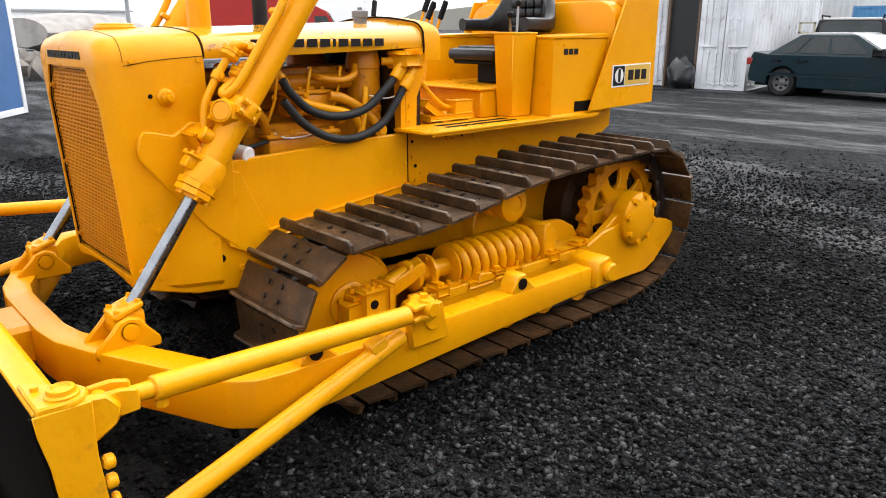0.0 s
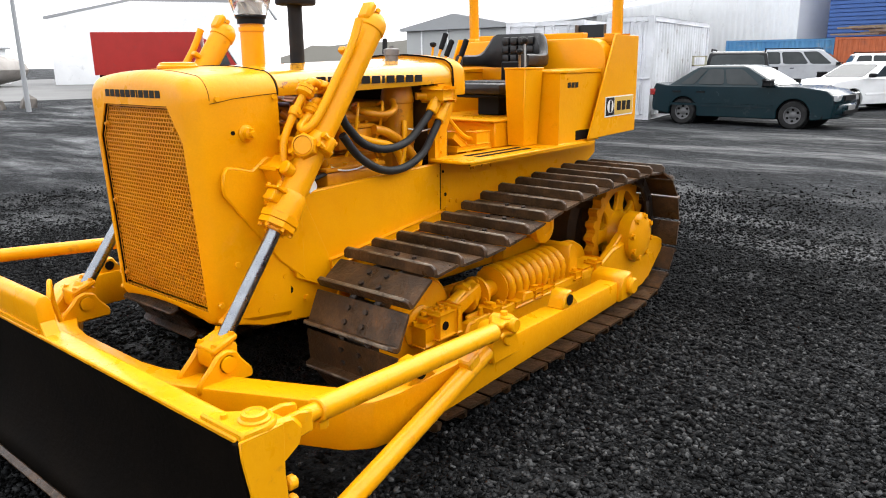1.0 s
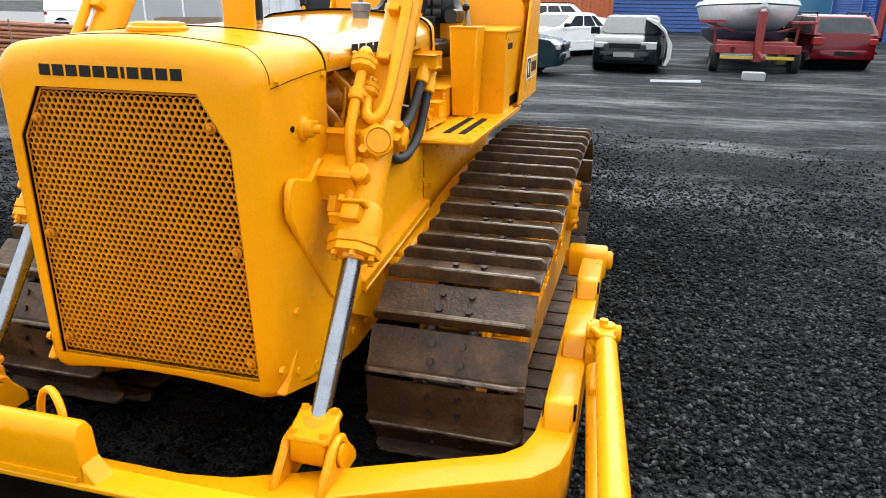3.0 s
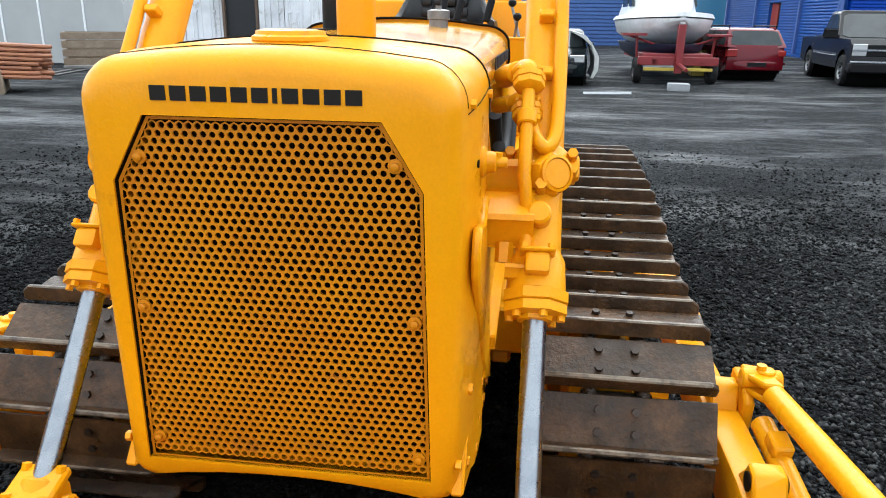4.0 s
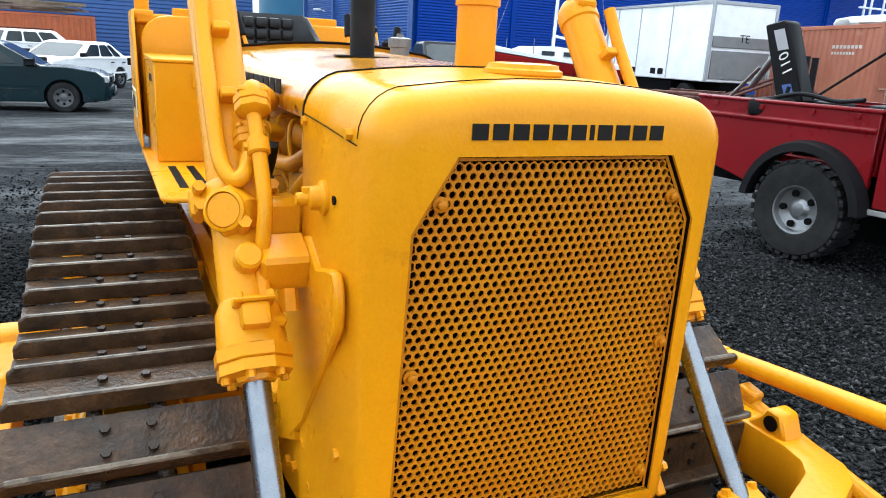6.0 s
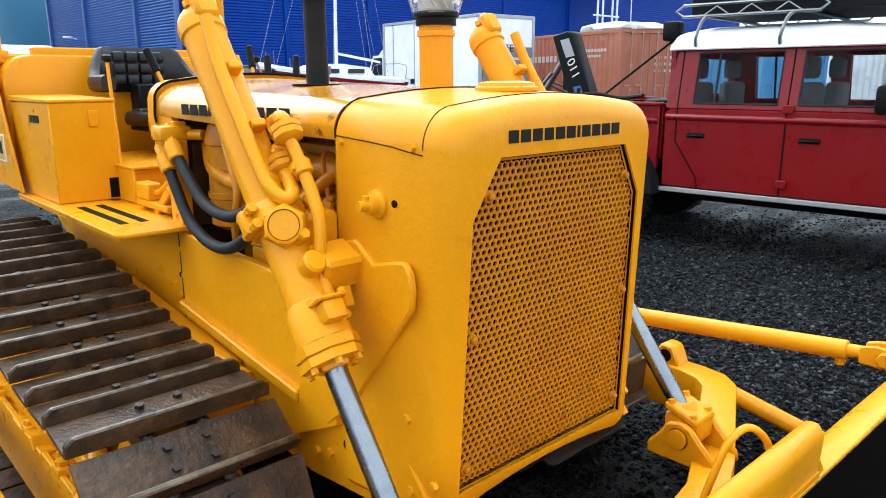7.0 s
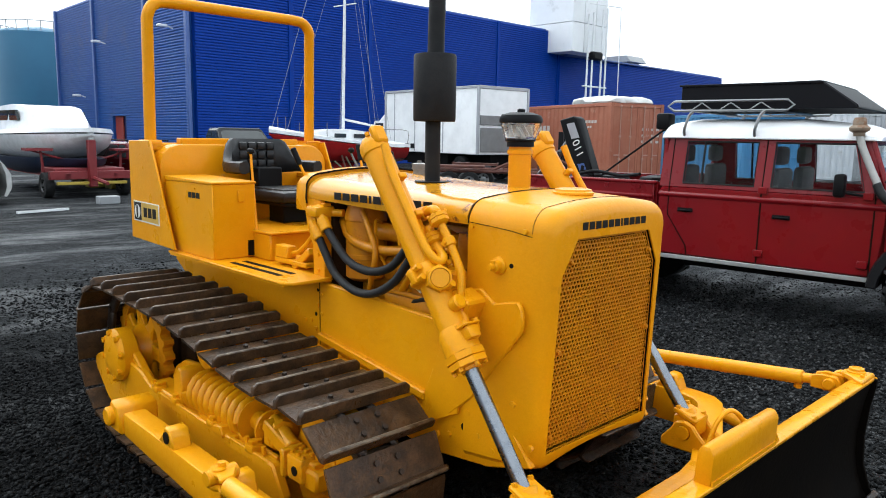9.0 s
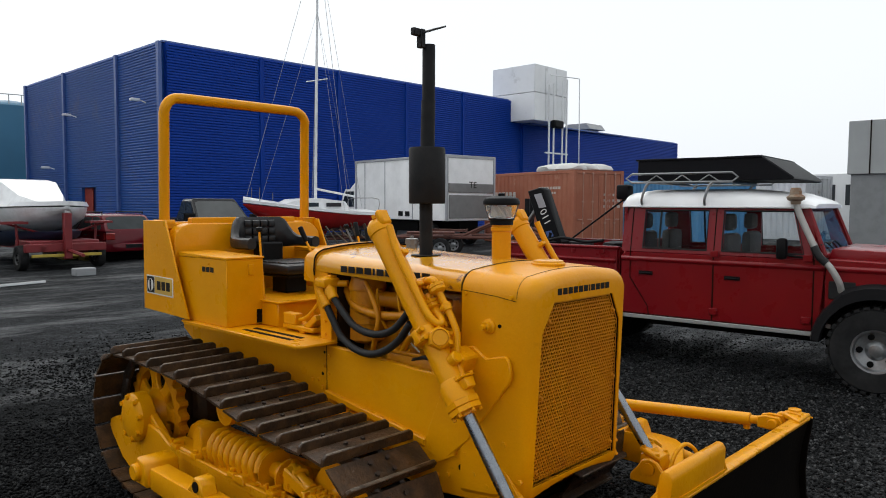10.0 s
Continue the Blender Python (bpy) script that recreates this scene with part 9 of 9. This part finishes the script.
# ---- rusty red machine frame in front of the lorry ----
fr = thing("car_trailer", "rusty red car trailer with raised ramps", "trailer", Matrix.Translation((-14.6, -13.6, 0.14)) @ Matrix.Rotation(radians(-58), 4, "Z"))
b = B()
for s in (-1, 1):
    rod(b, (-2.6, s * 0.9, 0.70), (2.4, s * 0.9, 0.66), 0.06, n=6)
    rod(b, (-2.6, s * 0.9, 0.70), (-1.2, s * 0.9, 1.35), 0.05, n=6)
    rod(b, (-1.2, s * 0.9, 1.35), (0.2, s * 0.9, 0.72), 0.05, n=6)
    rod(b, (-1.2, s * 0.9, 0.7), (-1.2, s * 0.9, 1.45), 0.04, n=6)
    box(b, 0.4, 1.9, s * 0.95, s * 1.25, 0.78, 0.86, 0.02)
for x in (-2.5, -1.2, 0.2, 1.2, 2.3):
    rod(b, (x, -0.95, 0.68), (x, 0.95, 0.68), 0.045, n=6)
part("trailer_frame", b, RUST, fr)
b = B()
for s in (-1, 1):
    box(b, -1.9, -1.75, s * 0.75, s * 0.92, 0.7, 1.9, 0.01)
part_each("ramp_post", b, PLASTIC, fr)
for s in (-1, 1):
    for x in (0.85, 1.5):
        put_wheel(fr, (x, s * 1.1, 0.33), 0.33, 0.2, 0.20, RIM)

# ---- crate trailer, pipe bundle, red lorry, rubble ----
cr = thing("crate_trailer", "small trailer carrying a slatted timber crate", "trailer", Matrix.Translation((9.9, -15.2, 0)) @ Matrix.Rotation(radians(30), 4, "Z"))
for k in range(4):
    for s in (-1, 1):
        b = B()
        box(b, -0.75, 0.75, s * 0.55, s * 0.58, 0.50 + k * 0.19, 0.65 + k * 0.19, 0.004)
        part("slat", b, stackm, cr)
        b = B()
        box(b, s * 0.75, s * 0.78, -0.58, 0.58, 0.50 + k * 0.19, 0.65 + k * 0.19, 0.004)
        part("slat", b, stackm, cr)
b = B()
box(b, -0.8, 0.8, -0.6, 0.6, 0.42, 0.48, 0.01)
rod(b, (0.2, -0.6, 0.42), (1.6, -1.0, 0.15), 0.03, n=6)
rod(b, (-0.2, -0.6, 0.42), (1.4, -1.1, 0.12), 0.03, n=6)
part("trailer_bed", b, STEEL, cr)
for s in (-1, 1):
    put_wheel(cr, (-0.1, s * 0.62, 0.27), 0.27, 0.15, 0.15, STEEL_RIM)
b = B()
rs = random.Random(21)
for row in range(8):
    for k in range(12 - row):
        y, z = -0.65 + 0.11 * k + 0.055 * row, 0.42 + 0.09 * row
        j = rs.uniform(-0.25, 0.25)
        rod(b, (-2.2 + j, y, z), (2.2 + j, y + rs.uniform(-0.05, 0.05), z + rs.uniform(-0.02, 0.05)), 0.042, n=7)
part_ob = part("pipe_bundle", b, mat("rust_orange_pipe", (0.2664, 0.1036, 0.0444), 0.6, col2=(0.2072, 0.074, 0.037), vscale=3, island=0.25))
part_ob.matrix_world = Matrix.Translation((12.2, -12.4, 0)) @ Matrix.Rotation(radians(33), 4, "Z") @ Matrix.Rotation(radians(-3), 4, "Y")
tagged(part_ob, "bundle of rust-orange pipes on timber bearers", "pipes", kind="stuff")
b = B()
for x in (-1.5, -1.2, 0.2, 1.4):
    box(b, x, x + 0.14, -0.75, 0.85, 0.0, 0.38, 0.01)
    box(b, x, x + 0.03, 0.8, 0.83, 0.3, 1.2, 0)
ob = part("pipe_bearer", b, stackm)
ob.matrix_world = Matrix.Translation((12.2, -12.4, 0)) @ Matrix.Rotation(radians(33), 4, "Z")
tagged(ob, "timber bearers under a bundle of pipes", "timber")

rl = thing("box_lorry", "red box lorry with sleeper cab on the far road", "lorry", Matrix.Translation((43.0, -24.8, 0)) @ Matrix.Rotation(radians(233), 4, "Z"))
b = B()
box(b, -4.0, 2.6, -1.25, 1.25, 0.95, 3.6, 0.03)
part("cargo_box", b, RED_TRUCK, rl)
b = B()
loft(b, [[(2.8, -1.2, 0.6), (2.8, 1.2, 0.6), (2.8, 1.15, 3.2), (2.8, -1.15, 3.2)], [(4.4, -1.2, 0.6), (4.4, 1.2, 0.6), (4.1, 1.1, 2.6), (4.1, -1.1, 2.6)], [(4.8, -1.18, 0.6), (4.8, 1.18, 0.6), (4.75, 1.15, 1.5), (4.75, -1.15, 1.5)]])
part("lorry_cab", b, RED_TRUCK, rl)
b = B()
for sy in (-1, 1):
    prism(b, "y", [(3.3, 1.5), (4.4, 1.5), (4.1, 2.3), (3.3, 2.3)], sy * 1.20, sy * 1.17)
loft(b, [[(4.72, -1.0, 1.55), (4.72, 1.0, 1.55), (4.20, 0.95, 2.5), (4.20, -0.95, 2.5)], [(4.78, -1.0, 1.55), (4.78, 1.0, 1.55), (4.26, 0.95, 2.5), (4.26, -0.95, 2.5)]])
part_each("cab_window", b, CAR_GLASS, rl)
b = B()
box(b, -3.8, 4.6, -0.9, 0.9, 0.5, 0.95, 0.02)
part("chassis", b, ARCH, rl)
for sy in (-1, 1):
    for x in (-2.4, 3.6):
        put_wheel(rl, (x, sy * 1.02, 0.48), 0.48, 0.28, 0.28, STEEL_RIM)
ROCK = mat("grey_brown_rubble", (0.16, 0.14, 0.12), 0.85, col2=(0.10, 0.09, 0.085), vscale=2, bump=0.6, bscale=8, island=0.3)
b = B()
rs = random.Random(9)
for k in range(60):
    t = bmesh.new()
    bmesh.ops.create_icosphere(t, subdivisions=1, radius=1)
    r = rs.uniform(0.15, 0.6)
    for v in t.verts:
        v.co = v.co * r * rs.uniform(0.7, 1.2)
    add(b, t, Matrix.Translation((27 + rs.gauss(0, 2.5), -5.5 + rs.gauss(0, 1.8), r * 0.4)))
tagged(part("rubble", b, ROCK), "heap of grey-brown rubble and boulders", "rubble", kind="stuff")
b = B()
prism(b, "z", [(90, -70), (40, -75), (24, -42), (31.5, -22), (34, -12), (37, 12), (90, 30)], 0.004, 0.012)
tagged(part("road", b, mat("pale_asphalt_road", (0.0962, 0.0962, 0.0962), 0.7, col2=(0.1258, 0.1258, 0.1221), vscale=0.2, grain=0.3, gscale=8)), "pale worn asphalt road past the yard", "road", kind="structure")
b = B()
prism(b, "z", [(-2.65, -16.15), (-1.55, -15.85), (-1.53, -15.92), (-2.63, -16.22)], 0.01, 0.06)
b2 = B()
prism(b2, "z", [(16.5, -12.6), (20.2, -9.2), (20.6, -9.7), (16.9, -13.1)], 0.004, 0.07)
tagged(part("red_beam", b2, RUST), "rust-red steel beam lying on the gravel", "beam")
b2 = B()
rs = random.Random(31)
for k in range(5):
    t = bmesh.new()
    bmesh.ops.create_icosphere(t, subdivisions=2, radius=1)
    r = rs.uniform(0.3, 0.5)
    for v in t.verts:
        v.co = v.co * r * (1 + 0.3 * noise.noise(v.co * 1.7 + Vector((k, 0, 0))))
    add(b2, t, Matrix.Translation((33.5 - 0.6 * k, -19.5 - 2.2 * k, r * 0.45)))
part_rocks = part_each("boulder", b2, ROCK)
for ob in part_rocks:
    tagged(ob, "grey boulder set along the road's edge", "boulder", "roadside boulders")
tagged(part("plank", b, DECK), "white painted plank lying on the gravel", "plank")

# far hills on the horizon
b = B()
for x0, x1, y, h in ((10, 220, -330, 14), (-60, 40, -360, 8), (150, 330, -250, 18)):
    pts = [(x0, -1)] + [(x0 + (x1 - x0) * k / 14, h * (0.5 + 0.5 * noise.noise(Vector((k * 0.5, h, 0)))) * math.sin(math.pi * (k + 0.5) / 15) + 2) for k in range(15)] + [(x1, -1)]
    prism(b, "y", pts, y, y - 4)
tagged(part("far_hills", b, mat("hazy_straw_hills", (0.296, 0.2812, 0.2442), 0.9)), "hazy straw-coloured hills on the horizon", "hills", kind="structure")

# ---- loose gravel round the bulldozer ----
# Brightness of the yard is put into the stones: darker right, paler left.
STONE = mat("dark_gravel_stone", (0.0030, 0.0032, 0.0036), 0.7, spec=0.04, col2=(0.0125, 0.0128, 0.0132), vscale=25, island=0.9)
PALE_STONE = mat("pale_gravel_stone", (0.0075, 0.0078, 0.0082), 0.75, spec=0.06, col2=(0.050, 0.0505, 0.051), vscale=25, vlo=0.45, island=0.95)
OCTA_V = np.array([(1, 0, 0), (-1, 0, 0), (0, 1, 0), (0, -1, 0), (0, 0, 1), (0, 0, -1)], float)
OCTA_F = np.array([(0, 2, 4), (2, 1, 4), (1, 3, 4), (3, 0, 4), (2, 0, 5), (1, 2, 5), (3, 1, 5), (0, 3, 5)])


def scatter(n, x0, x1, y0, y1, lo, hi, keep):
    px, py = rng.uniform(x0, x1, n), rng.uniform(y0, y1, n)
    ok = keep(px, py)
    px, py = px[ok], py[ok]
    return px, py, lo + (hi - lo) * rng.random(len(px)) ** 2.2


def near_field(px, py):
    d = np.hypot(px + 0.0, py + 0.6)
    return (rng.random(len(px)) < np.clip((9.0 - d) / 6.0, 0.0, 1.0) ** 2) & ~((np.abs(px) < 1.05) & (py < 0.3) & (py > -2.9) & (rng.random(len(px)) < 0.7))


PX_, PY_, RR = scatter(760000, -8.5, 7.0, -9.0, 5.0, 0.0045, 0.020, near_field)
m = len(PX_)
jit = 1 + 0.9 * (rng.random((m, 6, 3)) - 0.5) + 0.5 * (rng.random((m, 6, 1)) - 0.5)
vv = (OCTA_V[None] * jit + 0.35 * (rng.random((m, 6, 3)) - 0.5)) * RR[:, None, None] * np.array([1.15, 0.95, 0.7])
ang = rng.uniform(0, 2 * np.pi, m)
tilt = rng.normal(0, 0.5, m)
ct, st = np.cos(tilt)[:, None], np.sin(tilt)[:, None]
y_, z_ = vv[:, :, 1] * ct - vv[:, :, 2] * st, vv[:, :, 1] * st + vv[:, :, 2] * ct
ca, sa = np.cos(ang)[:, None], np.sin(ang)[:, None]
x_, y_ = vv[:, :, 0] * ca - y_ * sa, vv[:, :, 0] * sa + y_ * ca
vv = np.stack([x_ + PX_[:, None], y_ + PY_[:, None], z_ + (ground_z(PX_, PY_) + RR * 0.25)[:, None]], -1).reshape(-1, 3)
ff = (OCTA_F[None] + 6 * np.arange(m)[:, None, None]).reshape(-1, 3)
me = bpy.data.meshes.new("gravel")
me.vertices.add(len(vv))
me.vertices.foreach_set("co", vv.ravel())
me.loops.add(ff.size)
me.loops.foreach_set("vertex_index", ff.ravel().astype(np.int32))
me.polygons.add(len(ff))
me.polygons.foreach_set("loop_start", np.arange(0, ff.size, 3, dtype=np.int32))
me.update(calc_edges=True)
me.materials.append(STONE)
me.materials.append(PALE_STONE)
pale_left = rng.random(m) < np.clip((-0.6 - PX_ - 0.5 * np.sin(PY_ * 1.3)) / 1.6, 0.0, 1.0)
me.polygons.foreach_set("material_index", np.repeat(pale_left, 8).astype(np.int32))
tagged(new("gravel", me), "loose dark crushed stones scattered over the yard", "gravel", kind="stuff")
